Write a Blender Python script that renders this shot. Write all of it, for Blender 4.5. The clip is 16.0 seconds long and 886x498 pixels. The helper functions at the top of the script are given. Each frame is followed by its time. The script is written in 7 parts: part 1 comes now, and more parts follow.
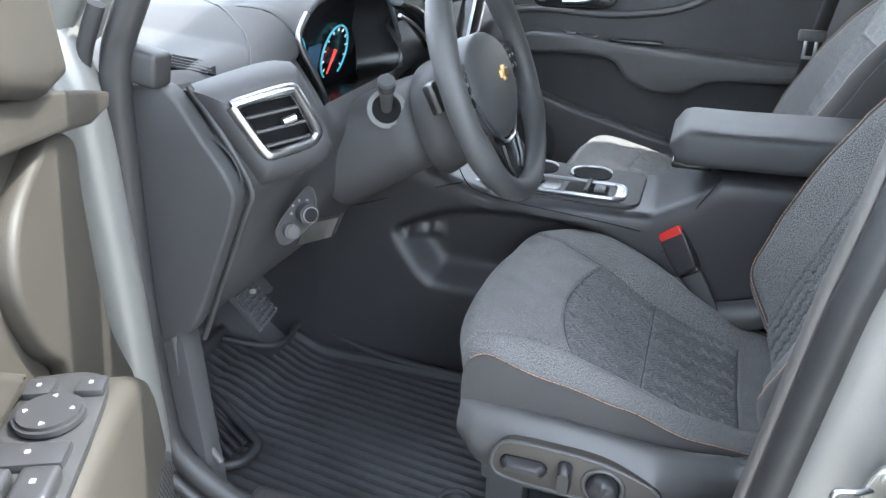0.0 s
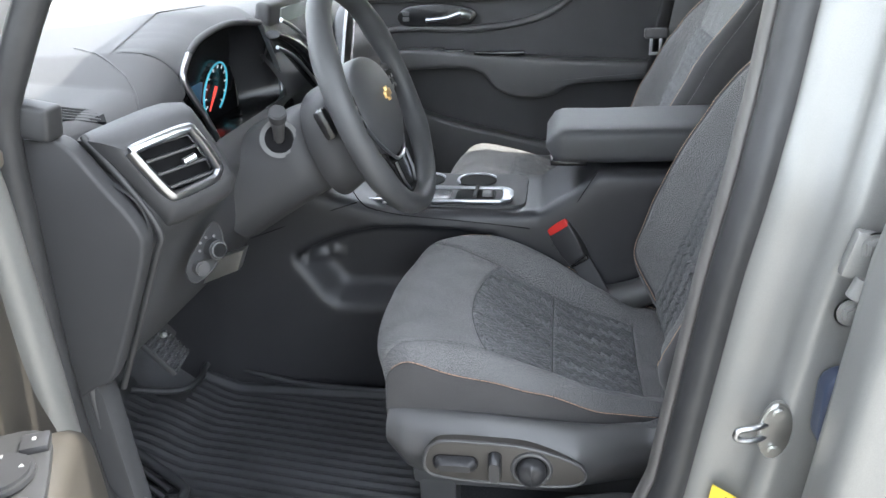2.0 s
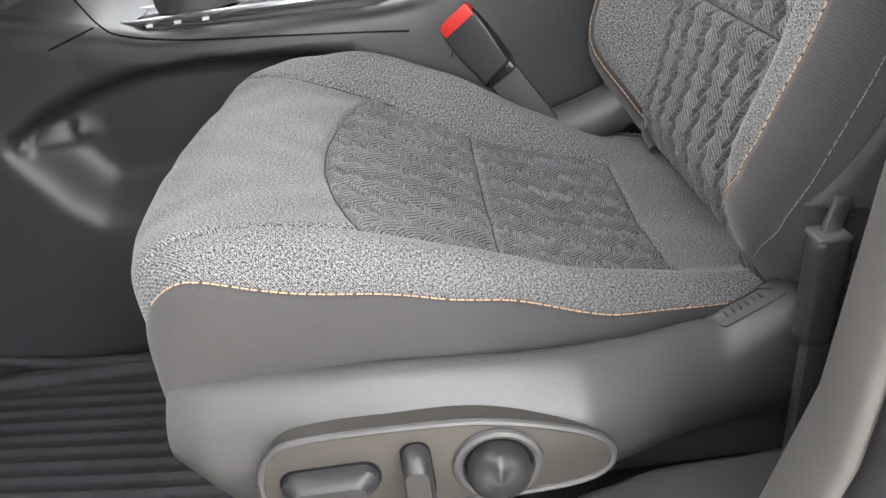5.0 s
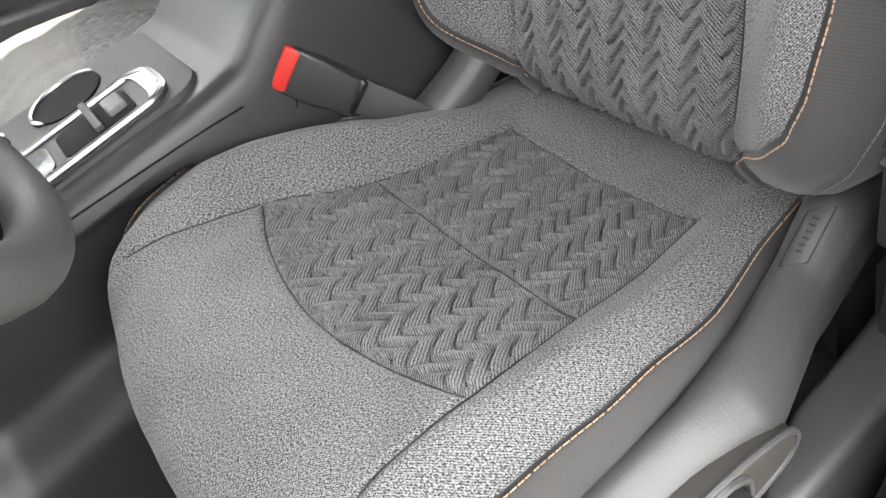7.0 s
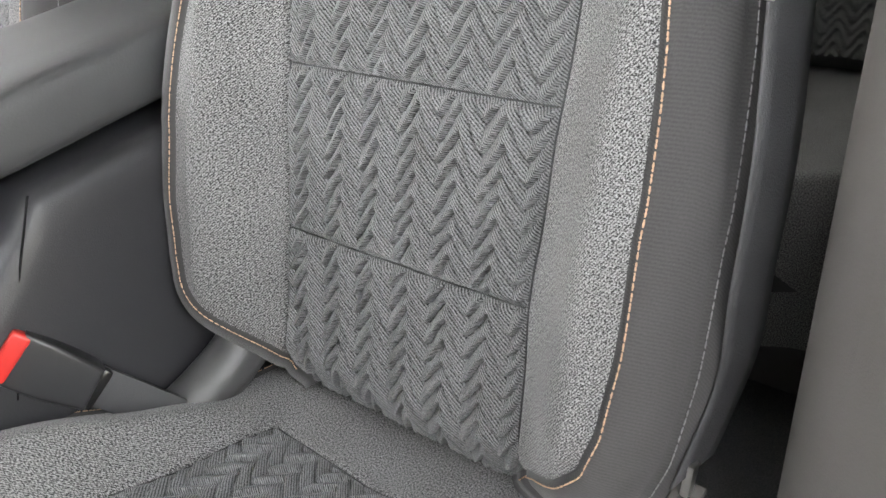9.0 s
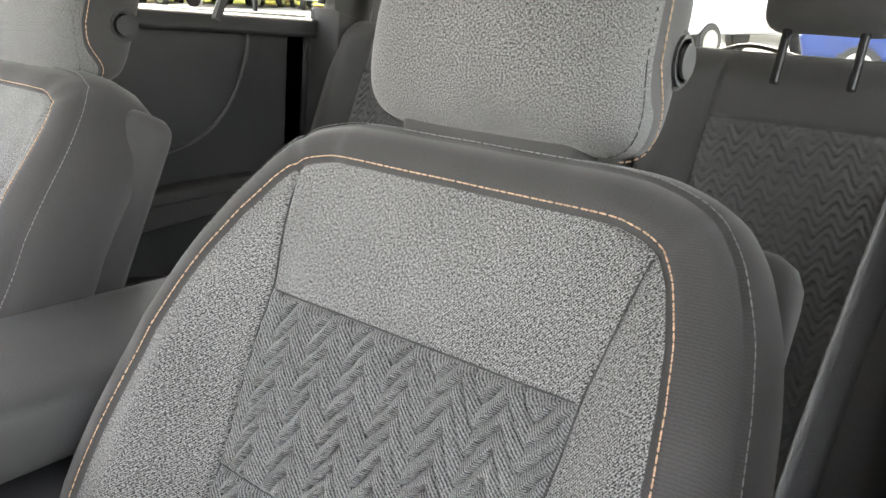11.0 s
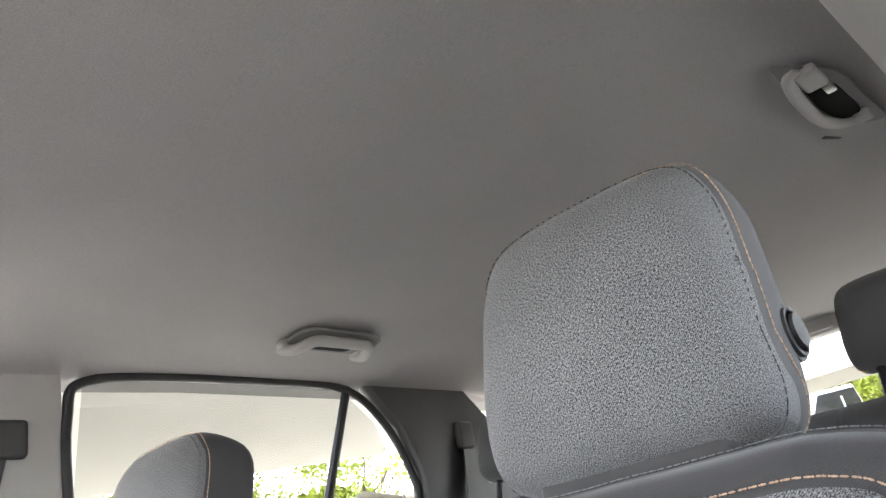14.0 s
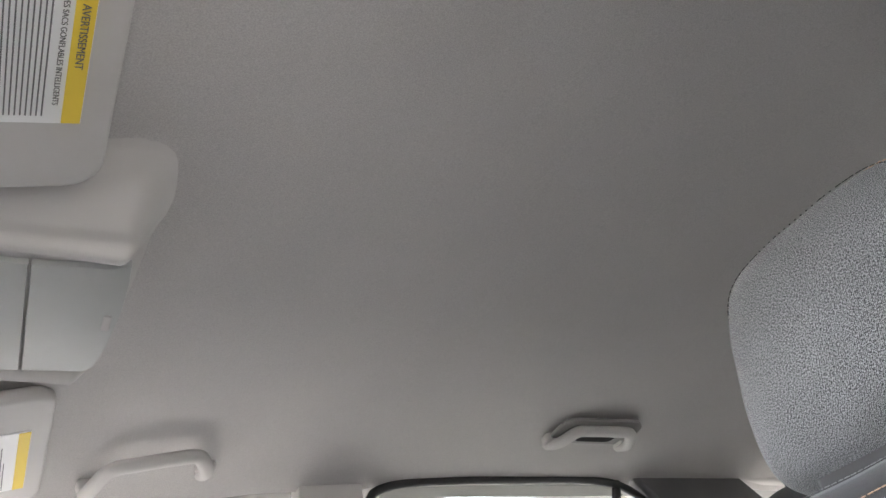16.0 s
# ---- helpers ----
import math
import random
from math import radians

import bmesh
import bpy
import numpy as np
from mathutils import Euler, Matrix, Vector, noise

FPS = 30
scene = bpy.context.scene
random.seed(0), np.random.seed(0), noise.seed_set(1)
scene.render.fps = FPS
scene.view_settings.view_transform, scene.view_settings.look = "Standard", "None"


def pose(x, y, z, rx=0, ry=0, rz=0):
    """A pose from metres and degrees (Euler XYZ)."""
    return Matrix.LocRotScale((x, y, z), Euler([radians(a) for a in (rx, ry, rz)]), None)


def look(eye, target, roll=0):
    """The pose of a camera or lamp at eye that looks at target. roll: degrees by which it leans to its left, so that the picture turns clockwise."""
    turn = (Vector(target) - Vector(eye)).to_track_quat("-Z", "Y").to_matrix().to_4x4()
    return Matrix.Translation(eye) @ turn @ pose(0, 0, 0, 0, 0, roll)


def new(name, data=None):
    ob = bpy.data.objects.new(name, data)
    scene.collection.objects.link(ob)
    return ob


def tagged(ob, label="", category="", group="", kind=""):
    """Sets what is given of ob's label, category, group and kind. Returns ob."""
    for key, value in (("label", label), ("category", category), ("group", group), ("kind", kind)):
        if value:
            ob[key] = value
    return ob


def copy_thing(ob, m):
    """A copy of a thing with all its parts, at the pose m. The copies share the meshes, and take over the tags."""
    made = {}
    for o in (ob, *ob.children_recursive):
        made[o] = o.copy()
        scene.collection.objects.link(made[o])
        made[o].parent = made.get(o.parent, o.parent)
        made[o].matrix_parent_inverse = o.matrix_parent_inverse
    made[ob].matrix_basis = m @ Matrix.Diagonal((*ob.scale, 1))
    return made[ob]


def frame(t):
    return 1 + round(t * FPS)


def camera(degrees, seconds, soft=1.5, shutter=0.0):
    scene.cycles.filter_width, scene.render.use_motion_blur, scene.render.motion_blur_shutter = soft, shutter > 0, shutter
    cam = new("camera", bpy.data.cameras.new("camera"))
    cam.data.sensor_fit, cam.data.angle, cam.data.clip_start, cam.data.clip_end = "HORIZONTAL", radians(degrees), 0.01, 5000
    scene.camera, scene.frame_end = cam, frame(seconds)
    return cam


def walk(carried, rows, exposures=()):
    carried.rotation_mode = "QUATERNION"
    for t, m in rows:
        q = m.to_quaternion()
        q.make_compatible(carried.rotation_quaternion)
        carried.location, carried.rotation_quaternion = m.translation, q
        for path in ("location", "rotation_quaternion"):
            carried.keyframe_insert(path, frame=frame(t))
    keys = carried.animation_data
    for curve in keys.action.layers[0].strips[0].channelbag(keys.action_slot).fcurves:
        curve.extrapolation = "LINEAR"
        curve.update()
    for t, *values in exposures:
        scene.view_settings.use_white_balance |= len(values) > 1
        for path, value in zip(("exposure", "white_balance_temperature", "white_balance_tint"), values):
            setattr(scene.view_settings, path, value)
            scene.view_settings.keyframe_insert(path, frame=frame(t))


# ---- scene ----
cam = camera(59.8, 16.0)
PATH = [
    (0, (-0.171, -1.451, 1.439), (-0.74, 0.275, 0.603), 1.4),
    (0.5, (-0.186, -1.54, 1.465), (-0.63, 0.236, 0.66), -0.0),
    (1, (-0.188, -1.565, 1.471), (-0.545, 0.239, 0.684), -1.1),
    (1.5, (-0.185, -1.562, 1.472), (-0.499, 0.251, 0.689), -1.9),
    (2, (-0.19, -1.503, 1.45), (-0.473, 0.311, 0.658), -2.1),
    (2.5, (-0.181, -1.338, 1.334), (-0.427, 0.482, 0.541), -2.0),
    (3, (-0.188, -1.202, 1.231), (-0.357, 0.611, 0.405), -1.9),
    (3.5, (-0.217, -1.092, 1.133), (-0.324, 0.712, 0.277), -3.1),
    (4, (-0.221, -1.038, 1.098), (-0.282, 0.747, 0.199), -3.9),
    (4.2, (-0.22, -1.025, 1.092), (-0.266, 0.756, 0.183), -4.2),
    (6.3, (-0.283, -0.891, 1.189), (-0.098, 0.681, -0.033), -22.3),
    (6.5, (-0.299, -0.859, 1.215), (-0.053, 0.66, -0.061), -25.2),
    (7, (-0.331, -0.794, 1.242), (0.073, 0.596, -0.138), -30.5),
    (7.5, (-0.341, -0.764, 1.228), (0.293, 0.558, -0.133), -28.6),
    (8, (-0.342, -0.735, 1.225), (0.543, 0.503, -0.072), -21.8),
    (8.5, (-0.332, -0.725, 1.236), (0.754, 0.442, 0.029), -15.1),
    (9, (-0.305, -0.722, 1.261), (0.923, 0.408, 0.158), -9.2),
    (9.5, (-0.286, -0.707, 1.311), (1.057, 0.393, 0.318), -4.4),
    (10, (-0.284, -0.687, 1.342), (1.188, 0.391, 0.523), 0.1),
    (10.2, (-0.273, -0.683, 1.35), (1.222, 0.412, 0.597), 1.2),
    (12.3, (-0.237, -0.632, 1.416), (1.381, 0.512, 1.15), 7.1),
    (12.5, (-0.238, -0.633, 1.415), (1.38, 0.52, 1.182), 6.8),
    (13, (-0.237, -0.633, 1.412), (1.379, 0.539, 1.293), 5.4),
    (13.5, (-0.251, -0.641, 1.395), (1.312, 0.585, 1.627), -1.4),
    (13.7, (-0.269, -0.632, 1.38), (1.272, 0.577, 1.782), -6.5),
    (14, (-0.254, -0.624, 1.278), (1.172, 0.551, 2.044), -12.0),
    (14.5, (-0.26, -0.631, 1.225), (1.036, 0.499, 2.247), -18.0),
    (15, (-0.257, -0.639, 1.211), (0.9, 0.567, 2.31), -16.8),
    (15.5, (-0.284, -0.636, 1.208), (0.761, 0.633, 2.347), -15.9),
    (16, (-0.318, -0.655, 1.172), (0.585, 0.693, 2.342), -13.4),
]
EXPOSURE = [(0.0, 2.95, 6000, 6), (1.0, 2.8, 6150, 7), (2.0, 2.75, 6300, 7), (2.5, 2.95, 6400, 8), (3.0, 3.25, 6700, 9), (3.5, 3.35, 6900, 10), (6.5, 3.6, 7200, 8), (10.0, 3.72, 7200, 8), (12.5, 2.84, 7000, 8), (13.5, 3.25, 6700, 10), (14.5, 3.20, 6400, 12), (16.0, 3.15, 6450, 12)]
walk(cam, [(t, look(eye, target, roll)) for t, eye, target, roll in PATH], EXPOSURE)


# ---- light ----
world = bpy.data.worlds.new("sky")
scene.world = world
world.use_nodes = True
wn = world.node_tree
sky = wn.nodes.new("ShaderNodeTexSky")
sky.sky_type = "NISHITA"
sky.sun_disc = False
SUN_EL, SUN_AZ = radians(55), radians(65)   # azimuth counted from +y towards +x
sky.sun_elevation, sky.sun_rotation = SUN_EL, SUN_AZ
sky.air_density, sky.dust_density = 1.0, 2.0
wn.nodes["Background"].inputs[1].default_value = 0.15
haze = wn.nodes.new("ShaderNodeHueSaturation")      # a pale hazy summer sky
haze.inputs["Saturation"].default_value, haze.inputs["Value"].default_value = 0.30, 1.75
wn.links.new(sky.outputs[0], haze.inputs["Color"])
wn.links.new(haze.outputs[0], wn.nodes["Background"].inputs[0])
sun = new("sun", bpy.data.lights.new("sun", "SUN"))
sun.data.energy, sun.data.angle, sun.data.color = 2.1, radians(0.6), (1.0, 0.95, 0.86)
sun_dir = Vector((math.sin(SUN_AZ) * math.cos(SUN_EL), math.cos(SUN_AZ) * math.cos(SUN_EL), math.sin(SUN_EL)))
sun.rotation_euler = sun_dir.to_track_quat("Z", "Y").to_euler()


# ---- materials ----
def material(name, color, rough=0.6, metal=0.0, grain=0.0, grain_scale=300.0, bump=0.0, bump_scale=300.0, mottle=0.08, mottle_scale=6.0, spec=0.5, coat=0.0, dist=0.001):
    m = bpy.data.materials.new(name)
    m.use_nodes = True
    nt = m.node_tree
    b = nt.nodes["Principled BSDF"]
    b.inputs["Roughness"].default_value, b.inputs["Metallic"].default_value = rough, metal
    b.inputs["Specular IOR Level"].default_value = spec
    b.inputs["Coat Weight"].default_value = coat
    co = nt.nodes.new("ShaderNodeTexCoord")
    last = None
    base = nt.nodes.new("ShaderNodeRGB")
    base.outputs[0].default_value = (*color, 1)
    last = base.outputs[0]
    for amount, scale, detail in ((mottle, mottle_scale, 4.0), (grain, grain_scale, 2.0)):
        if amount:
            n = nt.nodes.new("ShaderNodeTexNoise")
            n.inputs["Scale"].default_value, n.inputs["Detail"].default_value = scale, detail
            nt.links.new(co.outputs["Object"], n.inputs["Vector"])
            r = nt.nodes.new("ShaderNodeMapRange")
            r.inputs["From Min"].default_value, r.inputs["From Max"].default_value = 0.3, 0.7
            r.inputs["To Min"].default_value, r.inputs["To Max"].default_value = 1 - amount, 1 + amount
            nt.links.new(n.outputs[0], r.inputs[0])
            mx = nt.nodes.new("ShaderNodeVectorMath")
            mx.operation = "SCALE"
            nt.links.new(last, mx.inputs[0])
            nt.links.new(r.outputs[0], mx.inputs["Scale"])
            last = mx.outputs[0]
    nt.links.new(last, b.inputs["Base Color"])
    if bump:
        n = nt.nodes.new("ShaderNodeTexNoise")
        n.inputs["Scale"].default_value, n.inputs["Detail"].default_value = bump_scale, 3.0
        nt.links.new(co.outputs["Object"], n.inputs["Vector"])
        bp = nt.nodes.new("ShaderNodeBump")
        bp.inputs["Strength"].default_value, bp.inputs["Distance"].default_value = bump, dist
        nt.links.new(n.outputs[0], bp.inputs["Height"])
        nt.links.new(bp.outputs[0], b.inputs["Normal"])
    return m


def woven(name, dark, light, period=0.0012, twill=0.5, speck=0.6, rough=0.9, bump=0.35, zigzag=False):
    """Heathered twill: fine slanting ribs with slubs; with zigzag, coarser ribs for the quilted inserts."""
    m = material(name, dark, rough, mottle=0.0)
    nt = m.node_tree
    b = nt.nodes["Principled BSDF"]
    b.inputs["Sheen Weight"].default_value, b.inputs["Sheen Roughness"].default_value = 0.2, 0.5
    b.inputs["Specular IOR Level"].default_value = 0.25
    co = nt.nodes.new("ShaderNodeTexCoord")
    xyz = nt.nodes.new("ShaderNodeSeparateXYZ")
    nt.links.new(co.outputs["UV"], xyz.inputs[0])
    across, along = xyz.outputs[0], xyz.outputs[1]

    def noise(scale, detail):
        mp = nt.nodes.new("ShaderNodeMapping")
        mp.inputs["Scale"].default_value = scale
        n = nt.nodes.new("ShaderNodeTexNoise")
        n.inputs["Scale"].default_value, n.inputs["Detail"].default_value = 1.0, detail
        nt.links.new(co.outputs["UV"], mp.inputs[0])
        nt.links.new(mp.outputs[0], n.inputs["Vector"])
        return n.outputs[0]

    def calc(op, a, c, clamp=False):
        n = nt.nodes.new("ShaderNodeMath")
        n.operation, n.use_clamp = op, clamp
        for k, v in enumerate((a, c)):
            if isinstance(v, (int, float)):
                n.inputs[k].default_value = v
            elif v is not None:
                nt.links.new(v, n.inputs[k])
        return n.outputs[0]
    if zigzag:
        line = calc("MULTIPLY", calc("SUBTRACT", along, across), 0.70)
    else:
        line = calc("ADD", calc("MULTIPLY", across, 0.80), calc("MULTIPLY", along, 0.60))
    phase = calc("ADD", calc("MULTIPLY", line, math.tau / period), calc("MULTIPLY", noise((170, 260, 160), 3.0), 3.0 if zigzag else 5.0))
    rib = calc("MULTIPLY", calc("SINE", phase, None), twill * 0.5)
    rib = calc("MULTIPLY", rib, calc("ADD", calc("MULTIPLY", noise((70, 240, 100), 2.0), 1.6), 0.2))
    fleck = calc("ADD", noise((600, 1250, 500), 1.5), noise((1150, 520, 500), 1.5))
    fleck = calc("MULTIPLY", calc("SUBTRACT", fleck, 1.0), speck * 1.7)
    slub = calc("MULTIPLY", calc("SUBTRACT", noise((520, 1400, 500), 2.0), 0.5), speck * 1.0)
    broad = calc("MULTIPLY", calc("SUBTRACT", noise((14, 11, 11), 3.0), 0.5), 0.26)
    tone = calc("ADD", calc("ADD", calc("ADD", rib, fleck), slub), 0.42)
    tone_c = calc("ADD", tone, broad, True)
    mix = nt.nodes.new("ShaderNodeMix")
    mix.data_type = "RGBA"
    mix.inputs[6].default_value, mix.inputs[7].default_value = (*dark, 1), (*light, 1)
    nt.links.new(tone_c, mix.inputs[0])
    nt.links.new(mix.outputs[2], b.inputs["Base Color"])
    bp = nt.nodes.new("ShaderNodeBump")
    bp.inputs["Strength"].default_value, bp.inputs["Distance"].default_value = bump, 0.0004
    nt.links.new(tone, bp.inputs["Height"])
    nt.links.new(bp.outputs[0], b.inputs["Normal"])
    return m


def glass(name, tint=(1, 1, 1)):
    m = bpy.data.materials.new(name)
    m.use_nodes = True
    b = m.node_tree.nodes["Principled BSDF"]
    b.inputs["Base Color"].default_value = (*tint, 1)
    b.inputs["Transmission Weight"].default_value, b.inputs["Roughness"].default_value, b.inputs["IOR"].default_value = 1.0, 0.0, 1.01
    return m


def glow(name, color, strength):
    m = bpy.data.materials.new(name)
    m.use_nodes = True
    b = m.node_tree.nodes["Principled BSDF"]
    b.inputs["Base Color"].default_value = (*color, 1)
    b.inputs["Emission Color"].default_value, b.inputs["Emission Strength"].default_value = (*color, 1), strength
    return m


CLOTH = woven("grey heathered cloth", (0.018, 0.018, 0.019), (0.325, 0.322, 0.320), 0.0015, 0.42, 1.36, bump=0.08)
CLOTH_ZIGZAG = woven("grey zigzag cloth", (0.020, 0.021, 0.022), (0.290, 0.292, 0.295), 0.0017, 0.62, 0.60, bump=0.15, zigzag=True)
CLOTH_REAR = woven("dark zigzag cloth", (0.036, 0.036, 0.037), (0.170, 0.168, 0.168), 0.0017, 0.5, 0.4, zigzag=True)
CLOTH_BLACK = woven("black cloth", (0.034, 0.033, 0.034), (0.088, 0.085, 0.085), 0.0014, 0.22, 0.25)
PLASTIC = material("black grained plastic", (0.072, 0.071, 0.072), 0.38, spec=0.55, bump=0.35, bump_scale=700, mottle=0.15, dist=0.0006)
PLASTIC_SOFT = material("soft black plastic", (0.049, 0.049, 0.051), 0.58, spec=0.35, bump=0.2, bump_scale=900, mottle=0.12, dist=0.0006)
PLASTIC_GLOSS = material("smooth black plastic", (0.012, 0.012, 0.013), 0.25, mottle=0.1)
RUBBER = material("black rubber", (0.038, 0.039, 0.042), 0.46, bump=0.15, bump_scale=500, mottle=0.25, mottle_scale=14)
SEAL = material("door seal rubber", (0.030, 0.030, 0.031), 0.5, mottle=0.2, mottle_scale=20)
CARPET = material("black carpet", (0.085, 0.086, 0.091), 0.95, grain=0.4, grain_scale=900, bump=0.6, bump_scale=900)
CHROME = material("satin chrome", (0.45, 0.46, 0.475), 0.28, 1.0, mottle=0.04)
STEEL = material("zinc plated steel", (0.6, 0.6, 0.58), 0.32, 1.0, mottle=0.1, mottle_scale=40)
PAINT = material("silver metallic paint", (0.20, 0.198, 0.19), 0.38, 0.25, grain=0.08, grain_scale=1500, mottle=0.05, coat=0.25)
LINER = material("grey headliner cloth", (0.46, 0.445, 0.435), 0.95, grain=0.12, grain_scale=700, bump=0.3, bump_scale=500, mottle=0.05, mottle_scale=3)
GREY_TRIM = material("grey moulded trim", (0.48, 0.465, 0.45), 0.6, bump=0.15, bump_scale=700, mottle=0.05)
DOOR_TRIM = material("dark grey door trim", (0.037, 0.0325, 0.0265), 0.6, bump=0.3, bump_scale=600, mottle=0.15, dist=0.0006)
PILLAR_TRIM = material("dark grey pillar trim", (0.105, 0.099, 0.094), 0.55, bump=0.25, bump_scale=700, mottle=0.12, dist=0.0006)
CONSOLE = material("black console plastic", (0.030, 0.030, 0.033), 0.40, bump=0.3, bump_scale=700, mottle=0.15, dist=0.0006)
LEATHER = material("grey leather rim", (0.056, 0.057, 0.059), 0.5, bump=0.3, bump_scale=450, mottle=0.15)
RED = material("red plastic", (0.6, 0.03, 0.025), 0.35, mottle=0.05)
ORANGE_THREAD = material("orange thread", (0.58, 0.38, 0.25), 0.8, mottle=0.2, mottle_scale=200)
THREAD_DARK = material("dark grey seam thread", (0.048, 0.048, 0.050), 0.9, mottle=0.2, mottle_scale=200)
GREY_THREAD = material("grey thread", (0.2, 0.2, 0.2), 0.8, mottle=0.2, mottle_scale=200)
WHITE = material("white print", (0.8, 0.8, 0.8), 0.6, mottle=0.03)
PRINT = material("pale grey print", (0.26, 0.26, 0.25), 0.6, mottle=0.03)
YELLOW = material("yellow print", (0.75, 0.55, 0.05), 0.6, mottle=0.05)
GOLD = material("gold badge", (0.75, 0.52, 0.22), 0.3, 1.0, mottle=0.05)
BELT = material("black belt webbing", (0.050, 0.050, 0.053), 0.55, bump=0.4, bump_scale=800, mottle=0.1)
SWITCH = material("satin black switch plastic", (0.030, 0.030, 0.032), 0.33, bump=0.05, bump_scale=900, mottle=0.08)
SWITCH_PANEL = material("smooth dark brown plastic", (0.052, 0.047, 0.042), 0.50, bump=0.06, bump_scale=1200, mottle=0.06)
# near black that stands in for shade inside openings; also colours panel joints
DARK = material("shade black for openings and joints", (0.006, 0.006, 0.007), 0.85, mottle=0.2, spec=0.2)
GLASS = glass("clear glass")
TINTED = glass("tinted privacy glass", (0.62, 0.64, 0.63))
ASPHALT = material("asphalt", (0.22, 0.208, 0.188), 0.9, grain=0.2, grain_scale=60, bump=0.3, bump_scale=80, mottle=0.15, mottle_scale=0.4)


# ---- building blocks ----
def mesh_of(name, verts, faces, mat, smooth=True):
    me = bpy.data.meshes.new(name)
    me.from_pydata([tuple(v) for v in verts], [], [tuple(f) for f in faces])
    me.materials.append(mat)
    if smooth:
        me.shade_smooth()
    return me


def thing(name, label, category, group="", kind="", at=(0, 0, 0)):
    ob = new(name)
    ob.location = at
    bpy.context.view_layer.update()
    return tagged(ob, label, category, group, kind)


def part(name, bm, mat, parent, label=""):
    """Links a bmesh, or a mesh, as one object under a thing."""
    if isinstance(bm, bmesh.types.BMesh):
        me = bpy.data.meshes.new(name)
        bm.to_mesh(me)
        bm.free()
        me.materials.append(mat)
        me.shade_smooth()
        try:
            me.set_sharp_from_angle(angle=radians(38))
        except AttributeError:
            pass
    else:
        me = bm
    ob = new(name, me)
    if parent is not None:
        ob.parent = parent
        p, base = parent, Vector((0, 0, 0))
        while p is not None:
            base = base + p.location
            p = p.parent
        ob.location = -base
    return tagged(ob, label)


def run_length(P, axis):
    """How far each grid point lies along the cloth, counted from the middle."""
    d = np.linalg.norm(np.diff(P, axis=axis), axis=2)
    q = np.concatenate([np.zeros_like(P[..., 0].take([0], axis)), np.cumsum(d, axis=axis)], axis)
    return q - q.take([q.shape[axis] // 2], axis)


def sheet(name, P, mat, parent, keep=None, label="", flip=False, cloth=None):
    """A smooth surface through a grid of points P[i, j]; keep chooses its cells; cloth gives across and along for the weave."""
    nu, nv = P.shape[:2]
    idx = np.arange(nu * nv).reshape(nu, nv)
    a, b, c, d = idx[:-1, :-1], idx[1:, :-1], idx[1:, 1:], idx[:-1, 1:]
    F = np.stack([a, b, c, d] if not flip else [a, d, c, b], -1).reshape(-1, 4)
    if keep is not None:
        F = F[keep.reshape(-1)]
    used, inv = np.unique(F, return_inverse=True)
    V = P.reshape(-1, 3)[used]
    me = mesh_of(name, V.tolist(), inv.reshape(-1, 4).tolist(), mat)
    uv = np.stack(cloth if cloth is not None else (run_length(P, 1), run_length(P, 0)), -1).reshape(-1, 2)[F.reshape(-1)]
    me.uv_layers.new(name="cloth").data.foreach_set("uv", uv.astype(np.float32).reshape(-1))
    return part(name, me, mat, parent, label)


def rbox(c, size, bevel=0.004, seg=2, rot=None):
    bm = bmesh.new()
    bmesh.ops.create_cube(bm, size=1)
    bmesh.ops.scale(bm, vec=size, verts=bm.verts)
    if bevel:
        bmesh.ops.bevel(bm, geom=bm.edges[:], offset=min(bevel, min(size) * 0.49), segments=seg, profile=0.6, affect="EDGES")
    if rot:
        bmesh.ops.rotate(bm, cent=(0, 0, 0), matrix=Euler([radians(a) for a in rot]).to_matrix(), verts=bm.verts)
    bmesh.ops.translate(bm, vec=c, verts=bm.verts)
    return bm


def tube(points, radius, n=10, caps=True, flat=1.0):
    """A round bar along points; radius may be a list."""
    pts = [Vector(p) for p in points]
    rad = radius if isinstance(radius, (list, tuple)) else [radius] * len(pts)
    bm = bmesh.new()
    rings = []
    up = None
    for i, p in enumerate(pts):
        t = (pts[min(i + 1, len(pts) - 1)] - pts[max(i - 1, 0)]).normalized()
        if up is None:
            up = Vector((0, 0, 1)) if abs(t.z) < 0.9 else Vector((0, 1, 0))
        s = t.cross(up).normalized()
        up = s.cross(t).normalized()
        rings.append([bm.verts.new(p + (s * math.cos(k * math.tau / n) + up * math.sin(k * math.tau / n) * flat) * rad[i]) for k in range(n)])
    for a, b in zip(rings, rings[1:]):
        for k in range(n):
            bm.faces.new((a[k], a[(k + 1) % n], b[(k + 1) % n], b[k]))
    if caps:
        bm.faces.new(rings[0][::-1]), bm.faces.new(rings[-1])
    return bm


def bend(points, n=8):
    """A smooth line through points."""
    pts = [Vector(p) for p in points]
    out = []
    for i in range(len(pts) - 1):
        p0, p1, p2, p3 = pts[max(i - 1, 0)], pts[i], pts[i + 1], pts[min(i + 2, len(pts) - 1)]
        for k in range(n):
            t = k / n
            out.append(0.5 * ((2 * p1) + (p2 - p0) * t + (2 * p0 - 5 * p1 + 4 * p2 - p3) * t * t + (3 * p1 - p0 - 3 * p2 + p3) * t ** 3))
    return out + [pts[-1]]


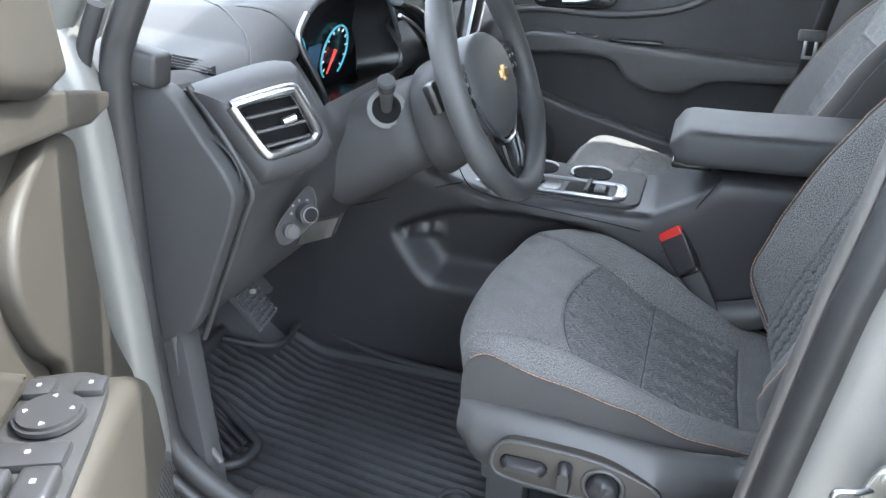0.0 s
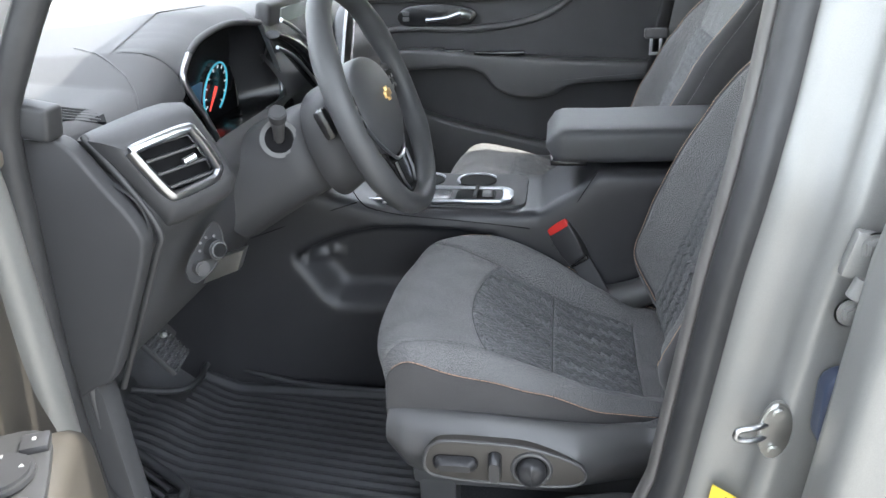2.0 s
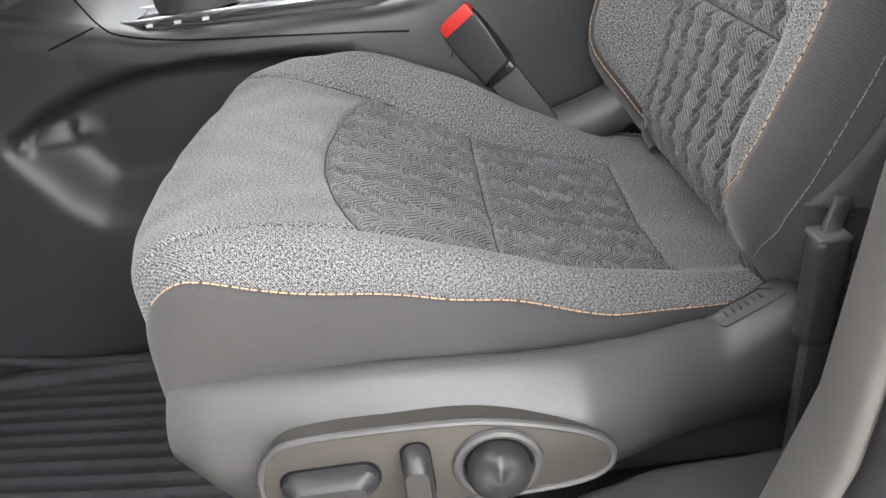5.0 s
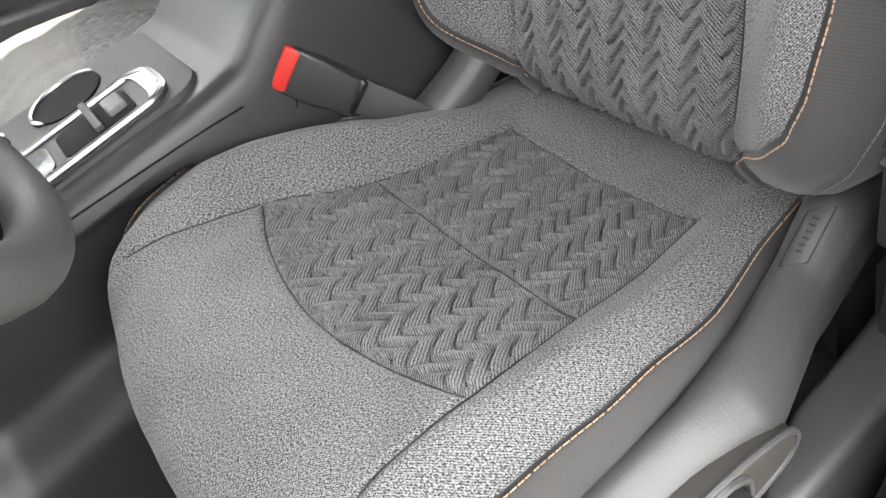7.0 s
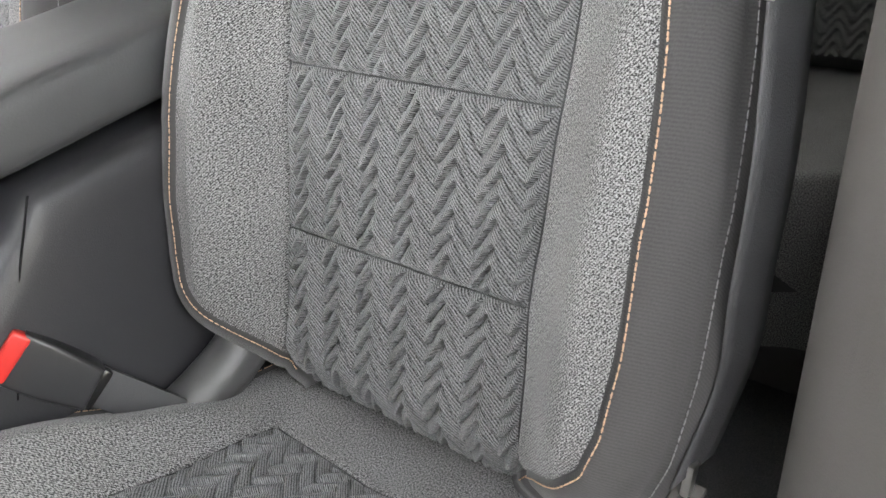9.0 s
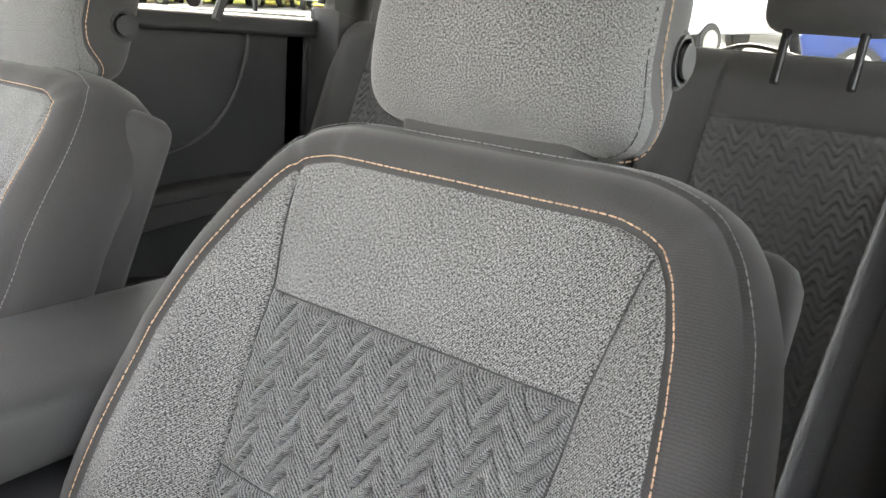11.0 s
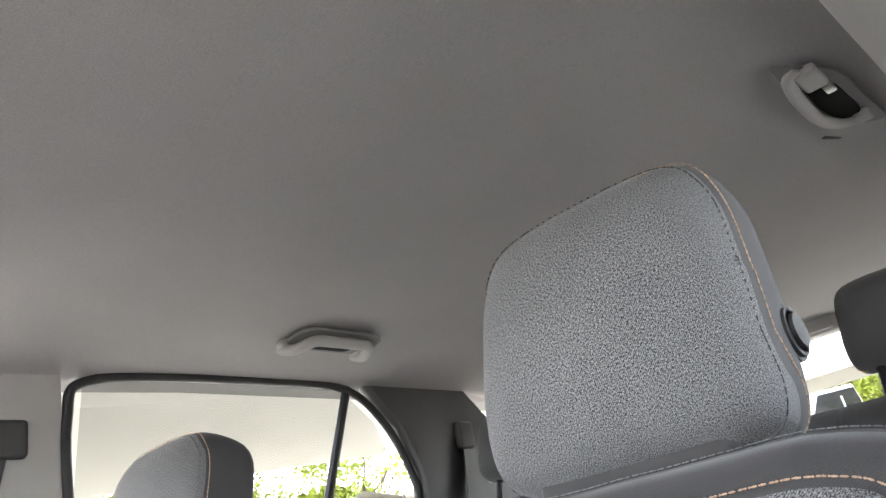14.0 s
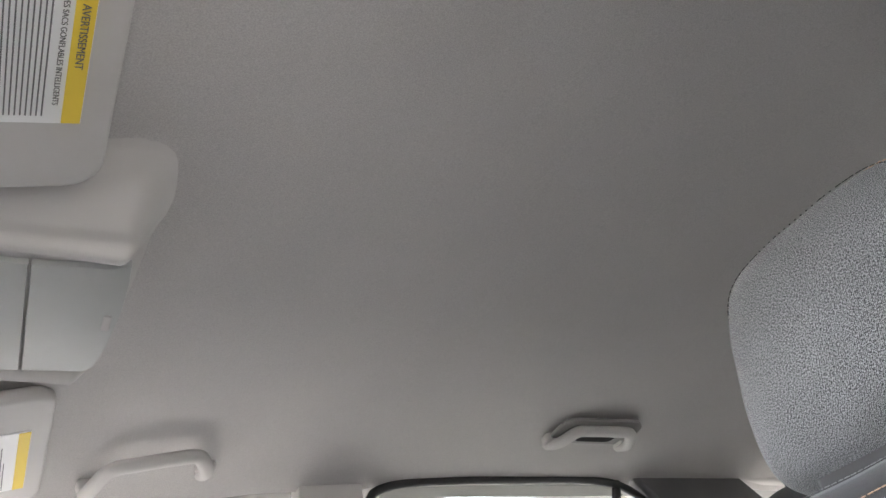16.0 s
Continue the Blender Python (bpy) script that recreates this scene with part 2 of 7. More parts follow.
def plate(outline, axis, lo, hi, bevel=0.004, seg=2):
    """A slab: an outline in the two other axes (in x, y, z order), from lo to hi along axis."""
    bm = bmesh.new()
    k = "xyz".index(axis)

    def at(p, v):
        q = list(p)
        q.insert(k, v)
        return bm.verts.new(q)
    a, b = [at(p, lo) for p in outline], [at(p, hi) for p in outline]
    n = len(outline)
    bm.faces.new(a), bm.faces.new(b[::-1])
    for i in range(n):
        bm.faces.new((a[i], b[i], b[(i + 1) % n], a[(i + 1) % n]))
    bmesh.ops.recalc_face_normals(bm, faces=bm.faces)
    if bevel:
        rim = [e for e in bm.edges if (e.verts[0].co[k] == e.verts[1].co[k])]
        bmesh.ops.bevel(bm, geom=rim, offset=bevel, segments=seg, profile=0.6, affect="EDGES")
    return bm


def rounded(x0, y0, x1, y1, r, n=5):
    """The outline of a rectangle with round corners."""
    out = []
    for cx, cy, a in ((x1 - r, y1 - r, 0), (x0 + r, y1 - r, 90), (x0 + r, y0 + r, 180), (x1 - r, y0 + r, 270)):
        out += [(cx + r * math.cos(radians(a + 90 * k / n)), cy + r * math.sin(radians(a + 90 * k / n))) for k in range(n + 1)]
    return out


def smooth_outline(pts, n=4):
    return [(p.x, p.y) for p in bend([(a, b, 0) for a, b in pts + pts[:1]], n)][:-1]


def disc(c, axis, r, depth, bevel=0.002, n=28):
    """A round button: centre, the way it faces, radius and depth."""
    bm = bmesh.new()
    bmesh.ops.create_cone(bm, cap_ends=True, segments=n, radius1=r, radius2=r, depth=depth)
    if bevel:
        rim = [e for e in bm.edges if abs(e.verts[0].co.z - e.verts[1].co.z) < 1e-6]
        bmesh.ops.bevel(bm, geom=rim, offset=bevel, segments=2, affect="EDGES")
    q = Vector(axis).normalized().to_track_quat("Z", "Y").to_matrix()
    bmesh.ops.rotate(bm, cent=(0, 0, 0), matrix=q, verts=bm.verts)
    bmesh.ops.translate(bm, vec=c, verts=bm.verts)
    return bm


def merge(*bms):
    out = bmesh.new()
    for b in bms:
        me = bpy.data.meshes.new("tmp")
        b.to_mesh(me)
        out.from_mesh(me)
        b.free()
        bpy.data.meshes.remove(me)
    return out


def stitches(line, length=0.0052, gap=0.0008, r=0.00062):
    """A row of small thread stitches along a line of points."""
    pts = [Vector(p) for p in line]
    verts, faces = [], []
    run, keep = 0.0, True
    for a, b in zip(pts, pts[1:]):
        d = b - a
        L = d.length
        if L < 1e-6:
            continue
        t = d / L
        s = t.cross(Vector((0.3, 0.5, 1))).normalized()
        u = s.cross(t)
        pos = -run
        while pos < L:
            p, q = a + t * max(pos, 0), a + t * min(pos + length, L)
            if (q - p).length > 0.001:
                base = len(verts)
                for e, k in ((p, 0.6), (p.lerp(q, 0.5), 1.15), (q, 0.6)):
                    for sgn, w in ((s, r), (u, r), (-s, r), (-u, r)):
                        verts.append(e + sgn * w * k)
                for seg in (0, 4):
                    for k in range(4):
                        faces.append((base + seg + k, base + seg + (k + 1) % 4, base + seg + 4 + (k + 1) % 4, base + seg + 4 + k))
            pos += length + gap
        run = L - (pos - (length + gap))
        run = run if run < length + gap else 0
    return verts, faces


# ---- seats ----
BACK_H, BACK_HALF, BACK_SEAMS = [0, 0.12, 0.26, 0.395, 0.503], [0.126, 0.121, 0.127, 0.133, 0.151], (0.119, 0.257, 0.395)
SEAT_Y = -0.358
RECLINE = math.atan(0.3925)
BACK_UP = Vector((math.sin(RECLINE), 0, math.cos(RECLINE)))
BACK_OUT = Vector((-math.cos(RECLINE), 0, math.sin(RECLINE)))
BACK_FOOT = Vector((-0.005, 0, 0.815))


def step(a, b, x):
    t = np.clip((x - a) / (b - a), 0, 1)
    return t * t * (3 - 2 * t)


def herringbone(a, b, pitch=0.037, row=0.0175, high=0.0110, steep=1.1):
    """Quilted zigzag rows: a runs across the seat, b along it; each row laps over the next."""
    f = np.abs(((a / pitch) % 1.0) * 2 - 1)
    bow = 0.5 - 0.5 * np.cos(math.pi * f)
    arm = 0.65 * f + 0.35 * bow
    sway = 0.0016 * np.sin(a * 71 + b * 37) + 0.0012 * np.sin(b * 113 - a * 29)
    g = ((b + sway) / row + arm * steep * pitch / 2 / row) % 1.0
    puff = step(0.0, 0.20, g) * (1 - 0.62 * g ** 1.7)
    tuck = np.exp(-(np.minimum(f, 1 - f) / 0.10) ** 2)
    return high * (puff * (1 - 0.12 * tuck) - 0.45)


def soften(A, r0, r1):
    """Rounds off a grid of heights along its two ways."""
    for axis, r in ((0, r0), (1, r1)):
        k = np.exp(-np.linspace(-2, 2, 2 * r + 1) ** 2)
        k = k / k.sum()
        pad = [(r, r) if q == axis else (0, 0) for q in (0, 1)]
        B = np.pad(A, pad, mode="reflect", reflect_type="odd")
        A = np.apply_along_axis(lambda c: np.convolve(c, k, "valid"), axis, B)
    return A


CUSHION_X = [-0.47, -0.44, -0.40, -0.36, -0.30, -0.25, -0.19, -0.12, -0.045, 0.02, 0.07]
CUSHION_Z = (   # heights across the cushion, from its outboard edge to its inboard edge
    (-1.0, [0.845, 0.860, 0.869, 0.856, 0.840, 0.831, 0.814, 0.785, 0.765, 0.760, 0.755]),
    (-0.82, [0.850, 0.866, 0.881, 0.878, 0.865, 0.850, 0.830, 0.800, 0.775, 0.765, 0.760]),
    (-0.62, [0.850, 0.868, 0.878, 0.875, 0.860, 0.836, 0.803, 0.778, 0.755, 0.748, 0.745]),
    (0.0, [0.852, 0.868, 0.876, 0.871, 0.848, 0.826, 0.794, 0.768, 0.745, 0.738, 0.733]),
    (0.62, [0.850, 0.868, 0.878, 0.876, 0.853, 0.831, 0.799, 0.775, 0.757, 0.750, 0.745]),
    (0.82, [0.845, 0.868, 0.886, 0.896, 0.893, 0.880, 0.852, 0.812, 0.770, 0.755, 0.750]),
    (1.0, [0.820, 0.840, 0.860, 0.872, 0.872, 0.860, 0.834, 0.798, 0.765, 0.750, 0.745]))
INSERT_X, INSERT_HALF = [-0.284, -0.19, -0.045], [0.157, 0.139, 0.118]
SEAM_X, SEAM_HALF = [-0.45, -0.41, -0.35, -0.284], [0.190, 0.178, 0.163, 0.157]
MID_SEAM, REAR_SEAM = -0.187, -0.045


def insert_front(v):
    """The bowed front edge of the quilted insert."""
    return -0.284 - 0.036 * (1 - (v / 0.157) ** 2)


def cushion_points(nu, nw):
    """The cushion's cover as a grid: u from the foot of its front edge back, w across it."""
    w = np.linspace(-1, 1, nw)[None, :]
    u = np.linspace(0, 1, nu)[:, None]
    front = np.clip(u / 0.2, 0, 1)
    back = np.clip((u - 0.2) / 0.8, 0, 1)
    lip = 0.042
    xf = -0.470 + np.where(w > 0, 0.058, 0.042) * np.abs(w) ** 2.7
    x = xf + lip + (0.07 - xf - lip) * back
    inner = np.interp(x, [-0.43, -0.37, -0.30, -0.22, -0.15, -0.07, 0.07], [0.216, 0.240, 0.246, 0.237, 0.218, 0.192, 0.172])
    outer = np.interp(x, [-0.43, -0.404, -0.31, -0.23, -0.154, -0.11, -0.075, -0.047, 0.07], [0.209, 0.2125, 0.2105, 0.2085, 0.2005, 0.1925, 0.1825, 0.1725, 0.160])
    v = soften(w * np.where(w > 0, inner, outer), max(2, nu // 16), max(2, nw // 60))
    cols = np.stack([np.interp(x, CUSHION_X, z) for _, z in CUSHION_Z], -1)
    knots = np.array([k for k, _ in CUSHION_Z])
    ww = np.broadcast_to(w, x.shape)
    seg = np.clip(np.searchsorted(knots, ww, side="right") - 1, 0, len(knots) - 2)
    t = (ww - knots[seg]) / (knots[seg + 1] - knots[seg])
    z = np.take_along_axis(cols, seg[..., None], 2)[..., 0] * (1 - t) + np.take_along_axis(cols, seg[..., None] + 1, 2)[..., 0] * t
    z = soften(z, max(2, nu // 24), max(2, nw // 22))
    ang = np.clip((1 - front) * 1.3, 0, 1) * math.pi / 2
    drop = np.clip((0.25 - front) / 0.25, 0, 1)
    fall = np.where(front < 1, lip * (1 - np.cos(ang)), 0) + 0.12 * drop
    along = x - np.where(front < 1, lip * ang * 0.8, 0) - 0.12 * drop
    x = x - np.where(front < 1, lip * np.sin(ang), 0) + 0.025 * drop
    z = z - fall
    v = v * (1 - 0.05 * (1 - front))
    return x, v, z, front + 0 * w, along


def strip(line, outward, profile):
    """A band that runs along a line: profile holds steps outward and steps along a second way."""
    L = np.asarray(line)
    rows = [L + outward[0] * e + outward[1] * d for e, d in profile]
    return np.stack(rows, 1)


def make_seat(y0, detail, mirror, label, dx=0.0):
    seat = thing("bucket_seat", label, "seat", "front seats", at=(0, y0, 0.6))
    o = -1 if mirror else 1

    def world(x, v, z):
        return np.stack([x + dx, y0 + o * v, z], -1)
    # cushion
    nu, nw = (470, 390) if detail else (130, 110)
    x, v, z, front, along = cushion_points(nu, nw)
    edge = np.interp(x, INSERT_X, INSERT_HALF)
    bow = insert_front(v)
    inside = (np.abs(v) < edge) & (x < REAR_SEAM) & (x > bow) & (front >= 1)
    d_in = np.minimum(np.minimum(edge - np.abs(v), REAR_SEAM - x), x - bow)
    seam = np.minimum(np.abs(d_in), np.where(inside, np.abs(x - MID_SEAM), 1))
    seam = np.minimum(seam, np.where(x < INSERT_X[0], np.abs(np.abs(v) - np.interp(x, SEAM_X, SEAM_HALF)), 1))
    relief = np.where(inside, herringbone(v, x) * np.clip(np.minimum(d_in, np.abs(x - MID_SEAM)) / 0.007, 0, 1), 0)
    wave = 0.0012 * np.sin(x * 61 + 3 * np.sin(v * 23)) * np.sin(v * 47 + 1.7)
    z = z + relief + wave - 0.0038 * np.exp(-(seam / 0.0028) ** 2)
    P = world(x, v, z)
    cell = lambda m: (m[:-1, :-1] & m[1:, 1:] & m[1:, :-1] & m[:-1, 1:])
    ins = cell(inside)
    base = sheet("cushion", P, CLOTH, seat, ~ins, flip=mirror, cloth=(v, along))
    sheet("cushion_insert", P, CLOTH_ZIGZAG, base, ins, "quilted zigzag cloth insert", flip=mirror, cloth=(v, along))
    def on_cushion(a, c):
        i = np.unravel_index(int(np.argmin(np.where(front >= 1, (x - a) ** 2 + (v - c) ** 2, 9))), x.shape)
        return Vector(P[i]) + Vector((0, 0, 0.0006))

    def seam_line(name, pts, owner):
        part(name, tube(bend(pts, 4), 0.0007, 6), THREAD_DARK, owner)
    if detail:
        half_w = lambda a: float(np.interp(a, INSERT_X, INSERT_HALF))
        for k in (-1, 1):
            seam_line("seam", [on_cushion(a, k * half_w(a)) for a in np.linspace(-0.282, -0.047, 14)], base)
            seam_line("seam", [on_cushion(a, k * float(np.interp(a, SEAM_X, SEAM_HALF))) for a in np.linspace(-0.420, -0.284, 10)], base)
        seam_line("seam", [on_cushion(insert_front(q), q) for q in np.linspace(-0.155, 0.155, 18)], base)
        for a in (MID_SEAM, REAR_SEAM):
            seam_line("seam", [on_cushion(a, q * half_w(a)) for q in np.linspace(-0.98, 0.98, 16)], base)
    for k, j in ((-1, 0), (1, -1)):
        line = P[int(nu * 0.05):, j]
        y_out, z_up = np.array([0, o * k, 0]), np.array([0, 0, 1.0])
        prof = [(0, 0), (0.0015, -0.002), (0.0045, 0.002), (0.0075, -0.001), (0.0105, -0.010), (0.0130, -0.030), (0.0130, -0.055), (0.010, -0.075), (0.004, -0.095)]
        S = strip(line, (y_out, z_up), prof)
        sheet("cushion_side", S, CLOTH_BLACK, base, None, "black cloth side panel", flip=(k > 0) != mirror)
        vs, fs = stitches((line[int(nu * 0.07)::2] + y_out * 0.0050 + z_up * 0.0022).tolist())
        part("stitching", mesh_of("stitching", vs, fs, ORANGE_THREAD), ORANGE_THREAD, base, "orange thread stitching")
    # backrest
    ns, nw = (470, 370) if detail else (140, 110)
    w = np.linspace(-1, 1, nw)[None, :]
    h = np.linspace(-0.035, 0.503, ns)[:, None] + 0 * w
    half = np.interp(h, [-0.035, -0.01, 0.006, 0.018, 0.03, 0.05, 0.08, 0.13, 0.22, 0.30, 0.376, 0.41, 0.443, 0.475, 0.490, 0.498, 0.503], [0.108, 0.128, 0.146, 0.163, 0.178, 0.196, 0.205, 0.209, 0.209, 0.202, 0.190, 0.184, 0.175, 0.162, 0.152, 0.140, 0.120])
    half = soften(half, max(2, ns // 90), 2)
    v = w * half
    av, a = np.abs(v), np.abs(w)
    rise = np.interp(h, [0, 0.06, 0.2, 0.34, 0.45, 0.497], [0.045, 0.058, 0.062, 0.050, 0.022, 0.006])
    out = rise * step(0.118, 0.19, np.minimum(av, 0.2)) + 0.012 * np.sin(np.clip(h / 0.5, 0, 1) * math.pi) * (1 - step(0.10, 0.16, av))
    out = out - 0.003 * step(0.90, 1.0, a)
    edge = np.interp(h, BACK_H, BACK_HALF)
    inside = (av < edge) & (h < BACK_SEAMS[2])
    d_in = np.minimum(edge - av, BACK_SEAMS[2] - h)
    seam = np.abs(edge - av)
    for hs in BACK_SEAMS:
        seam = np.minimum(seam, np.where(av < edge, np.abs(h - hs + 0.0 * v), 1))
    out = out + np.where(inside, herringbone(v, h, high=0.0105, steep=1.4) * np.clip(np.minimum(np.minimum(d_in, np.abs(h - BACK_SEAMS[0])), np.abs(h - BACK_SEAMS[1])) / 0.007, 0, 1), 0) - 0.0038 * np.exp(-(seam / 0.0028) ** 2)
    out = out + 0.0012 * np.sin(h * 55 + 2 * np.sin(v * 31)) * np.sin(v * 41)
    out = out - np.clip((0.01 - h) / 0.065, 0, 1) ** 1.5 * 0.05
    up, fw = np.array(BACK_UP), np.array(BACK_OUT)
    P = np.array(BACK_FOOT) + (h[..., None] * up) + out[..., None] * fw
    P = np.stack([P[..., 0] + dx, y0 + o * v, P[..., 2]], -1)
    ins = cell(inside)
    back = sheet("backrest", P, CLOTH, seat, ~ins, flip=not mirror, cloth=(v, h))
    sheet("backrest_insert", P, CLOTH_ZIGZAG, back, ins, "quilted zigzag cloth insert", flip=not mirror, cloth=(v, h))
    if detail:
        def on_back(a, c):
            i = int(round((a + 0.035) / 0.538 * (ns - 1)))
            j = int(round((c / float(half[i, 0]) + 1) / 2 * (nw - 1)))
            return Vector(P[i, j]) + BACK_OUT * 0.0006
        wide = lambda a: float(np.interp(a, BACK_H, BACK_HALF))
        for k in (-1, 1):
            seam_line("seam", [on_back(a, k * wide(a)) for a in np.linspace(0.0, 0.488, 24)], back)
        for a in BACK_SEAMS:
            seam_line("seam", [on_back(a, q * wide(a)) for q in np.linspace(-0.98, 0.98, 16)], back)
    # the black border runs round the sides and over the top
    loop = np.concatenate([P[:, 0], P[-1, 1:-1], P[::-1, -1]])
    hv = np.concatenate([np.stack([h[:, 0], v[:, 0]], -1), np.stack([h[-1, 1:-1], v[-1, 1:-1]], -1), np.stack([h[::-1, -1], v[::-1, -1]], -1)])
    gap = np.linalg.norm(np.diff(hv, axis=0), axis=1)
    q = np.concatenate([[0], np.cumsum(gap)])
    even = np.linspace(0, q[-1], 330 if detail else 180)
    loop = np.stack([np.interp(even, q, loop[:, k]) for k in range(3)], -1)
    hv = np.stack([np.interp(even, q, hv[:, k]) for k in range(2)], -1)
    tan = np.gradient(hv, axis=0)
    ker = np.ones(25) / 25
    nrm = np.stack([tan[:, 1] * -1, tan[:, 0]], -1)
    nrm = np.stack([np.convolve(np.pad(nrm[:, k], 12, mode="edge"), ker, "valid") for k in range(2)], -1)
    nrm = nrm / np.linalg.norm(nrm, axis=1, keepdims=True)
    if nrm[len(nrm) // 2, 0] < 0:
        nrm = -nrm
    out_way = nrm[:, :1] * up + nrm[:, 1:] * np.array([0, o, 0])
    tall = (1 - 0.10 * np.clip(nrm[:, :1], 0, 1) ** 2)
    rows = []
    for e, d in ((0, 0), (0.0015, -0.0025), (0.0055, 0.002), (0.012, 0.002), (0.027, -0.004), (0.038, -0.014), (0.0385, -0.0180), (0.0420, -0.0190), (0.050, -0.040), (0.051, -0.060), (0.046, -0.09), (0.033, -0.115), (0.012, -0.13)):
        rows.append(loop + out_way * (e * tall) + fw * d * (1.0))
    S = np.stack(rows, 1)
    sheet("backrest_border", S, CLOTH_BLACK, back, None, "black cloth border", flip=not mirror)
    vs, fs = stitches((S[:, 2] + fw * 0.0008)[4:-4].tolist())
    part("stitching", mesh_of("stitching", vs, fs, ORANGE_THREAD), ORANGE_THREAD, back, "orange thread stitching")
    vs, fs = stitches((S[:, 7] + out_way * 0.0012 + fw * 0.0006)[4:-4].tolist(), r=0.0005)
    part("stitching", mesh_of("stitching", vs, fs, GREY_THREAD), GREY_THREAD, back, "grey thread stitching")
    # shell behind
    bm = rbox((0, 0, 0), (0.07, 0.43, 0.50), 0.03, 4)
    bmesh.ops.rotate(bm, cent=(0, 0, 0), matrix=Matrix.Rotation(RECLINE, 3, "Y"), verts=bm.verts)
    bmesh.ops.translate(bm, vec=BACK_FOOT + BACK_UP * 0.27 - BACK_OUT * 0.09 + Vector((dx, y0, 0)), verts=bm.verts)
    part("back_shell", bm, CLOTH_BLACK, seat)
    # head restraint
    make_headrest(seat, Vector((0.245 + dx, y0 + o * 0.006, 1.421 - (0.017 if mirror else 0))), RECLINE * 0.7, o, 0.112, 0.107, CLOTH, 110 if detail else 60)
    return seat


def make_headrest(parent, c, lean, o, hw, hh, cloth, n):
    """A pillow with a cloth face, a black rim and two posts."""
    lon = np.linspace(-math.pi, math.pi, 2 * n)[None, :]
    # a flattened superellipsoid with its pole facing the front
    ex = lambda f, p: np.sign(f) * np.abs(f) ** p
    deep = 0.078 if hw > 0.11 else 0.052
    def at_lat(a):
        """The pillow's three local coordinates at polar angles a, one row of angles for each way round."""
        r = ex(np.sin(a), 0.55)
        square = np.where(np.sin(lon) < 0, 0.26, 0.30)
        yy, zz, dd = r * ex(np.cos(lon), square), r * ex(np.sin(lon), square), ex(np.cos(a), 0.55)
        taper = 1 - 0.07 * (zz > 0) * np.abs(zz) + 0.01 * (zz < 0) * np.abs(zz)
        return -dd * np.where(dd > 0, 0.052, deep) + 0.012 * yy ** 2 + 0.014 * zz ** 2 * (dd > 0), yy * hw * taper, zz * hh
    # the rim's seam runs back along the lower corners
    probe = np.linspace(0.02, math.pi - 0.02, 400)[:, None]
    px, py, pz = at_lat(probe)
    limit = np.interp(pz / hh, [-1.0, -0.75, -0.45, 0.0, 0.75, 1.0], [0.036, 0.026, 0.012, -0.002, -0.016, -0.018]) * (1.0 if hw > 0.11 else 0.3)
    split = probe[np.argmax(px > limit, axis=0), 0]
    split = np.convolve(np.pad(split, 8, mode="wrap"), np.ones(17) / 17, "valid")
    rim = int(n * 0.45)
    lat = np.concatenate([np.linspace(0, 1, rim + 1)[:, None] * split[None, :], split[None, :] + np.linspace(0, 1, n - rim)[1:, None] * (math.pi - split[None, :])])
    X, Y, Z = at_lat(lat)
    R = np.array(Matrix.Rotation(lean, 3, "Y"))
    P = np.stack([X, o * Y, Z], -1) @ R.T + np.array(c)
    keep = np.zeros((n - 1, 2 * n - 1), bool)
    keep[:rim] = True
    top = sheet("headrest", P, cloth, parent, keep, flip=o > 0, cloth=(Y + Y / hw * (X + 0.052), Z + Z / hh * (X + 0.052)))
    sheet("headrest_rim", P, CLOTH_BLACK, top, ~keep, "black cloth rim", flip=o > 0)

    def seam_ring(lift):
        ring = P[rim] + (P[rim + lift] - P[rim]) * 1.0 + (P[rim] - np.array(c)) * 0.016
        sel = np.sin(np.linspace(-math.pi, math.pi, 2 * n)) > -0.93
        k0 = int(np.argmax(sel & ~np.roll(sel, 1)))
        order = np.roll(np.arange(2 * n), -k0)
        return ring[[i for i in order if sel[i]]].tolist()
    vs, fs = stitches(seam_ring(max(1, n // 36)))
    part("stitching", mesh_of("stitching", vs, fs, ORANGE_THREAD), ORANGE_THREAD, top, "orange thread stitching")
    if hw > 0.11:
        vs, fs = stitches(seam_ring(-max(1, n // 20)), 0.0022, 0.0042)
        part("stitching", mesh_of("stitching", vs, fs, THREAD_DARK), THREAD_DARK, top, "dark thread stitching")
    up = Vector(R @ np.array([0, 0, 1]))
    if hw > 0.11:
        bm = rbox((0, 0, 0), (0.050, hw * 1.35, 0.030), 0.014, 4)
        bmesh.ops.rotate(bm, cent=(0, 0, 0), matrix=Matrix.Rotation(lean, 3, "Y"), verts=bm.verts)
        bmesh.ops.translate(bm, vec=c - up * (hh + 0.002) + Vector((0.020, 0, 0)), verts=bm.verts)
        part("chin", bm, CLOTH_BLACK, top, "black cloth chin")
        side_p = c + Vector((0.049, -hw * 0.968, 0)) - up * 0.042
        part("release_ring", disc(side_p, (0, -1, 0), 0.0205, 0.012, 0.003), PLASTIC_SOFT, top, "round black release button")
        part("release_button", disc(side_p + Vector((0, -0.004, 0)), (0, -1, 0), 0.0150, 0.010, 0.003), PLASTIC_SOFT, top)
    for k in (-1, 1):
        p = c + Vector((0.012, k * 0.055, 0))
        part("post", tube([p - up * 0.16, p - up * 0.06], 0.007), STEEL if hw > 0.11 else PLASTIC_GLOSS, top, "round post")
    return top


driver_seat = make_seat(SEAT_Y, True, False, "grey heathered cloth driver seat with quilted inserts and orange stitching")
passenger_seat = make_seat(0.355, False, True, "grey heathered cloth passenger seat with quilted zigzag inserts", 0.012)


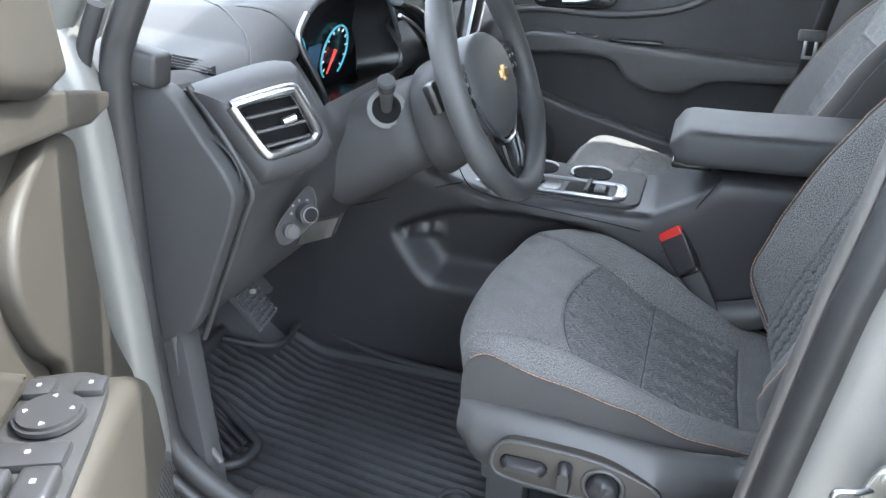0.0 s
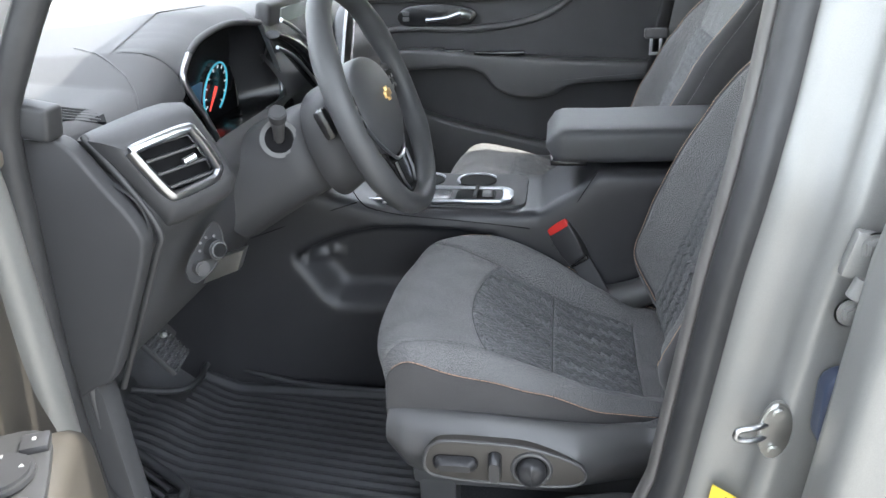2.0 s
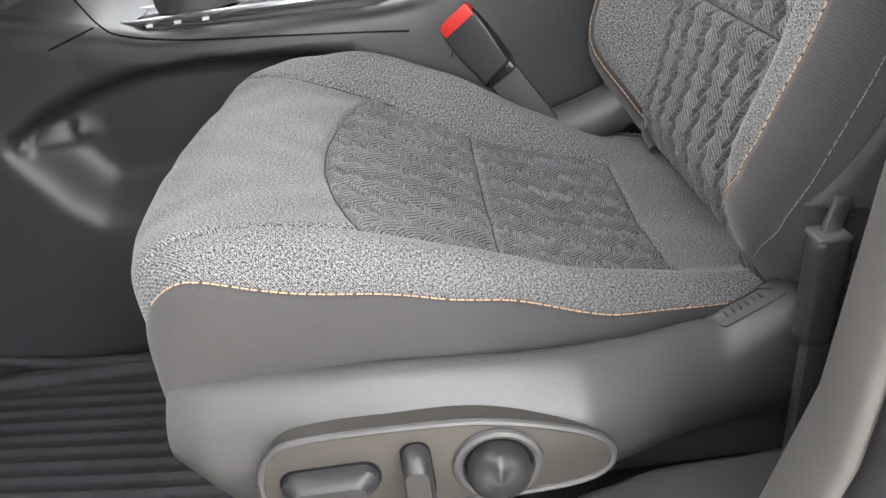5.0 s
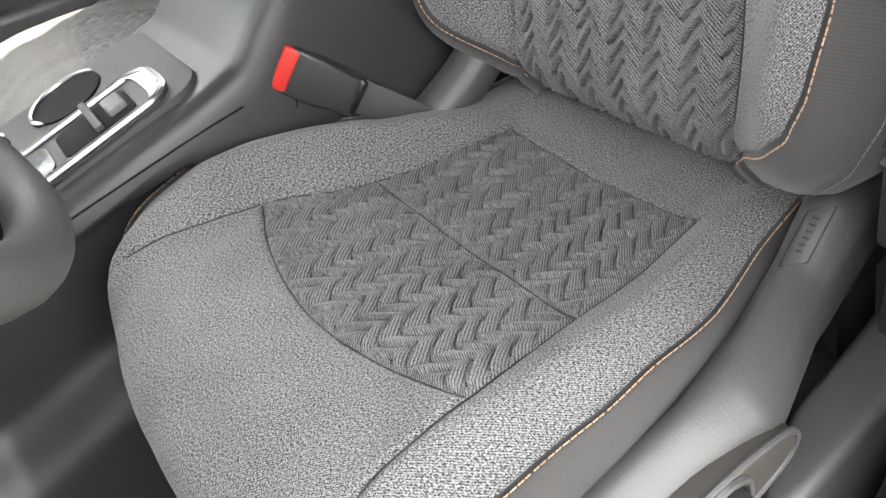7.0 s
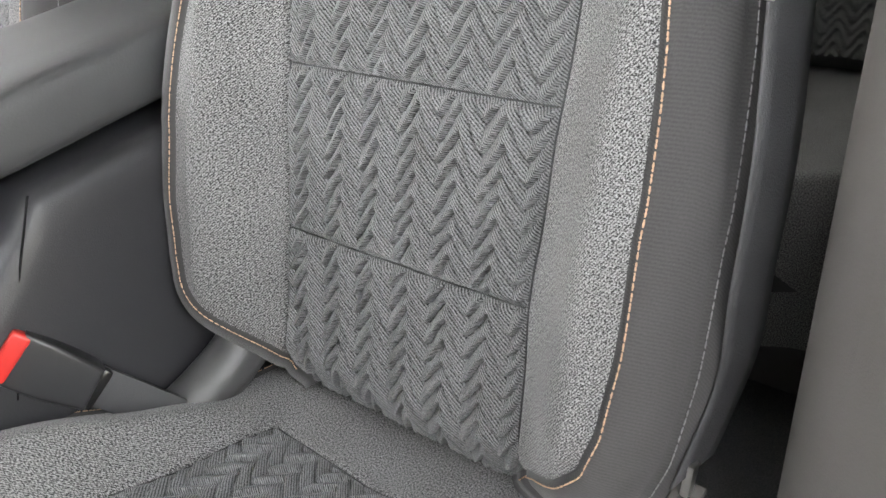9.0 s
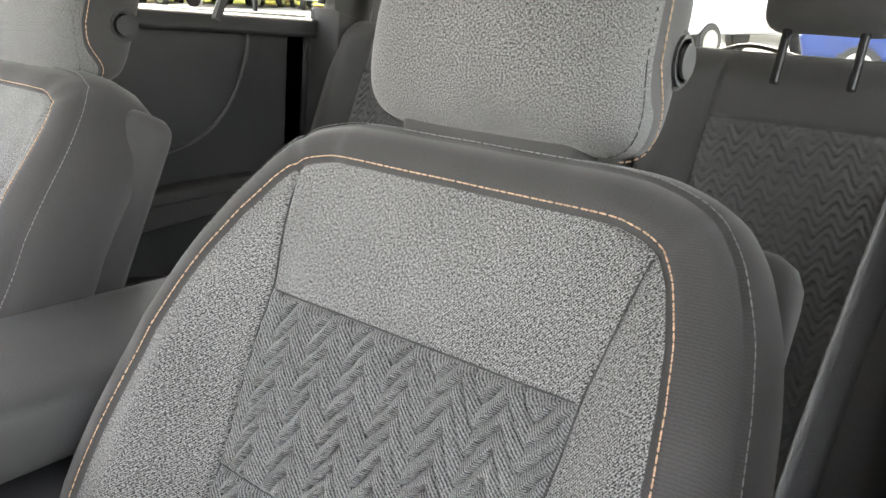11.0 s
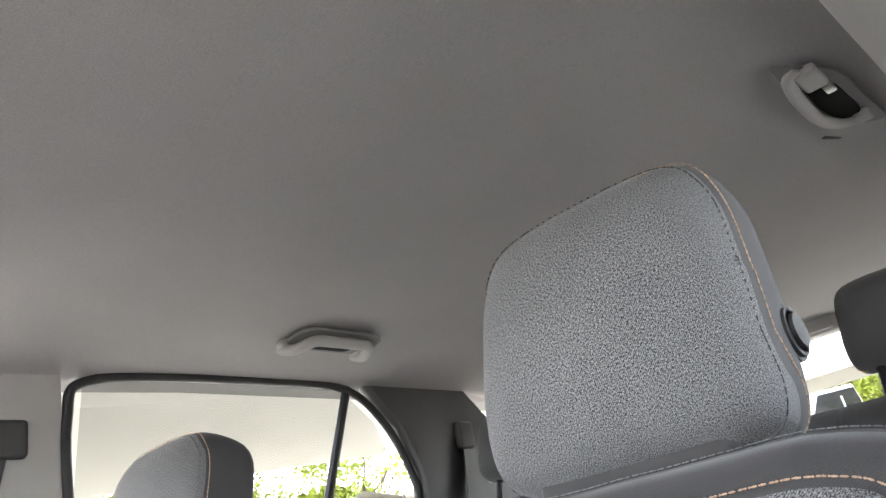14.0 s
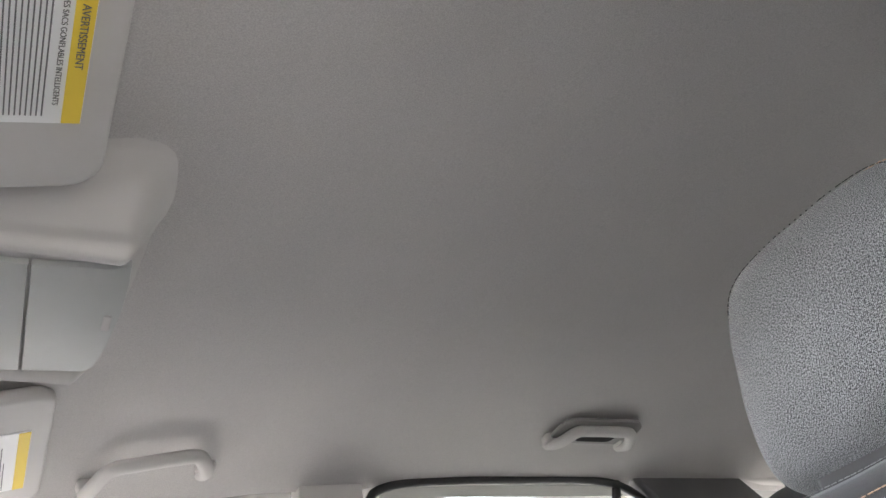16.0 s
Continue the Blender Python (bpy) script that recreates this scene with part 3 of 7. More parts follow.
# ---- trim and belts of the driver's seat ----
def make_seat_trim(seat):
    """The moulded side shield with its power switches."""
    xs = np.linspace(-0.425, 0.085, 90)
    top = np.interp(xs, [-0.425, -0.36, -0.28, -0.19, -0.11, -0.05, 0.0, 0.085], [0.790, 0.793, 0.793, 0.785, 0.777, 0.775, 0.795, 0.812])
    low = np.interp(xs, [-0.425, -0.395, -0.36, 0.085], [0.728, 0.700, 0.690, 0.685])
    bulge = np.interp(xs, [-0.425, -0.40, -0.33, -0.15, -0.07, 0.085], [0.55, 0.83, 1.0, 1.0, 0.45, 0.0])
    inner = np.interp(xs, [-0.425, -0.30, -0.19, -0.11, -0.05, 0.085], [-0.548, -0.572, -0.572, -0.562, -0.548, -0.526])
    outer = -0.611 * bulge - 0.575 * (1 - bulge)
    rows_s = []
    for k in np.linspace(0, 1, 26):
        if k < 0.35:
            t = k / 0.35
            y = inner + (outer - inner) * t
            z = top - 0.012 * (1 - t) ** 6 + 0.004 * math.sin(math.pi * t) - 0.017 * t ** 2.2
        else:
            t = (k - 0.35) / 0.65
            y = outer - 0.014 * np.sin(min(t * 2.0, 1) * math.pi / 2) * bulge + 0.022 * t ** 3
            z = top - 0.017 + (low - top + 0.017) * t ** 1.1
        rows_s.append(np.stack([xs, y, z], -1))
    shield = sheet("side_shield", np.stack(rows_s, 1), PLASTIC, seat, None, "black moulded side shield")
    # the switch panel lies in a shallow recess with a rolled lower lip
    outline = [(-0.3647, 0.743), (-0.3563, 0.7628), (-0.3345, 0.7732), (-0.2741, 0.7737), (-0.2148, 0.769), (-0.1606, 0.7524), (-0.1388, 0.7357), (-0.1429, 0.716), (-0.1762, 0.7066), (-0.2741, 0.7061), (-0.3459, 0.7118), (-0.3636, 0.7243)]
    ol = [(p.x, p.y) for p in bend([(x, z, 0) for x, z in outline + outline[:1]], 5)][:-1]
    bezel = part("switch_bezel", plate(ol, "y", -0.628, -0.604, 0.0015), SWITCH_PANEL, shield, "smooth dark brown switch panel")
    part("bezel_lip", tube([(x, -0.6275, z) for x, z in ol + ol[:1]], 0.0026, 8, caps=False), PLASTIC, bezel, "rolled plastic edge")

    def hull(outline, lo, hi, taper):
        """A chamfered switch cap: its outline shrinks towards the face."""
        cx, cz = sum(p[0] for p in outline) / len(outline), sum(p[1] for p in outline) / len(outline)
        rings = [[(cx + (x - cx) * k, y, cz + (z - cz) * m) for x, z in outline] for y, k, m in ((lo, 1.0, 1.0), (lo + (hi - lo) * 0.55, 1.0, 1.0), (hi - (hi - lo) * 0.1, 1 - taper * 0.5, 1 - taper), (hi, 0.97 - taper * 0.5, 0.90 - taper))]
        bm = bmesh.new()
        rows = [[bm.verts.new(p) for p in r] for r in rings]
        n = len(outline)
        for a, b in zip(rows, rows[1:]):
            for q in range(n):
                bm.faces.new((a[q], a[(q + 1) % n], b[(q + 1) % n], b[q]))
        bm.faces.new(rows[-1])
        bmesh.ops.recalc_face_normals(bm, faces=bm.faces)
        return bm
    part("slide_well", plate(rounded(-0.3527, 0.7269, -0.2871, 0.7508, 0.0108), "y", -0.6288, -0.624, 0), DARK, bezel)
    part("seat_slide_switch", hull(rounded(-0.3506, 0.7282, -0.2892, 0.7495, 0.0098), -0.624, -0.644, 0.42), SWITCH, bezel, "chamfered seat slide switch")
    part("recline_well", plate(rounded(-0.2736, 0.7113, -0.2538, 0.7612, 0.0090), "y", -0.6288, -0.624, 0), DARK, bezel)
    part("recline_switch", hull(rounded(-0.2725, 0.7123, -0.2548, 0.7602, 0.0080), -0.624, -0.646, 0.25), SWITCH, bezel, "upright recline switch")
    for r, w, m in ((0.0262, 0.0035, PLASTIC), (0.0238, 0.0016, SWITCH)):
        part("lumbar_ring", tube([(-0.2122 + r * math.cos(a), -0.629, 0.7342 + r * math.sin(a)) for a in np.linspace(0, math.tau, 41)], w, 8, caps=False), m, bezel)
    part("lumbar_well", disc((-0.2122, -0.6265, 0.7342), (0, -1, 0), 0.0240, 0.005, 0.001), DARK, bezel)
    rows = []
    for r, y in ((0.0200, -0.624), (0.0205, -0.636), (0.0195, -0.641), (0.0165, -0.6445), (0.0100, -0.646), (0.0002, -0.6462)):
        rows.append([(-0.2122 + r * math.cos(a), y + 0.0028 * (1 - min(1, abs(r * math.cos(a)) / 0.0065)) * (-1 if r < 0.019 else 0), 0.7342 + r * math.sin(a)) for a in np.linspace(0, math.tau, 49)])
    sheet("lumbar_knob", np.array(rows), SWITCH, bezel, None, "round four-way lumbar knob", flip=True)
    # moulded mark on the shield's shoulder: a shallow frame with raised dashes
    G = np.stack(rows_s, 1)

    def on_shield(x, k, lift=0.0006):
        a, b = (x + 0.425) / 0.510 * 89, k * 25
        i, j = int(min(a, 88)), int(min(b, 24))
        p = G[i, j] * (1 - a + i) * (1 - b + j) + G[i + 1, j] * (a - i) * (1 - b + j) + G[i, j + 1] * (1 - a + i) * (b - j) + G[i + 1, j + 1] * (a - i) * (b - j)
        n = np.cross(G[i + 1, j] - G[i, j], G[i, j + 1] - G[i, j])
        return Vector(p) + Vector(n / np.linalg.norm(n)) * (lift if n[2] > 0 else -lift)
    ring = [on_shield(-0.031 + a + 0.10 * (b - 0.15), b) for a, b in rounded(-0.021, 0.085, 0.021, 0.215, 0.004) + [(0.021, 0.15)]]
    mark = part("airbag_mark", tube(ring, 0.0006, 6), SEAL, shield, "moulded mark with raised bars")
    for q in range(6):
        x = -0.043 + 0.0048 * q
        part("raised_bar", tube([on_shield(x, 0.13), on_shield(x + 0.001, 0.165)], 0.0007, 5), SEAL, mark)
    part("lower_rail", rbox((-0.15, -0.530, 0.668), (0.50, 0.05, 0.075), 0.012), PLASTIC, seat, "dark seat rail")
    part("lower_rail", rbox((-0.15, -0.12, 0.668), (0.50, 0.06, 0.075), 0.012), PLASTIC, seat, "dark seat rail")
    part("seat_base", rbox((-0.16, SEAT_Y, 0.70), (0.46, 0.38, 0.07), 0.03), PLASTIC_SOFT, seat)
    for px in (-0.36, 0.04):
        for py in (-0.530, -0.12):
            part("rail_foot", rbox((px, py, 0.60), (0.06, 0.05, 0.10), 0.008), PLASTIC, seat)
    # inboard cover beside the console
    part("inboard_cover", tube(bend([(-0.10, -0.155, 0.76), (0.0, -0.165, 0.80), (0.08, -0.13, 0.87)]), 0.028), PLASTIC, seat)


make_seat_trim(driver_seat)
for py in (0.13, 0.60):
    part("lower_rail", rbox((-0.15, py, 0.668), (0.50, 0.05, 0.075), 0.012), PLASTIC, passenger_seat, "dark seat rail")
    for px in (-0.36, 0.04):
        part("rail_foot", rbox((px, py, 0.60), (0.06, 0.05, 0.10), 0.008), PLASTIC, passenger_seat)
part("side_shield", rbox((-0.17, 0.60, 0.76), (0.50, 0.05, 0.13), 0.02), PLASTIC, passenger_seat)
part("seat_base", rbox((-0.16, 0.362, 0.72), (0.46, 0.38, 0.10), 0.03), PLASTIC_SOFT, passenger_seat)


def make_buckle():
    b = thing("seat_belt_buckle", "black seat belt buckle with red release button beside console", "buckle", at=(-0.12, -0.15, 0.80))
    wide = Vector((0.035, -0.007, 0.026)).normalized()
    d = Vector((0.041, -0.023, -0.0505))
    d = (d - wide * d.dot(wide)).normalized()
    M = Matrix((wide, d.cross(wide), d)).transposed().to_4x4()
    top = Vector((-0.1805, -0.1185, 0.901))

    def lay(bm, at=top):
        bmesh.ops.transform(bm, matrix=Matrix.Translation(at) @ M, verts=bm.verts)
        return bm
    part("housing", lay(plate([(-0.0235, 0.004), (0.0235, 0.004), (0.0235, 0.030), (0.0200, 0.074), (-0.0185, 0.078), (-0.0235, 0.040)], "y", -0.0135, 0.0135, 0.004, 3)), SWITCH, b)
    part("release_button", lay(rbox((0, 0.002, 0.003), (0.044, 0.0240, 0.017), 0.004, 3)), RED, b, "red release button")
    part("slot_edge", lay(rbox((0, -0.0118, 0.004), (0.042, 0.0012, 0.006), 0.0004, 1)), STEEL, b, "worn metal slot edge")
    part("strap", lay(rbox((0.002, 0, 0.125), (0.036, 0.006, 0.110), 0.002, 2)), BELT, b, "black webbing strap")
    part("strap_collar", lay(rbox((0.001, 0, 0.078), (0.037, 0.018, 0.012), 0.004, 2)), PLASTIC_GLOSS, b)


make_buckle()


# ---- car shell ----
FLOOR = 0.545


def shell(name, ob_label, category="car body"):
    return thing(name, ob_label, category, kind="structure")


floor_thing = shell("floor", "black carpeted cabin floor")
part("carpet", rbox((0.3, 0, FLOOR - 0.05), (2.9, 1.42, 0.06), 0.004), CARPET, floor_thing)
xs, ys = np.linspace(-1.30, -0.80, 20)[:, None], np.linspace(-0.71, 0.71, 30)[None, :]
sheet("toe_board", np.stack([xs + 0 * ys, ys + 0 * xs, FLOOR - 0.02 + 0.75 * np.clip(-0.93 - xs, 0, 1) + 0.035 * step(-0.80, -0.93, xs) + 0 * ys], -1), CARPET, floor_thing)
part("tunnel", rbox((-0.4, 0.0, 0.62), (1.3, 0.24, 0.2), 0.04), CARPET, floor_thing)

roof_thing = shell("ceiling", "grey cloth headliner under the roof", "ceiling")
xs, ys = np.linspace(-0.62, 1.85, 90)[:, None], np.linspace(-0.66, 0.66, 60)[None, :]
crown = np.interp(xs, [-0.62, -0.45, -0.25, 0.05, 0.5, 1.0, 1.5, 1.85], [1.60, 1.655, 1.705, 1.742, 1.752, 1.745, 1.715, 1.67])
zz = crown - 0.034 * (np.abs(ys) / 0.61) ** 6 + 0 * xs
sheet("headliner", np.stack([xs + 0 * ys, ys + 0 * xs, zz], -1), LINER, roof_thing, flip=True)
ys2 = np.linspace(-0.72, 0.72, 50)[None, :]
crown2 = np.interp(xs, [-0.62, -0.45, -0.25, 0.05, 0.5, 1.0, 1.5, 1.85], [1.635, 1.69, 1.74, 1.775, 1.785, 1.778, 1.75, 1.70])
sheet("roof_skin", np.stack([xs + 0 * ys2, ys2 + 0 * xs, crown2 - 0.09 * (np.abs(ys2) / 0.72) ** 4], -1), PAINT, roof_thing)


def rail(name, pts, r, mat, parent, flat=1.0, n=12, label=""):
    return part(name, tube(bend(pts), r, n, flat=flat), mat, parent, label)


# right side wall with its windows, built as a band below and pillars above
right = shell("wall_right", "dark trimmed passenger side of the cabin", "car side")
for nm, x0, x1 in (("front_door_outer", -0.85, 0.16), ("rear_door_outer", 0.17, 1.10)):
    part(nm, plate([(x0, 0.30), (x1, 0.30), (x1, 1.38 + 0.03 * (x1 > 0.5)), (x0, 1.26 + 0.11 * (x0 > 0))], "y", 0.775, 0.80, 0.01), PAINT, right, "silver painted door skin")
rail("roof_rail", [(-0.62, 0.64, 1.60), (-0.3, 0.65, 1.70), (0.2, 0.655, 1.738), (0.8, 0.655, 1.738), (1.3, 0.645, 1.715), (1.8, 0.60, 1.67)], 0.035, GREY_TRIM, right, label="grey upper rail trim")
rail("a_pillar", [(-1.25, 0.70, 1.24), (-0.9, 0.675, 1.43), (-0.62, 0.645, 1.60)], 0.04, GREY_TRIM, right, label="grey pillar trim")
part("b_pillar", plate([(0.10, 1.24), (0.27, 1.24), (0.255, 1.70), (0.13, 1.70)], "y", 0.645, 0.70, 0.012), GREY_TRIM, right, "light grey pillar trim")
part("b_pillar_lower", plate([(0.05, 0.5), (0.30, 0.5), (0.27, 1.25), (0.10, 1.25)], "y", 0.655, 0.74, 0.012), PLASTIC, right, "black lower pillar trim")
part("c_pillar", plate([(1.035, 1.40), (1.42, 1.34), (1.40, 1.52), (1.22, 1.69), (0.90, 1.695), (0.985, 1.60), (1.03, 1.50)], "y", 0.62, 0.66, 0.012), PLASTIC, right, "black pillar trim")
part("shut_panel", plate([(0.96, 0.45), (1.20, 0.45), (1.20, 1.36), (0.96, 1.385)], "y", 0.700, 0.774, 0.01), PLASTIC_SOFT, right, "black shut panel")
part("d_pillar", plate([(1.60, 1.32), (1.86, 1.30), (1.80, 1.66), (1.55, 1.66)], "y", 0.58, 0.64, 0.012), PLASTIC, right, "black pillar trim")
part("rear_quarter_panel", plate([(1.02, 0.5), (1.95, 0.5), (1.95, 1.35), (1.30, 1.36), (1.03, 1.42)], "y", 0.60, 0.70, 0.02), PLASTIC_SOFT, right, "black luggage side trim")
rail("window_seal", [(0.27, 0.648, 1.40), (0.262, 0.648, 1.62), (0.31, 0.648, 1.692), (0.60, 0.648, 1.703), (0.85, 0.648, 1.690), (0.96, 0.648, 1.61), (1.02, 0.648, 1.49), (1.02, 0.648, 1.43)], 0.009, SEAL, right, label="black window seal")
part("quarter_bar", tube([(0.865, 0.652, 1.695), (0.748, 0.662, 1.375)], 0.010, 8), SEAL, right, "black window divider bar")


def make_pane(name, outline, axis, lo, parent, mat=GLASS, label="clear window glass"):
    ob = part(name, plate(outline, axis, lo, lo + 0.004, 0), mat, parent, label)
    ob.visible_shadow = False
    return ob


make_pane("pane", [(-0.80, 1.27), (0.12, 1.27), (0.12, 1.70), (-0.55, 1.62)], "y", 0.672, right)
make_pane("pane", [(0.27, 1.36), (1.03, 1.39), (0.95, 1.62), (0.86, 1.70), (0.30, 1.70)], "y", 0.672, right, TINTED, "tinted window glass")
make_pane("pane", [(1.42, 1.34), (1.60, 1.34), (1.56, 1.64), (1.40, 1.60)], "y", 0.65, right, TINTED, "tinted window glass")

# rear end
rear = shell("wall_rear", "tailgate with rear window", "tailgate")
part("tailgate_panel", plate([(-0.66, 0.5), (0.66, 0.5), (0.62, 1.37), (-0.62, 1.37)], "x", 1.88, 1.94, 0.02), PLASTIC_SOFT, rear, "black tailgate trim")
part("tailgate_header", rbox((1.82, 0, 1.665), (0.07, 1.15, 0.05), 0.018, 3), GREY_TRIM, rear, "grey header trim")
make_pane("pane", [(-0.60, 1.36), (0.60, 1.36), (0.55, 1.66), (-0.55, 1.66)], "x", 1.90, rear, TINTED, "tinted window glass")
part("brake_light_cover", rbox((1.80, 0.02, 1.655), (0.05, 0.26, 0.016), 0.006), GREY_TRIM, rear)
rail("wiper_cable", [(1.86, 0.03, 1.405), (1.86, -0.05, 1.425), (1.86, -0.15, 1.41), (1.86, -0.25, 1.385)], 0.006, SEAL, rear)

# bonnet ahead of the windscreen, unseen, added to bounce sunlight onto the headliner
nose = shell("wall_front", "silver painted bonnet ahead of the windscreen", "bonnet")
xs, ys = np.linspace(-2.25, -1.36, 24)[:, None], np.linspace(-0.78, 0.78, 30)[None, :]
sheet("bonnet", np.stack([xs + 0 * ys, ys + 0 * xs, 1.17 - 0.16 * ((xs + 1.36) / 0.89) ** 2 - 0.07 * (np.abs(ys) / 0.78) ** 3], -1), PAINT, nose, None, "silver painted bonnet")
part("cowl", rbox((-1.31, 0, 1.19), (0.14, 1.46, 0.03), 0.01, 2, (0, -6, 0)), PLASTIC_SOFT, nose, "black cowl cover")
part("right_wing", plate([(-0.86, 0.45), (-2.25, 0.45), (-2.25, 1.0), (-1.6, 1.12), (-1.2, 1.22), (-0.86, 1.24)], "y", 0.78, 0.86, 0.02, 3), PAINT, nose, "silver painted front wing")
part("left_wing", plate([(-1.60, 0.45), (-2.25, 0.45), (-2.25, 1.0), (-1.6, 1.12)], "y", -0.86, -0.78, 0.02, 3), PAINT, nose, "silver painted front wing")
part("nose_panel", rbox((-2.27, 0, 0.72), (0.06, 1.66, 0.56), 0.02, 3), PAINT, nose, "silver painted front panel")
xs, ys = np.linspace(0, 1, 12)[:, None], np.linspace(-1, 1, 16)[None, :]
screen = sheet("windscreen", np.stack([-1.27 + 0.65 * xs + 0.05 * ys ** 2, (0.72 - 0.08 * xs) * ys, 1.215 + 0.40 * xs + 0 * ys], -1), GLASS, nose, None, "clear windscreen glass")
screen.modifiers.new("thick", "SOLIDIFY").thickness = 0.005
screen.visible_shadow = False
part("bulkhead", rbox((-1.33, 0, 0.82), (0.03, 1.46, 0.72), 0.01), CARPET, nose)

# left side behind the door opening
left = shell("wall_left", "silver driver side with open door frame", "car side")
b_rows = []
for z in np.linspace(0.52, 1.70, 60):
    x0 = float(np.interp(z, [0.52, 0.70, 0.84, 1.11, 1.29, 1.40, 1.70], [-0.20, -0.085, -0.040, -0.008, 0.022, 0.036, 0.09]))
    in_y = float(np.interp(z, [0.5, 1.2, 1.45, 1.70], [-0.775, -0.775, -0.74, -0.635]))
    prof = [(-0.004, 0.045), (0.0, 0.0), (0.012, -0.014), (0.035, -0.020), (0.052, -0.030), (0.058, -0.044), (0.070, -0.052), (0.095, -0.050), (0.125, -0.056), (0.16, -0.060), (0.20, -0.060)]
    b_rows.append([(x0 + q.x, in_y + q.y, z) for q in bend([(a, b, 0) for a, b in prof], 4)])
sheet("b_pillar", np.array(b_rows), PAINT, left, None, "silver painted pillar", flip=True)
rows = []
for z in np.linspace(0.56, 1.70, 50):
    x0 = float(np.interp(z, [0.52, 0.70, 0.84, 1.11, 1.29, 1.40, 1.70], [-0.20, -0.085, -0.040, -0.008, 0.022, 0.036, 0.09]))
    dy = float(np.interp(z, [0.5, 1.2, 1.45, 1.70], [0, 0, 0.035, 0.115]))
    prof = [(0.010, -0.772), (0.002, -0.786), (-0.010, -0.792), (-0.021, -0.787), (-0.027, -0.774), (-0.026, -0.764), (-0.029, -0.766), (-0.034, -0.762), (-0.035, -0.750), (-0.031, -0.735), (-0.018, -0.712), (0.009, -0.685), (0.05, -0.660), (0.08, -0.655), (0.17, -0.658)]
    rows.append([(x0 + q.x, q.y + dy * (1 if q.y < -0.7 else 0.25), z) for q in bend([(a, b, 0) for a, b in prof], 4)])
R = np.array(rows)
sheet("door_seal", R[:, :21], SEAL, left, None, "black door opening seal")
sheet("b_pillar_trim", R[:, 20:45], PILLAR_TRIM, left, None, "dark grey pillar trim")
sheet("b_pillar_inner", R[:, 44:], PILLAR_TRIM, left, None, "dark grey inner pillar cover")
# rear door, closed, beside the pillar
part("rear_door_edge", plate([(0.020, 0.50), (1.05, 0.50), (1.05, 1.36), (0.095, 1.30), (0.073, 1.176), (0.056, 0.947)], "y", -0.925, -0.86, 0.02, 3), PAINT, left, "silver painted rear door")
part("rear_door_frame", plate([(0.150, 1.28), (0.21, 1.28), (0.24, 1.68), (0.19, 1.68)], "y", -0.84, -0.79, 0.012), PAINT, left, "silver window frame")
part("rear_door_trim", plate([(0.17, 0.50), (1.05, 0.50), (1.05, 1.40), (0.17, 1.36)], "y", -0.76, -0.70, 0.015), PLASTIC_SOFT, left, "black rear door trim")
make_pane("pane", [(0.24, 1.36), (1.0, 1.40), (0.95, 1.62), (0.86, 1.70), (0.27, 1.70)], "y", -0.70, left, TINTED, "tinted window glass")
part("c_pillar", plate([(1.035, 1.40), (1.9, 1.34), (1.80, 1.66), (1.22, 1.69), (0.90, 1.695), (0.985, 1.60), (1.03, 1.50)], "y", -0.66, -0.62, 0.012), PLASTIC, left, "black pillar trim")
part("rear_quarter_panel", plate([(1.02, 0.5), (1.95, 0.5), (1.95, 1.35), (1.03, 1.42)], "y", -0.70, -0.60, 0.02), PLASTIC_SOFT, left, "black luggage side trim")
rail("roof_rail", [(-0.62, -0.640, 1.60), (-0.3, -0.630, 1.678), (0.2, -0.588, 1.700), (0.8, -0.588, 1.700), (1.3, -0.59, 1.69), (1.8, -0.58, 1.655)], 0.045, GREY_TRIM, left, label="grey upper rail trim")
rail("roof_rail_outer", [(-1.0, -0.785, 1.42), (-0.62, -0.775, 1.62), (-0.3, -0.770, 1.685), (0.2, -0.768, 1.71), (0.8, -0.765, 1.705), (1.3, -0.74, 1.69)], 0.042, PAINT, left, label="silver painted roof rail")
rail("a_pillar", [(-0.800, -0.785, 0.50), (-0.800, -0.790, 0.85), (-0.802, -0.795, 1.10), (-0.812, -0.795, 1.24), (-0.86, -0.795, 1.34), (-1.0, -0.775, 1.42)], 0.030, PAINT, left, label="silver painted hinge pillar")
part("fender", plate([(-0.87, 0.45), (-1.6, 0.45), (-1.6, 1.18), (-1.2, 1.26), (-0.87, 1.27)], "y", -0.87, -0.80, 0.02, 3), PAINT, left, "silver painted front wing")
rail("a_pillar_upper", [(-0.86, -0.80, 1.26), (-0.80, -0.79, 1.36), (-0.62, -0.735, 1.62)], 0.030, PAINT, left, label="silver painted windscreen pillar")
rail("a_pillar_seal", [(-0.30, -0.740, 0.632), (-0.45, -0.742, 0.632), (-0.60, -0.747, 0.642), (-0.69, -0.754, 0.662), (-0.748, -0.758, 0.700), (-0.780, -0.762, 0.745), (-0.788, -0.764, 0.80), (-0.790, -0.768, 0.97), (-0.784, -0.768, 1.15), (-0.775, -0.768, 1.26), (-0.745, -0.765, 1.33), (-0.69, -0.75, 1.43), (-0.58, -0.71, 1.60)], 0.017, SEAL, left, label="black door opening seal")
rail("seal_lip", [(-0.30, -0.764, 0.620), (-0.60, -0.771, 0.630), (-0.70, -0.778, 0.652), (-0.764, -0.782, 0.695), (-0.800, -0.786, 0.745), (-0.810, -0.788, 0.80), (-0.811, -0.792, 0.97), (-0.806, -0.792, 1.15), (-0.798, -0.792, 1.26), (-0.768, -0.789, 1.33)], 0.009, SEAL, left, label="second black seal lip")
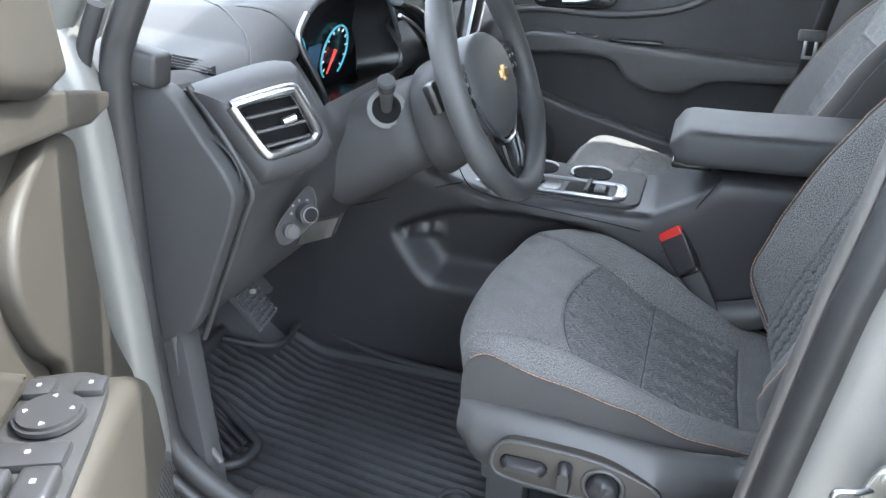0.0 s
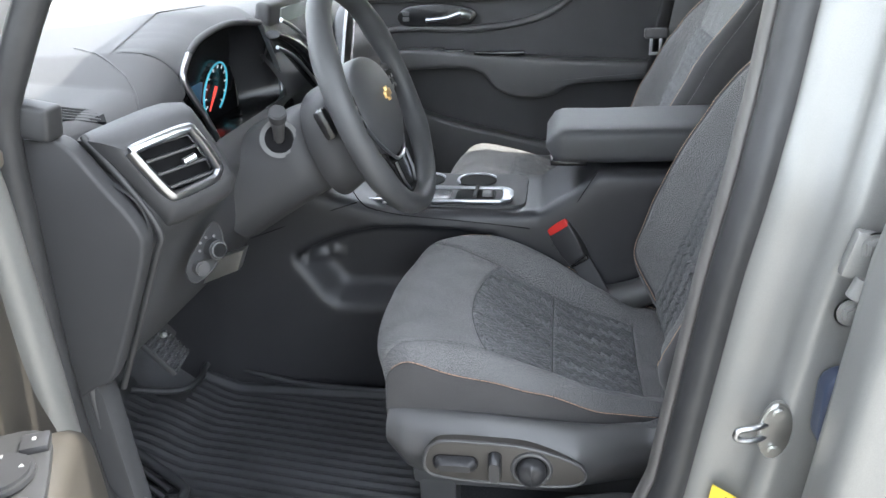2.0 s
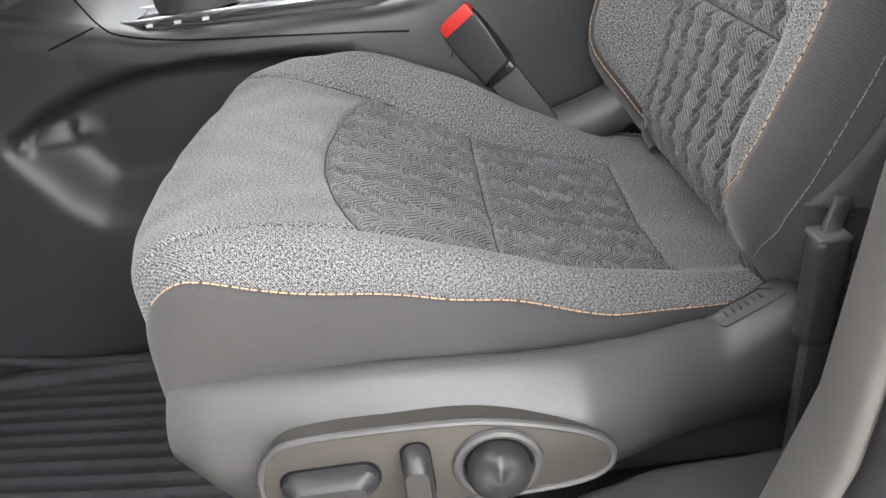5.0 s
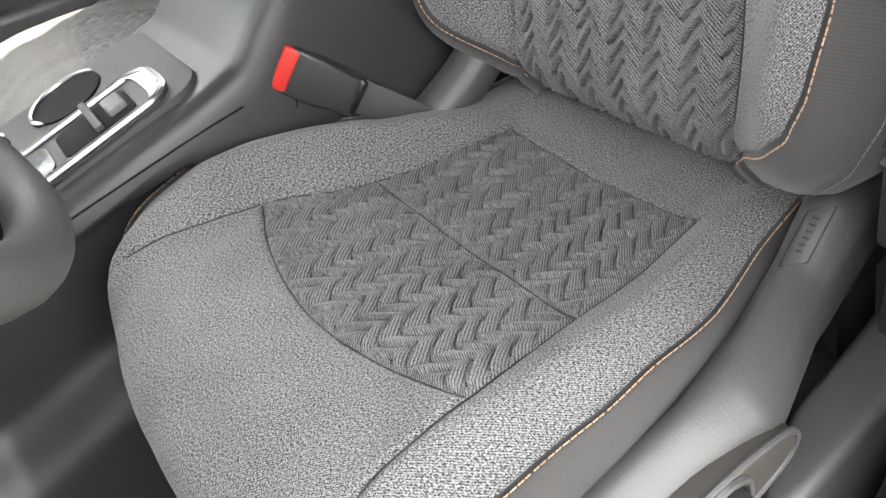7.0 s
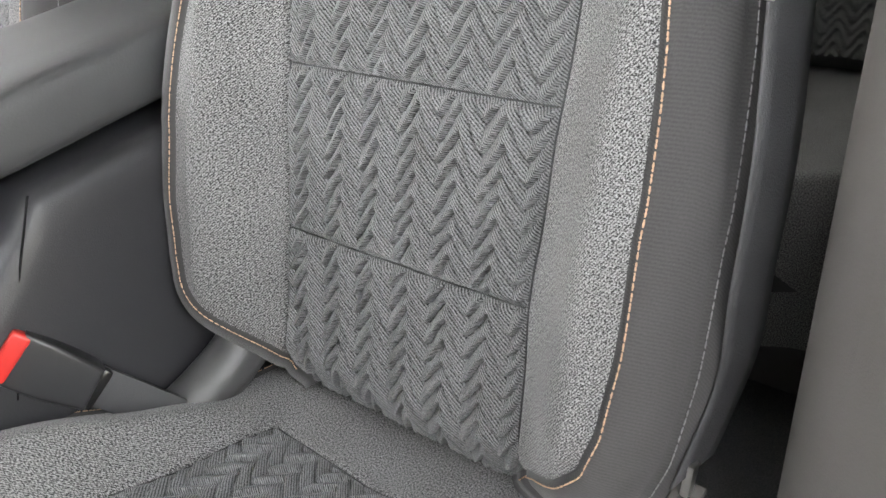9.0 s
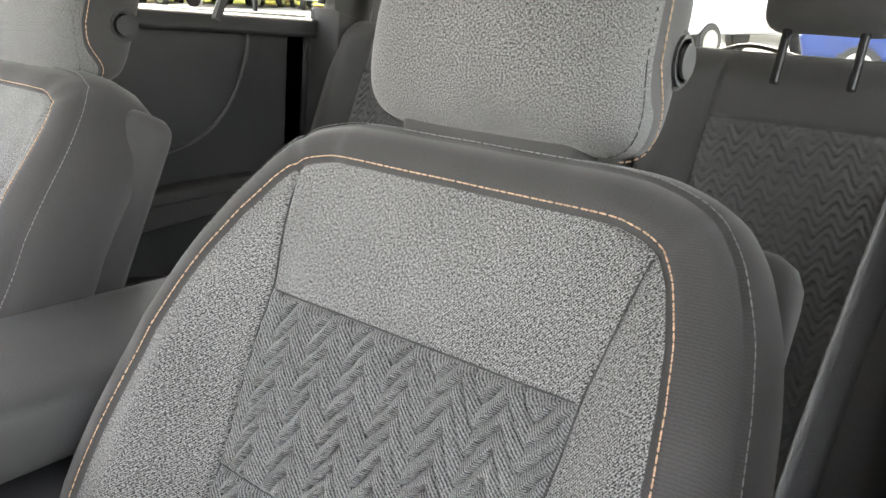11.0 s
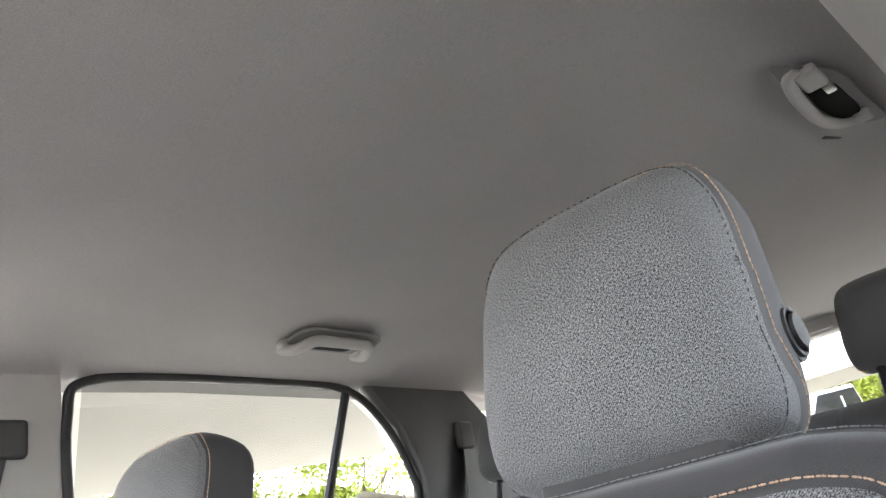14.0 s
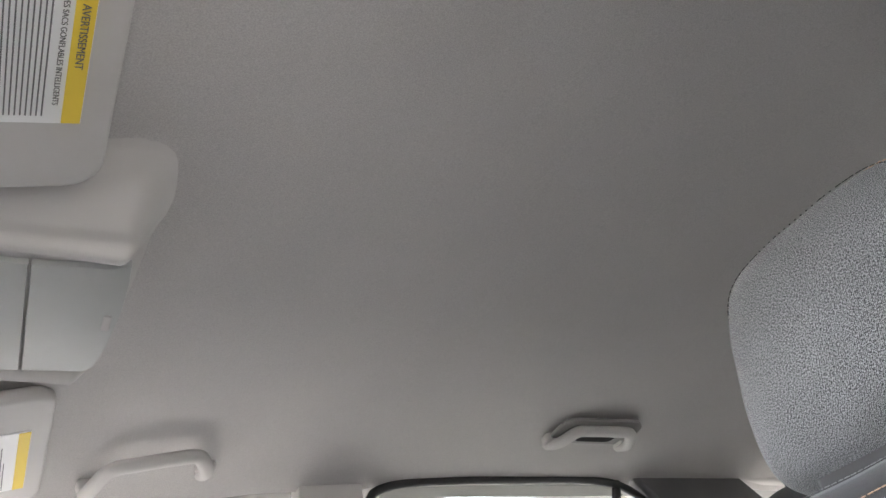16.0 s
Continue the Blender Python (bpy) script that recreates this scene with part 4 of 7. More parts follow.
rail("a_pillar_trim", [(-0.93, -0.70, 1.26), (-0.80, -0.69, 1.36), (-0.60, -0.655, 1.60)], 0.028, GREY_TRIM, left, label="grey pillar trim")
rail("sill", [(-0.83, -0.80, 0.47), (-0.3, -0.80, 0.44), (0.3, -0.80, 0.44), (1.0, -0.80, 0.46)], 0.06, PAINT, left, label="silver painted sill")
rail("inner_edge", [(-0.735, -0.725, 0.700), (-0.765, -0.732, 0.755), (-0.770, -0.738, 0.82), (-0.770, -0.742, 0.97), (-0.762, -0.742, 1.15), (-0.752, -0.742, 1.24)], 0.006, PLASTIC, left, label="black trim edge inside the seal")
part("sill_plate", rbox((-0.36, -0.705, 0.580), (0.70, 0.060, 0.100), 0.014, 3), PLASTIC, left, "black sill cover")
part("seat_rail_cover", plate(smooth_outline([(-0.190, -0.640), (-0.165, -0.616), (-0.135, -0.607), (-0.100, -0.598), (-0.045, -0.596), (0.115, -0.592), (0.115, -0.640), (-0.02, -0.642), (-0.13, -0.645)], 4), "z", 0.50, 0.682, 0.010, 4), PLASTIC, left, "black grained rail cover at the sill")
part("kick_panel", plate([(-1.05, 0.5), (-0.73, 0.52), (-0.755, 0.90), (-0.80, 1.0), (-1.05, 1.0)], "y", -0.745, -0.705, 0.012), PLASTIC_SOFT, left, "black kick panel")


def make_striker():
    st = thing("door_striker", "zinc plated door striker on the silver pillar", "striker", at=(0.03, -0.81, 0.955))
    bm = disc((0.034, -0.828, 0.967), (0.1, -1, 0), 0.022, 0.008)
    bmesh.ops.scale(bm, vec=(0.75, 1, 1.55), space=Matrix.Translation((-0.034, 0.828, -0.967)), verts=bm.verts)
    part("base_plate", bm, STEEL, st)
    part("loop", tube(bend([(0.030, -0.826, 0.974), (0.014, -0.838, 0.975), (-0.004, -0.842, 0.973), (-0.004, -0.842, 0.963), (0.014, -0.838, 0.960), (0.030, -0.826, 0.960)], 5), 0.0032), CHROME, st, "bright steel loop")
    for dz in (0.022, -0.022):
        part("screw", disc((0.034, -0.834, 0.967 + dz), (0.1, -1, 0), 0.006, 0.004, 0.001), STEEL, st)


make_striker()


def make_hinge():
    h = thing("pillar_hinge", "silver painted rear door hinge with bolts", "hinge", at=(0.10, -0.84, 1.14))
    part("leaf", rbox((0.082, -0.842, 1.165), (0.035, 0.014, 0.045), 0.005, 2, (0, 12, 0)), PAINT, h)
    part("knuckle", tube([(0.076, -0.852, 1.128), (0.082, -0.852, 1.146)], 0.010), PAINT, h)
    part("bolt", merge(disc((0.086, -0.852, 1.175), (0, -1, 0), 0.011, 0.010, 0.002, 6), disc((0.086, -0.848, 1.175), (0, -1, 0), 0.015, 0.004)), PAINT, h)
    part("bolt", merge(disc((0.076, -0.852, 1.112), (0, -1, 0), 0.010, 0.010, 0.002, 6), disc((0.076, -0.848, 1.112), (0, -1, 0), 0.015, 0.004)), PAINT, h)


make_hinge()
plug = thing("rubber_boot", "dark blue rubber cable boot on the pillar", "boot", at=(0.1, -0.84, 1.0))
part("boot", plate(rounded(0.064, 0.962, 0.108, 1.048, 0.020), "y", -0.858, -0.830, 0.006, 3), material("dark blue rubber", (0.03, 0.04, 0.07), 0.4), plug)
hole = thing("drain_plug", "black round plug in the silver pillar", "plug", at=(0.08, -0.84, 0.9))
part("plug", disc((0.086, -0.838, 0.895), (0, -1, 0), 0.012, 0.01), SEAL, hole)
part("rim", disc((0.086, -0.836, 0.895), (0, -1, 0), 0.016, 0.008), PAINT, hole)
tag = thing("tyre_sticker", "yellow and white tyre pressure sticker on the silver pillar", "sticker", at=(-0.02, -0.79, 0.83))
part("paper", rbox((-0.003, -0.812, 0.843), (0.030, 0.002, 0.060), 0.0, 1, (0, 6, -35)), YELLOW, tag)
for q in range(5):
    part("text_bar", rbox((0.0045, -0.8185, 0.866 - 0.0055 * q), (0.012, 0.0012, 0.0016), 0.0, 1, (0, 6, -35)), SEAL, tag)
part("print", rbox((0.005, -0.8175, 0.855), (0.016, 0.0015, 0.034), 0.0, 1, (0, 6, -35)), WHITE, tag)


# ---- dashboard ----
def make_dashboard():
    d = thing("dashboard", "black moulded dashboard with chrome trimmed vents", "dashboard", at=(-0.9, 0, 0.9))
    # upper pad: runs across the car, its section changes with y
    ys = np.linspace(-0.735, 0.735, 280)
    rows = []
    for y in ys:
        a = abs(y)
        e = float(np.interp(a, [0, 0.55, 0.66, 0.735], [0, 0, 0.02, 0.050]))           # the corners run forward
        top = float(np.interp(y, [-0.735, -0.66, -0.56, -0.50, -0.35, -0.18, -0.12, 0.12, 0.3, 0.735], [1.225, 1.242, 1.258, 1.292, 1.330, 1.322, 1.30, 1.30, 1.29, 1.25]))
        sec = [(-1.28 + 0.2 * max(0, a - 0.5), 1.295), (-1.10, 1.292 + 0.25 * (top - 1.27)), (-0.92 - e, 1.276 + 0.6 * (top - 1.27)), (-0.80 - e, top), (-0.745 - e, top - 0.004), (-0.712 - e, top - 0.025), (-0.700 - e, top - 0.055), (-0.715 - e, 1.22)]
        rows.append([(x, y, z) for x, z in [(p.x, p.z) for p in bend([(x, 0, z) for x, z in sec], 5)]])
    U = np.array(rows)
    mid = (U[:-1, :-1] + U[1:, 1:]) / 2
    hole = (mid[..., 1] > -0.500) & (mid[..., 1] < -0.168) & (mid[..., 0] > -0.795)
    sheet("upper_pad", U, PLASTIC_SOFT, d, ~hole, "soft black upper pad")
    shape = U.copy()

    def on_pad(x, y, lift=0.0):
        """The pad's height under a place, a little lifted."""
        row = shape[int(np.argmin(np.abs(shape[:, 0, 1] - y)))]
        cut = int(np.argmax(row[:, 0]))
        return Vector((x, y, float(np.interp(x, row[:cut + 1, 0], row[:cut + 1, 2])) + lift))
    part("pad_seam", tube([on_pad(x, y, 0.0005) for x, y in [(p.x, p.y) for p in bend([(-0.87, -0.470, 0), (-0.765, -0.535, 0), (-0.722, -0.590, 0), (-0.722, -0.640, 0), (-0.738, -0.680, 0)], 8)]], 0.0016, 6), SEAL, d, "black pad seam")
    # lower body: faces the driver, down to the knees
    rows = []
    for y in np.linspace(-0.735, 0.735, 92):
        a = abs(y)
        e = float(np.interp(a, [0, 0.58, 0.66, 0.72], [0, 0, 0.008, 0.022]))
        mid = float(np.interp(y, [-0.72, -0.30, -0.14, 0.14, 0.72], [0.0, 0.01, -0.035, -0.035, 0.0]))
        bulge = float(np.interp(y, [-0.72, -0.62, -0.55, -0.48, 0.72], [0.03, 0.038, 0.02, 0.0, 0.0]))
        sec = [(-0.715 - e, 1.235), (-0.690 - e, 1.20), (-0.672 - e + bulge, 1.165), (-0.662 - e + bulge + mid, 1.125), (-0.672 - e + bulge * 0.5 + mid, 1.085), (-0.680 - e + mid, 1.03), (-0.715 - e * 0.8 + mid, 0.965), (-0.770 - e * 0.4 + mid, 0.90), (-0.83, 0.888), (-1.0, 0.90)]
        rows.append([(p.x, y, p.z) for p in bend([(x, 0, z) for x, z in sec], 5)])
    U = np.array(rows)
    mid = (U[:-1, :-1] + U[1:, 1:]) / 2
    hole = (mid[..., 1] > -0.500) & (mid[..., 1] < -0.168) & (mid[..., 2] > 1.168)
    sheet("lower_panel", U, PLASTIC_SOFT, d, ~hole, "black lower panel", flip=True)
    # end cap seen through the open door
    cap = [(-0.815, 1.232), (-0.750, 1.240), (-0.722, 1.232), (-0.690, 1.187), (-0.657, 1.138), (-0.656, 1.104), (-0.690, 1.020), (-0.728, 0.938), (-0.752, 0.920), (-0.815, 0.918)]
    part("end_cap", plate([(p.x, p.y) for p in bend([(a, b, 0) for a, b in cap + cap[:1]], 4)][:-1], "y", -0.752, -0.725, 0.005, 3), PLASTIC_SOFT, d, "dark grey end cover")
    rail("end_rim", [(-0.735, -0.728, 0.905), (-0.700, -0.728, 0.985), (-0.655, -0.728, 1.09), (-0.644, -0.728, 1.125), (-0.672, -0.728, 1.180), (-0.714, -0.728, 1.238)], 0.004, SEAL, d)
    part("pillar_clip", rbox((-0.752, -0.750, 1.262), (0.050, 0.032, 0.038), 0.006, 3, (0, 10, 0)), SEAL, d, "black corner block")
    # defroster slots
    p0, p1, p2 = on_pad(-0.772, -0.645), on_pad(-0.752, -0.645), on_pad(-0.772, -0.625)
    nrm = (p1 - p0).cross(p2 - p0).normalized()
    lay = Matrix.Translation(p0) @ nrm.to_track_quat("Z", "Y").to_matrix().to_4x4() @ Matrix.Rotation(radians(-38), 4, "Z")

    def laid(bm):
        bmesh.ops.transform(bm, matrix=lay, verts=bm.verts)
        return bm
    slot = part("side_defroster", laid(plate([(-0.036, -0.020), (0.036, -0.011), (0.027, 0.020), (-0.024, 0.016)], "z", -0.004, 0.0004, 0)), DARK, d, "slotted side defroster")
    for k in range(5):
        part("slat", laid(rbox((0, -0.013 + k * 0.007, 0.0006), (0.058 - 0.006 * abs(k - 1), 0.0020, 0.0016), 0.0004, 1)), SEAL, slot)
    # side air vent in its chrome frame
    ex, ez = Vector((0.55, 0.80, 0.05)).normalized(), Vector((-0.18, 0.05, 1)).normalized()
    en = ex.cross(ez).normalized()
    c = Vector((-0.628, -0.690, 1.193)) + en * 0.004
    frame_pts = [(-0.050, 0.031), (-0.036, 0.034), (0.019, 0.039), (0.031, 0.031), (0.047, -0.012), (0.044, -0.022), (0.034, -0.028), (-0.010, -0.032), (-0.023, -0.026), (-0.040, 0.008)]
    vent = part("air_vent", tube([c + ex * a + ez * b for a, b in [(p.x, p.y) for p in bend([(a, b, 0) for a, b in frame_pts + frame_pts[:1]], 5)]], 0.0078, 10, flat=0.8), CHROME, d, "satin chrome vent frame")
    edge = [(p.x, p.y) for p in bend([(a, b, 0) for a, b in frame_pts + frame_pts[:1]], 5)]
    pod = [[tuple(c + ex * (a * kx + 0.006 * (kx - 1)) + ez * (b * kz - 0.010 * (kz - 1)) + en * dn) for a, b in edge] for kx, kz, dn in ((0.97, 0.97, -0.012), (1.0, 1.0, -0.002), (1.12, 1.16, 0.001), (1.30, 1.45, -0.003), (1.48, 1.75, -0.014), (1.60, 1.95, -0.035), (1.62, 2.0, -0.075))]
    sheet("vent_pod", np.array(pod), PLASTIC_SOFT, vent, None, "soft black rounded pod", flip=True)
    bm = bmesh.new()
    bm.faces.new([bm.verts.new(c + ex * p.x * 0.96 + ez * p.y * 0.96 - en * 0.018) for p in bend([(a, b, 0) for a, b in frame_pts], 4)])
    part("vent_well", bm, DARK, vent, "dark vent opening")
    for k in (-0.022, -0.004, 0.014, 0.030):
        part("vent_slat", tube([c + ex * (-0.030 - 0.010 * k / 0.03) + ez * k - en * 0.006, c + ex * 0.040 + ez * (k + 0.002) - en * 0.006], 0.004, 8, flat=0.5), PLASTIC, vent)
    part("vent_slider", tube([c + ex * 0.008 + ez * 0.002 - en * 0.002, c + ex * 0.024 + ez * 0.005 - en * 0.001], 0.0045, 8), STEEL, vent, "silver slider tab")
    # lamp switches
    bx, bz = ex, Vector((-0.25, -0.1, 1)).normalized()
    bn = bx.cross(bz).normalized()
    c2 = Vector((-0.634, -0.625, 1.058)) + bn * 0.006 - bx * 0.016
    plate_pts = [(-0.034, -0.012), (-0.034, -0.026), (-0.022, -0.030), (0.010, -0.016), (0.030, 0.008), (0.034, 0.030), (0.026, 0.036), (0.0, 0.018), (-0.022, 0.002)]
    bm = bmesh.new()
    lo = [bm.verts.new(c2 + bx * p.x + bz * p.y) for p in bend([(a, b, 0) for a, b in plate_pts + plate_pts[:1]], 4)[:-1]]
    hi = [bm.verts.new(v.co + bn * 0.004) for v in lo]
    bm.faces.new(hi)
    for k in range(len(lo)):
        bm.faces.new((lo[k], lo[(k + 1) % len(lo)], hi[(k + 1) % len(lo)], hi[k]))
    sw = part("lamp_switch_plate", bm, SWITCH, d, "black lamp switch panel")
    part("plate_edge", tube([c2 + bx * p.x + bz * p.y + bn * 0.004 for p in bend([(a, b, 0) for a, b in plate_pts + plate_pts[:1]], 4)], 0.0012, 6), SEAL, sw)
    part("lamp_knob", disc(c2 + bx * 0.012 + bz * 0.004 + bn * 0.011, bn, 0.013, 0.020), PLASTIC_SOFT, sw, "round headlamp knob")
    part("knob_ring", disc(c2 + bx * 0.012 + bz * 0.004 + bn * 0.021, bn, 0.0105, 0.002), CHROME, sw, "satin chrome ring")
    part("knob_face", disc(c2 + bx * 0.012 + bz * 0.004 + bn * 0.0225, bn, 0.009, 0.002), PLASTIC_GLOSS, sw)
    part("dimmer", disc(c2 - bx * 0.016 - bz * 0.013 + bn * 0.008, bn, 0.010, 0.016), PLASTIC, sw, "dimmer wheel")
    for k in range(4):
        a = radians(60 + 36 * k)
        part("mark", disc(c2 + bx * (0.012 + 0.018 * math.cos(a)) + bz * (0.004 + 0.018 * math.sin(a)) + bn * 0.005, bn, 0.0018, 0.001, 0), GREY_THREAD, sw)
    # instrument cluster in its hood
    hood = [(-0.688, -0.437, 1.143), (-0.692, -0.462, 1.192), (-0.698, -0.491, 1.240), (-0.700, -0.496, 1.262), (-0.702, -0.466, 1.285), (-0.706, -0.41, 1.300), (-0.708, -0.30, 1.306), (-0.704, -0.180, 1.292), (-0.694, -0.143, 1.205), (-0.690, -0.152, 1.156), (-0.688, -0.230, 1.152)]
    clu = rail("cluster_rim", hood[:5], 0.0048, CHROME, d, label="satin chrome cluster rim")
    rail("cluster_rim_side", hood[7:], 0.0042, CHROME, clu, label="satin chrome cluster rim")
    rail("hood_edge", hood[4:8], 0.0050, PLASTIC_SOFT, clu)
    lip = []
    for p in bend(hood[2:9], 8):
        q = on_pad(-0.806, min(max(p.y, -0.500), -0.160), -0.001)
        top = Vector((-0.745, p.y, max(p.z, q.z) + 0.003))
        lip.append([tuple(v) for v in bend([p, p.lerp(top, 0.75), top.lerp(q, 0.4), q], 4)])
    sheet("hood_lip", np.array(lip), PLASTIC_SOFT, clu, None, "soft black hood")
    pts = np.array([tuple(p) for p in bend(hood, 6)])
    back_p = pts * np.array([1, 0.86, 1]) + np.array([-0.075, -0.047, -0.012])
    rows = [pts * (1 - k) + back_p * k for k in np.linspace(0, 1, 8)]
    sheet("cluster_hood", np.array(rows), PLASTIC_GLOSS, clu, None, "glossy black hood lining", flip=True)
    part("cluster_face", rbox((-0.785, -0.315, 1.195), (0.012, 0.34, 0.19), 0.01, 2, (0, 14, 0)), PLASTIC_GLOSS, clu, "dark instrument face")
    part("cluster_housing", rbox((-0.80, -0.315, 1.10), (0.03, 0.38, 0.20), 0.01), DARK, clu)
    part("cluster_ledge", rbox((-0.735, -0.315, 1.135), (0.12, 0.38, 0.014), 0.005, 2, (0, -8, 0)), PLASTIC_GLOSS, clu, "dark ledge under the dials")
    ring_glow, red_glow, white_glow = glow("cyan dial light", (0.12, 0.60, 0.75), 0.05), glow("red needle light", (0.9, 0.06, 0.04), 0.12), glow("white dial light", (0.8, 0.85, 0.9), 0.05)
    q = Matrix.Rotation(radians(14), 3, "Y")
    for cy, cz, r in ((-0.400, 1.195, 0.048), (-0.243, 1.190, 0.047)):
        o = Vector((-0.776, cy, cz))
        place = lambda a, rr: o + q @ Vector((0.003, rr * math.cos(a), rr * math.sin(a)))
        dial = part("dial_ring", tube([place(radians(-55 + 5 * k), r) for k in range(59)], 0.0018, 6), ring_glow, clu, "lit cyan dial ring")
        for k in range(11):
            a = radians(-40 + 26 * k)
            part("tick", tube([place(a, r * 0.80), place(a, r * 0.92)], 0.0014, 4), white_glow, dial)
        a = radians(245)
        part("needle", tube([place(a + math.pi, r * 0.12), place(a, r * 0.82)], [0.0030, 0.0012], 6), red_glow, dial, "lit red needle")
    part("info_screen", rbox((-0.776, -0.322, 1.180), (0.004, 0.040, 0.070), 0.004, 2, (0, 14, 0)), glow("dim blue screen", (0.05, 0.12, 0.2), 0.03), clu, "dim driver screen")
    # centre stack
    tilt = (0, 24, 0)
    scr = part("touch_screen_frame", rbox((-0.735, 0.03, 1.245), (0.030, 0.29, 0.150), 0.012, 3, (0, 12, 0)), PLASTIC_SOFT, d, "black screen surround")
    # the screen's pale green base colour paints in the windscreen's reflection
    part("touch_screen", rbox((-0.719, 0.045, 1.250), (0.006, 0.200, 0.108), 0.004, 2, (0, 12, 0)), material("screen glass with painted reflection", (0.30, 0.33, 0.31), 0.10, coat=0.5), scr, "switched off glossy screen")
    for k, sgn in ((-1, 1), (1, -1)):
        base_y = -0.125 if k < 0 else 0.20
        run = [(-0.668, base_y - sgn * 0.095, 1.277), (-0.662, base_y - sgn * 0.020, 1.245), (-0.650, base_y + sgn * 0.085, 1.165), (-0.645, base_y + sgn * 0.115, 1.135)]
        v = part("centre_vent", tube(bend(run), [0.014 + 0.012 * math.sin(math.pi * q / 24) for q in range(25)], 10, flat=0.5), PLASTIC_GLOSS, d, "long narrow centre vent")
        for off in (-0.016, 0.018):
            rail("vent_rim", [(x + 0.012, y + off * sgn, z + off * 1.2) for x, y, z in run], 0.0032, CHROME, v, label="satin chrome strip")
        for q in range(4):
            p = Vector(run[1]).lerp(Vector(run[2]), q / 3)
            part("vent_slat", rbox((p.x + 0.012, p.y, p.z), (0.008, 0.040, 0.003), 0.001, 1, (-40 * sgn, 10, 0)), PLASTIC, v)
    knobs = part("control_strip", rbox((-0.640, 0, 1.125), (0.030, 0.24, 0.075), 0.010, 3, (0, 35, 0)), PLASTIC_GLOSS, d, "glossy black control strip")
    for s in (-1, 1):
        part("control_knob", disc((-0.622, s * 0.085, 1.132), (1, 0, 0.75), 0.018, 0.02), PLASTIC, knobs, "round temperature knob")
    for k in range(6):
        part("control_button", rbox((-0.624, -0.045 + 0.018 * k, 1.128), (0.004, 0.014, 0.016), 0.001, 1, (0, 35, 0)), PLASTIC_SOFT, knobs)
    part("lower_console_panel", rbox((-0.680, 0, 1.03), (0.08, 0.25, 0.16), 0.02, 3, (0, 30, 0)), PLASTIC, d)
    part("silver_accent", plate([(-0.700, 0.985), (-0.645, 1.005), (-0.660, 0.970), (-0.720, 0.945)], "y", -0.505, -0.485, 0.002), STEEL, d, "grey accent at the knee panel")
    return d


make_dashboard()


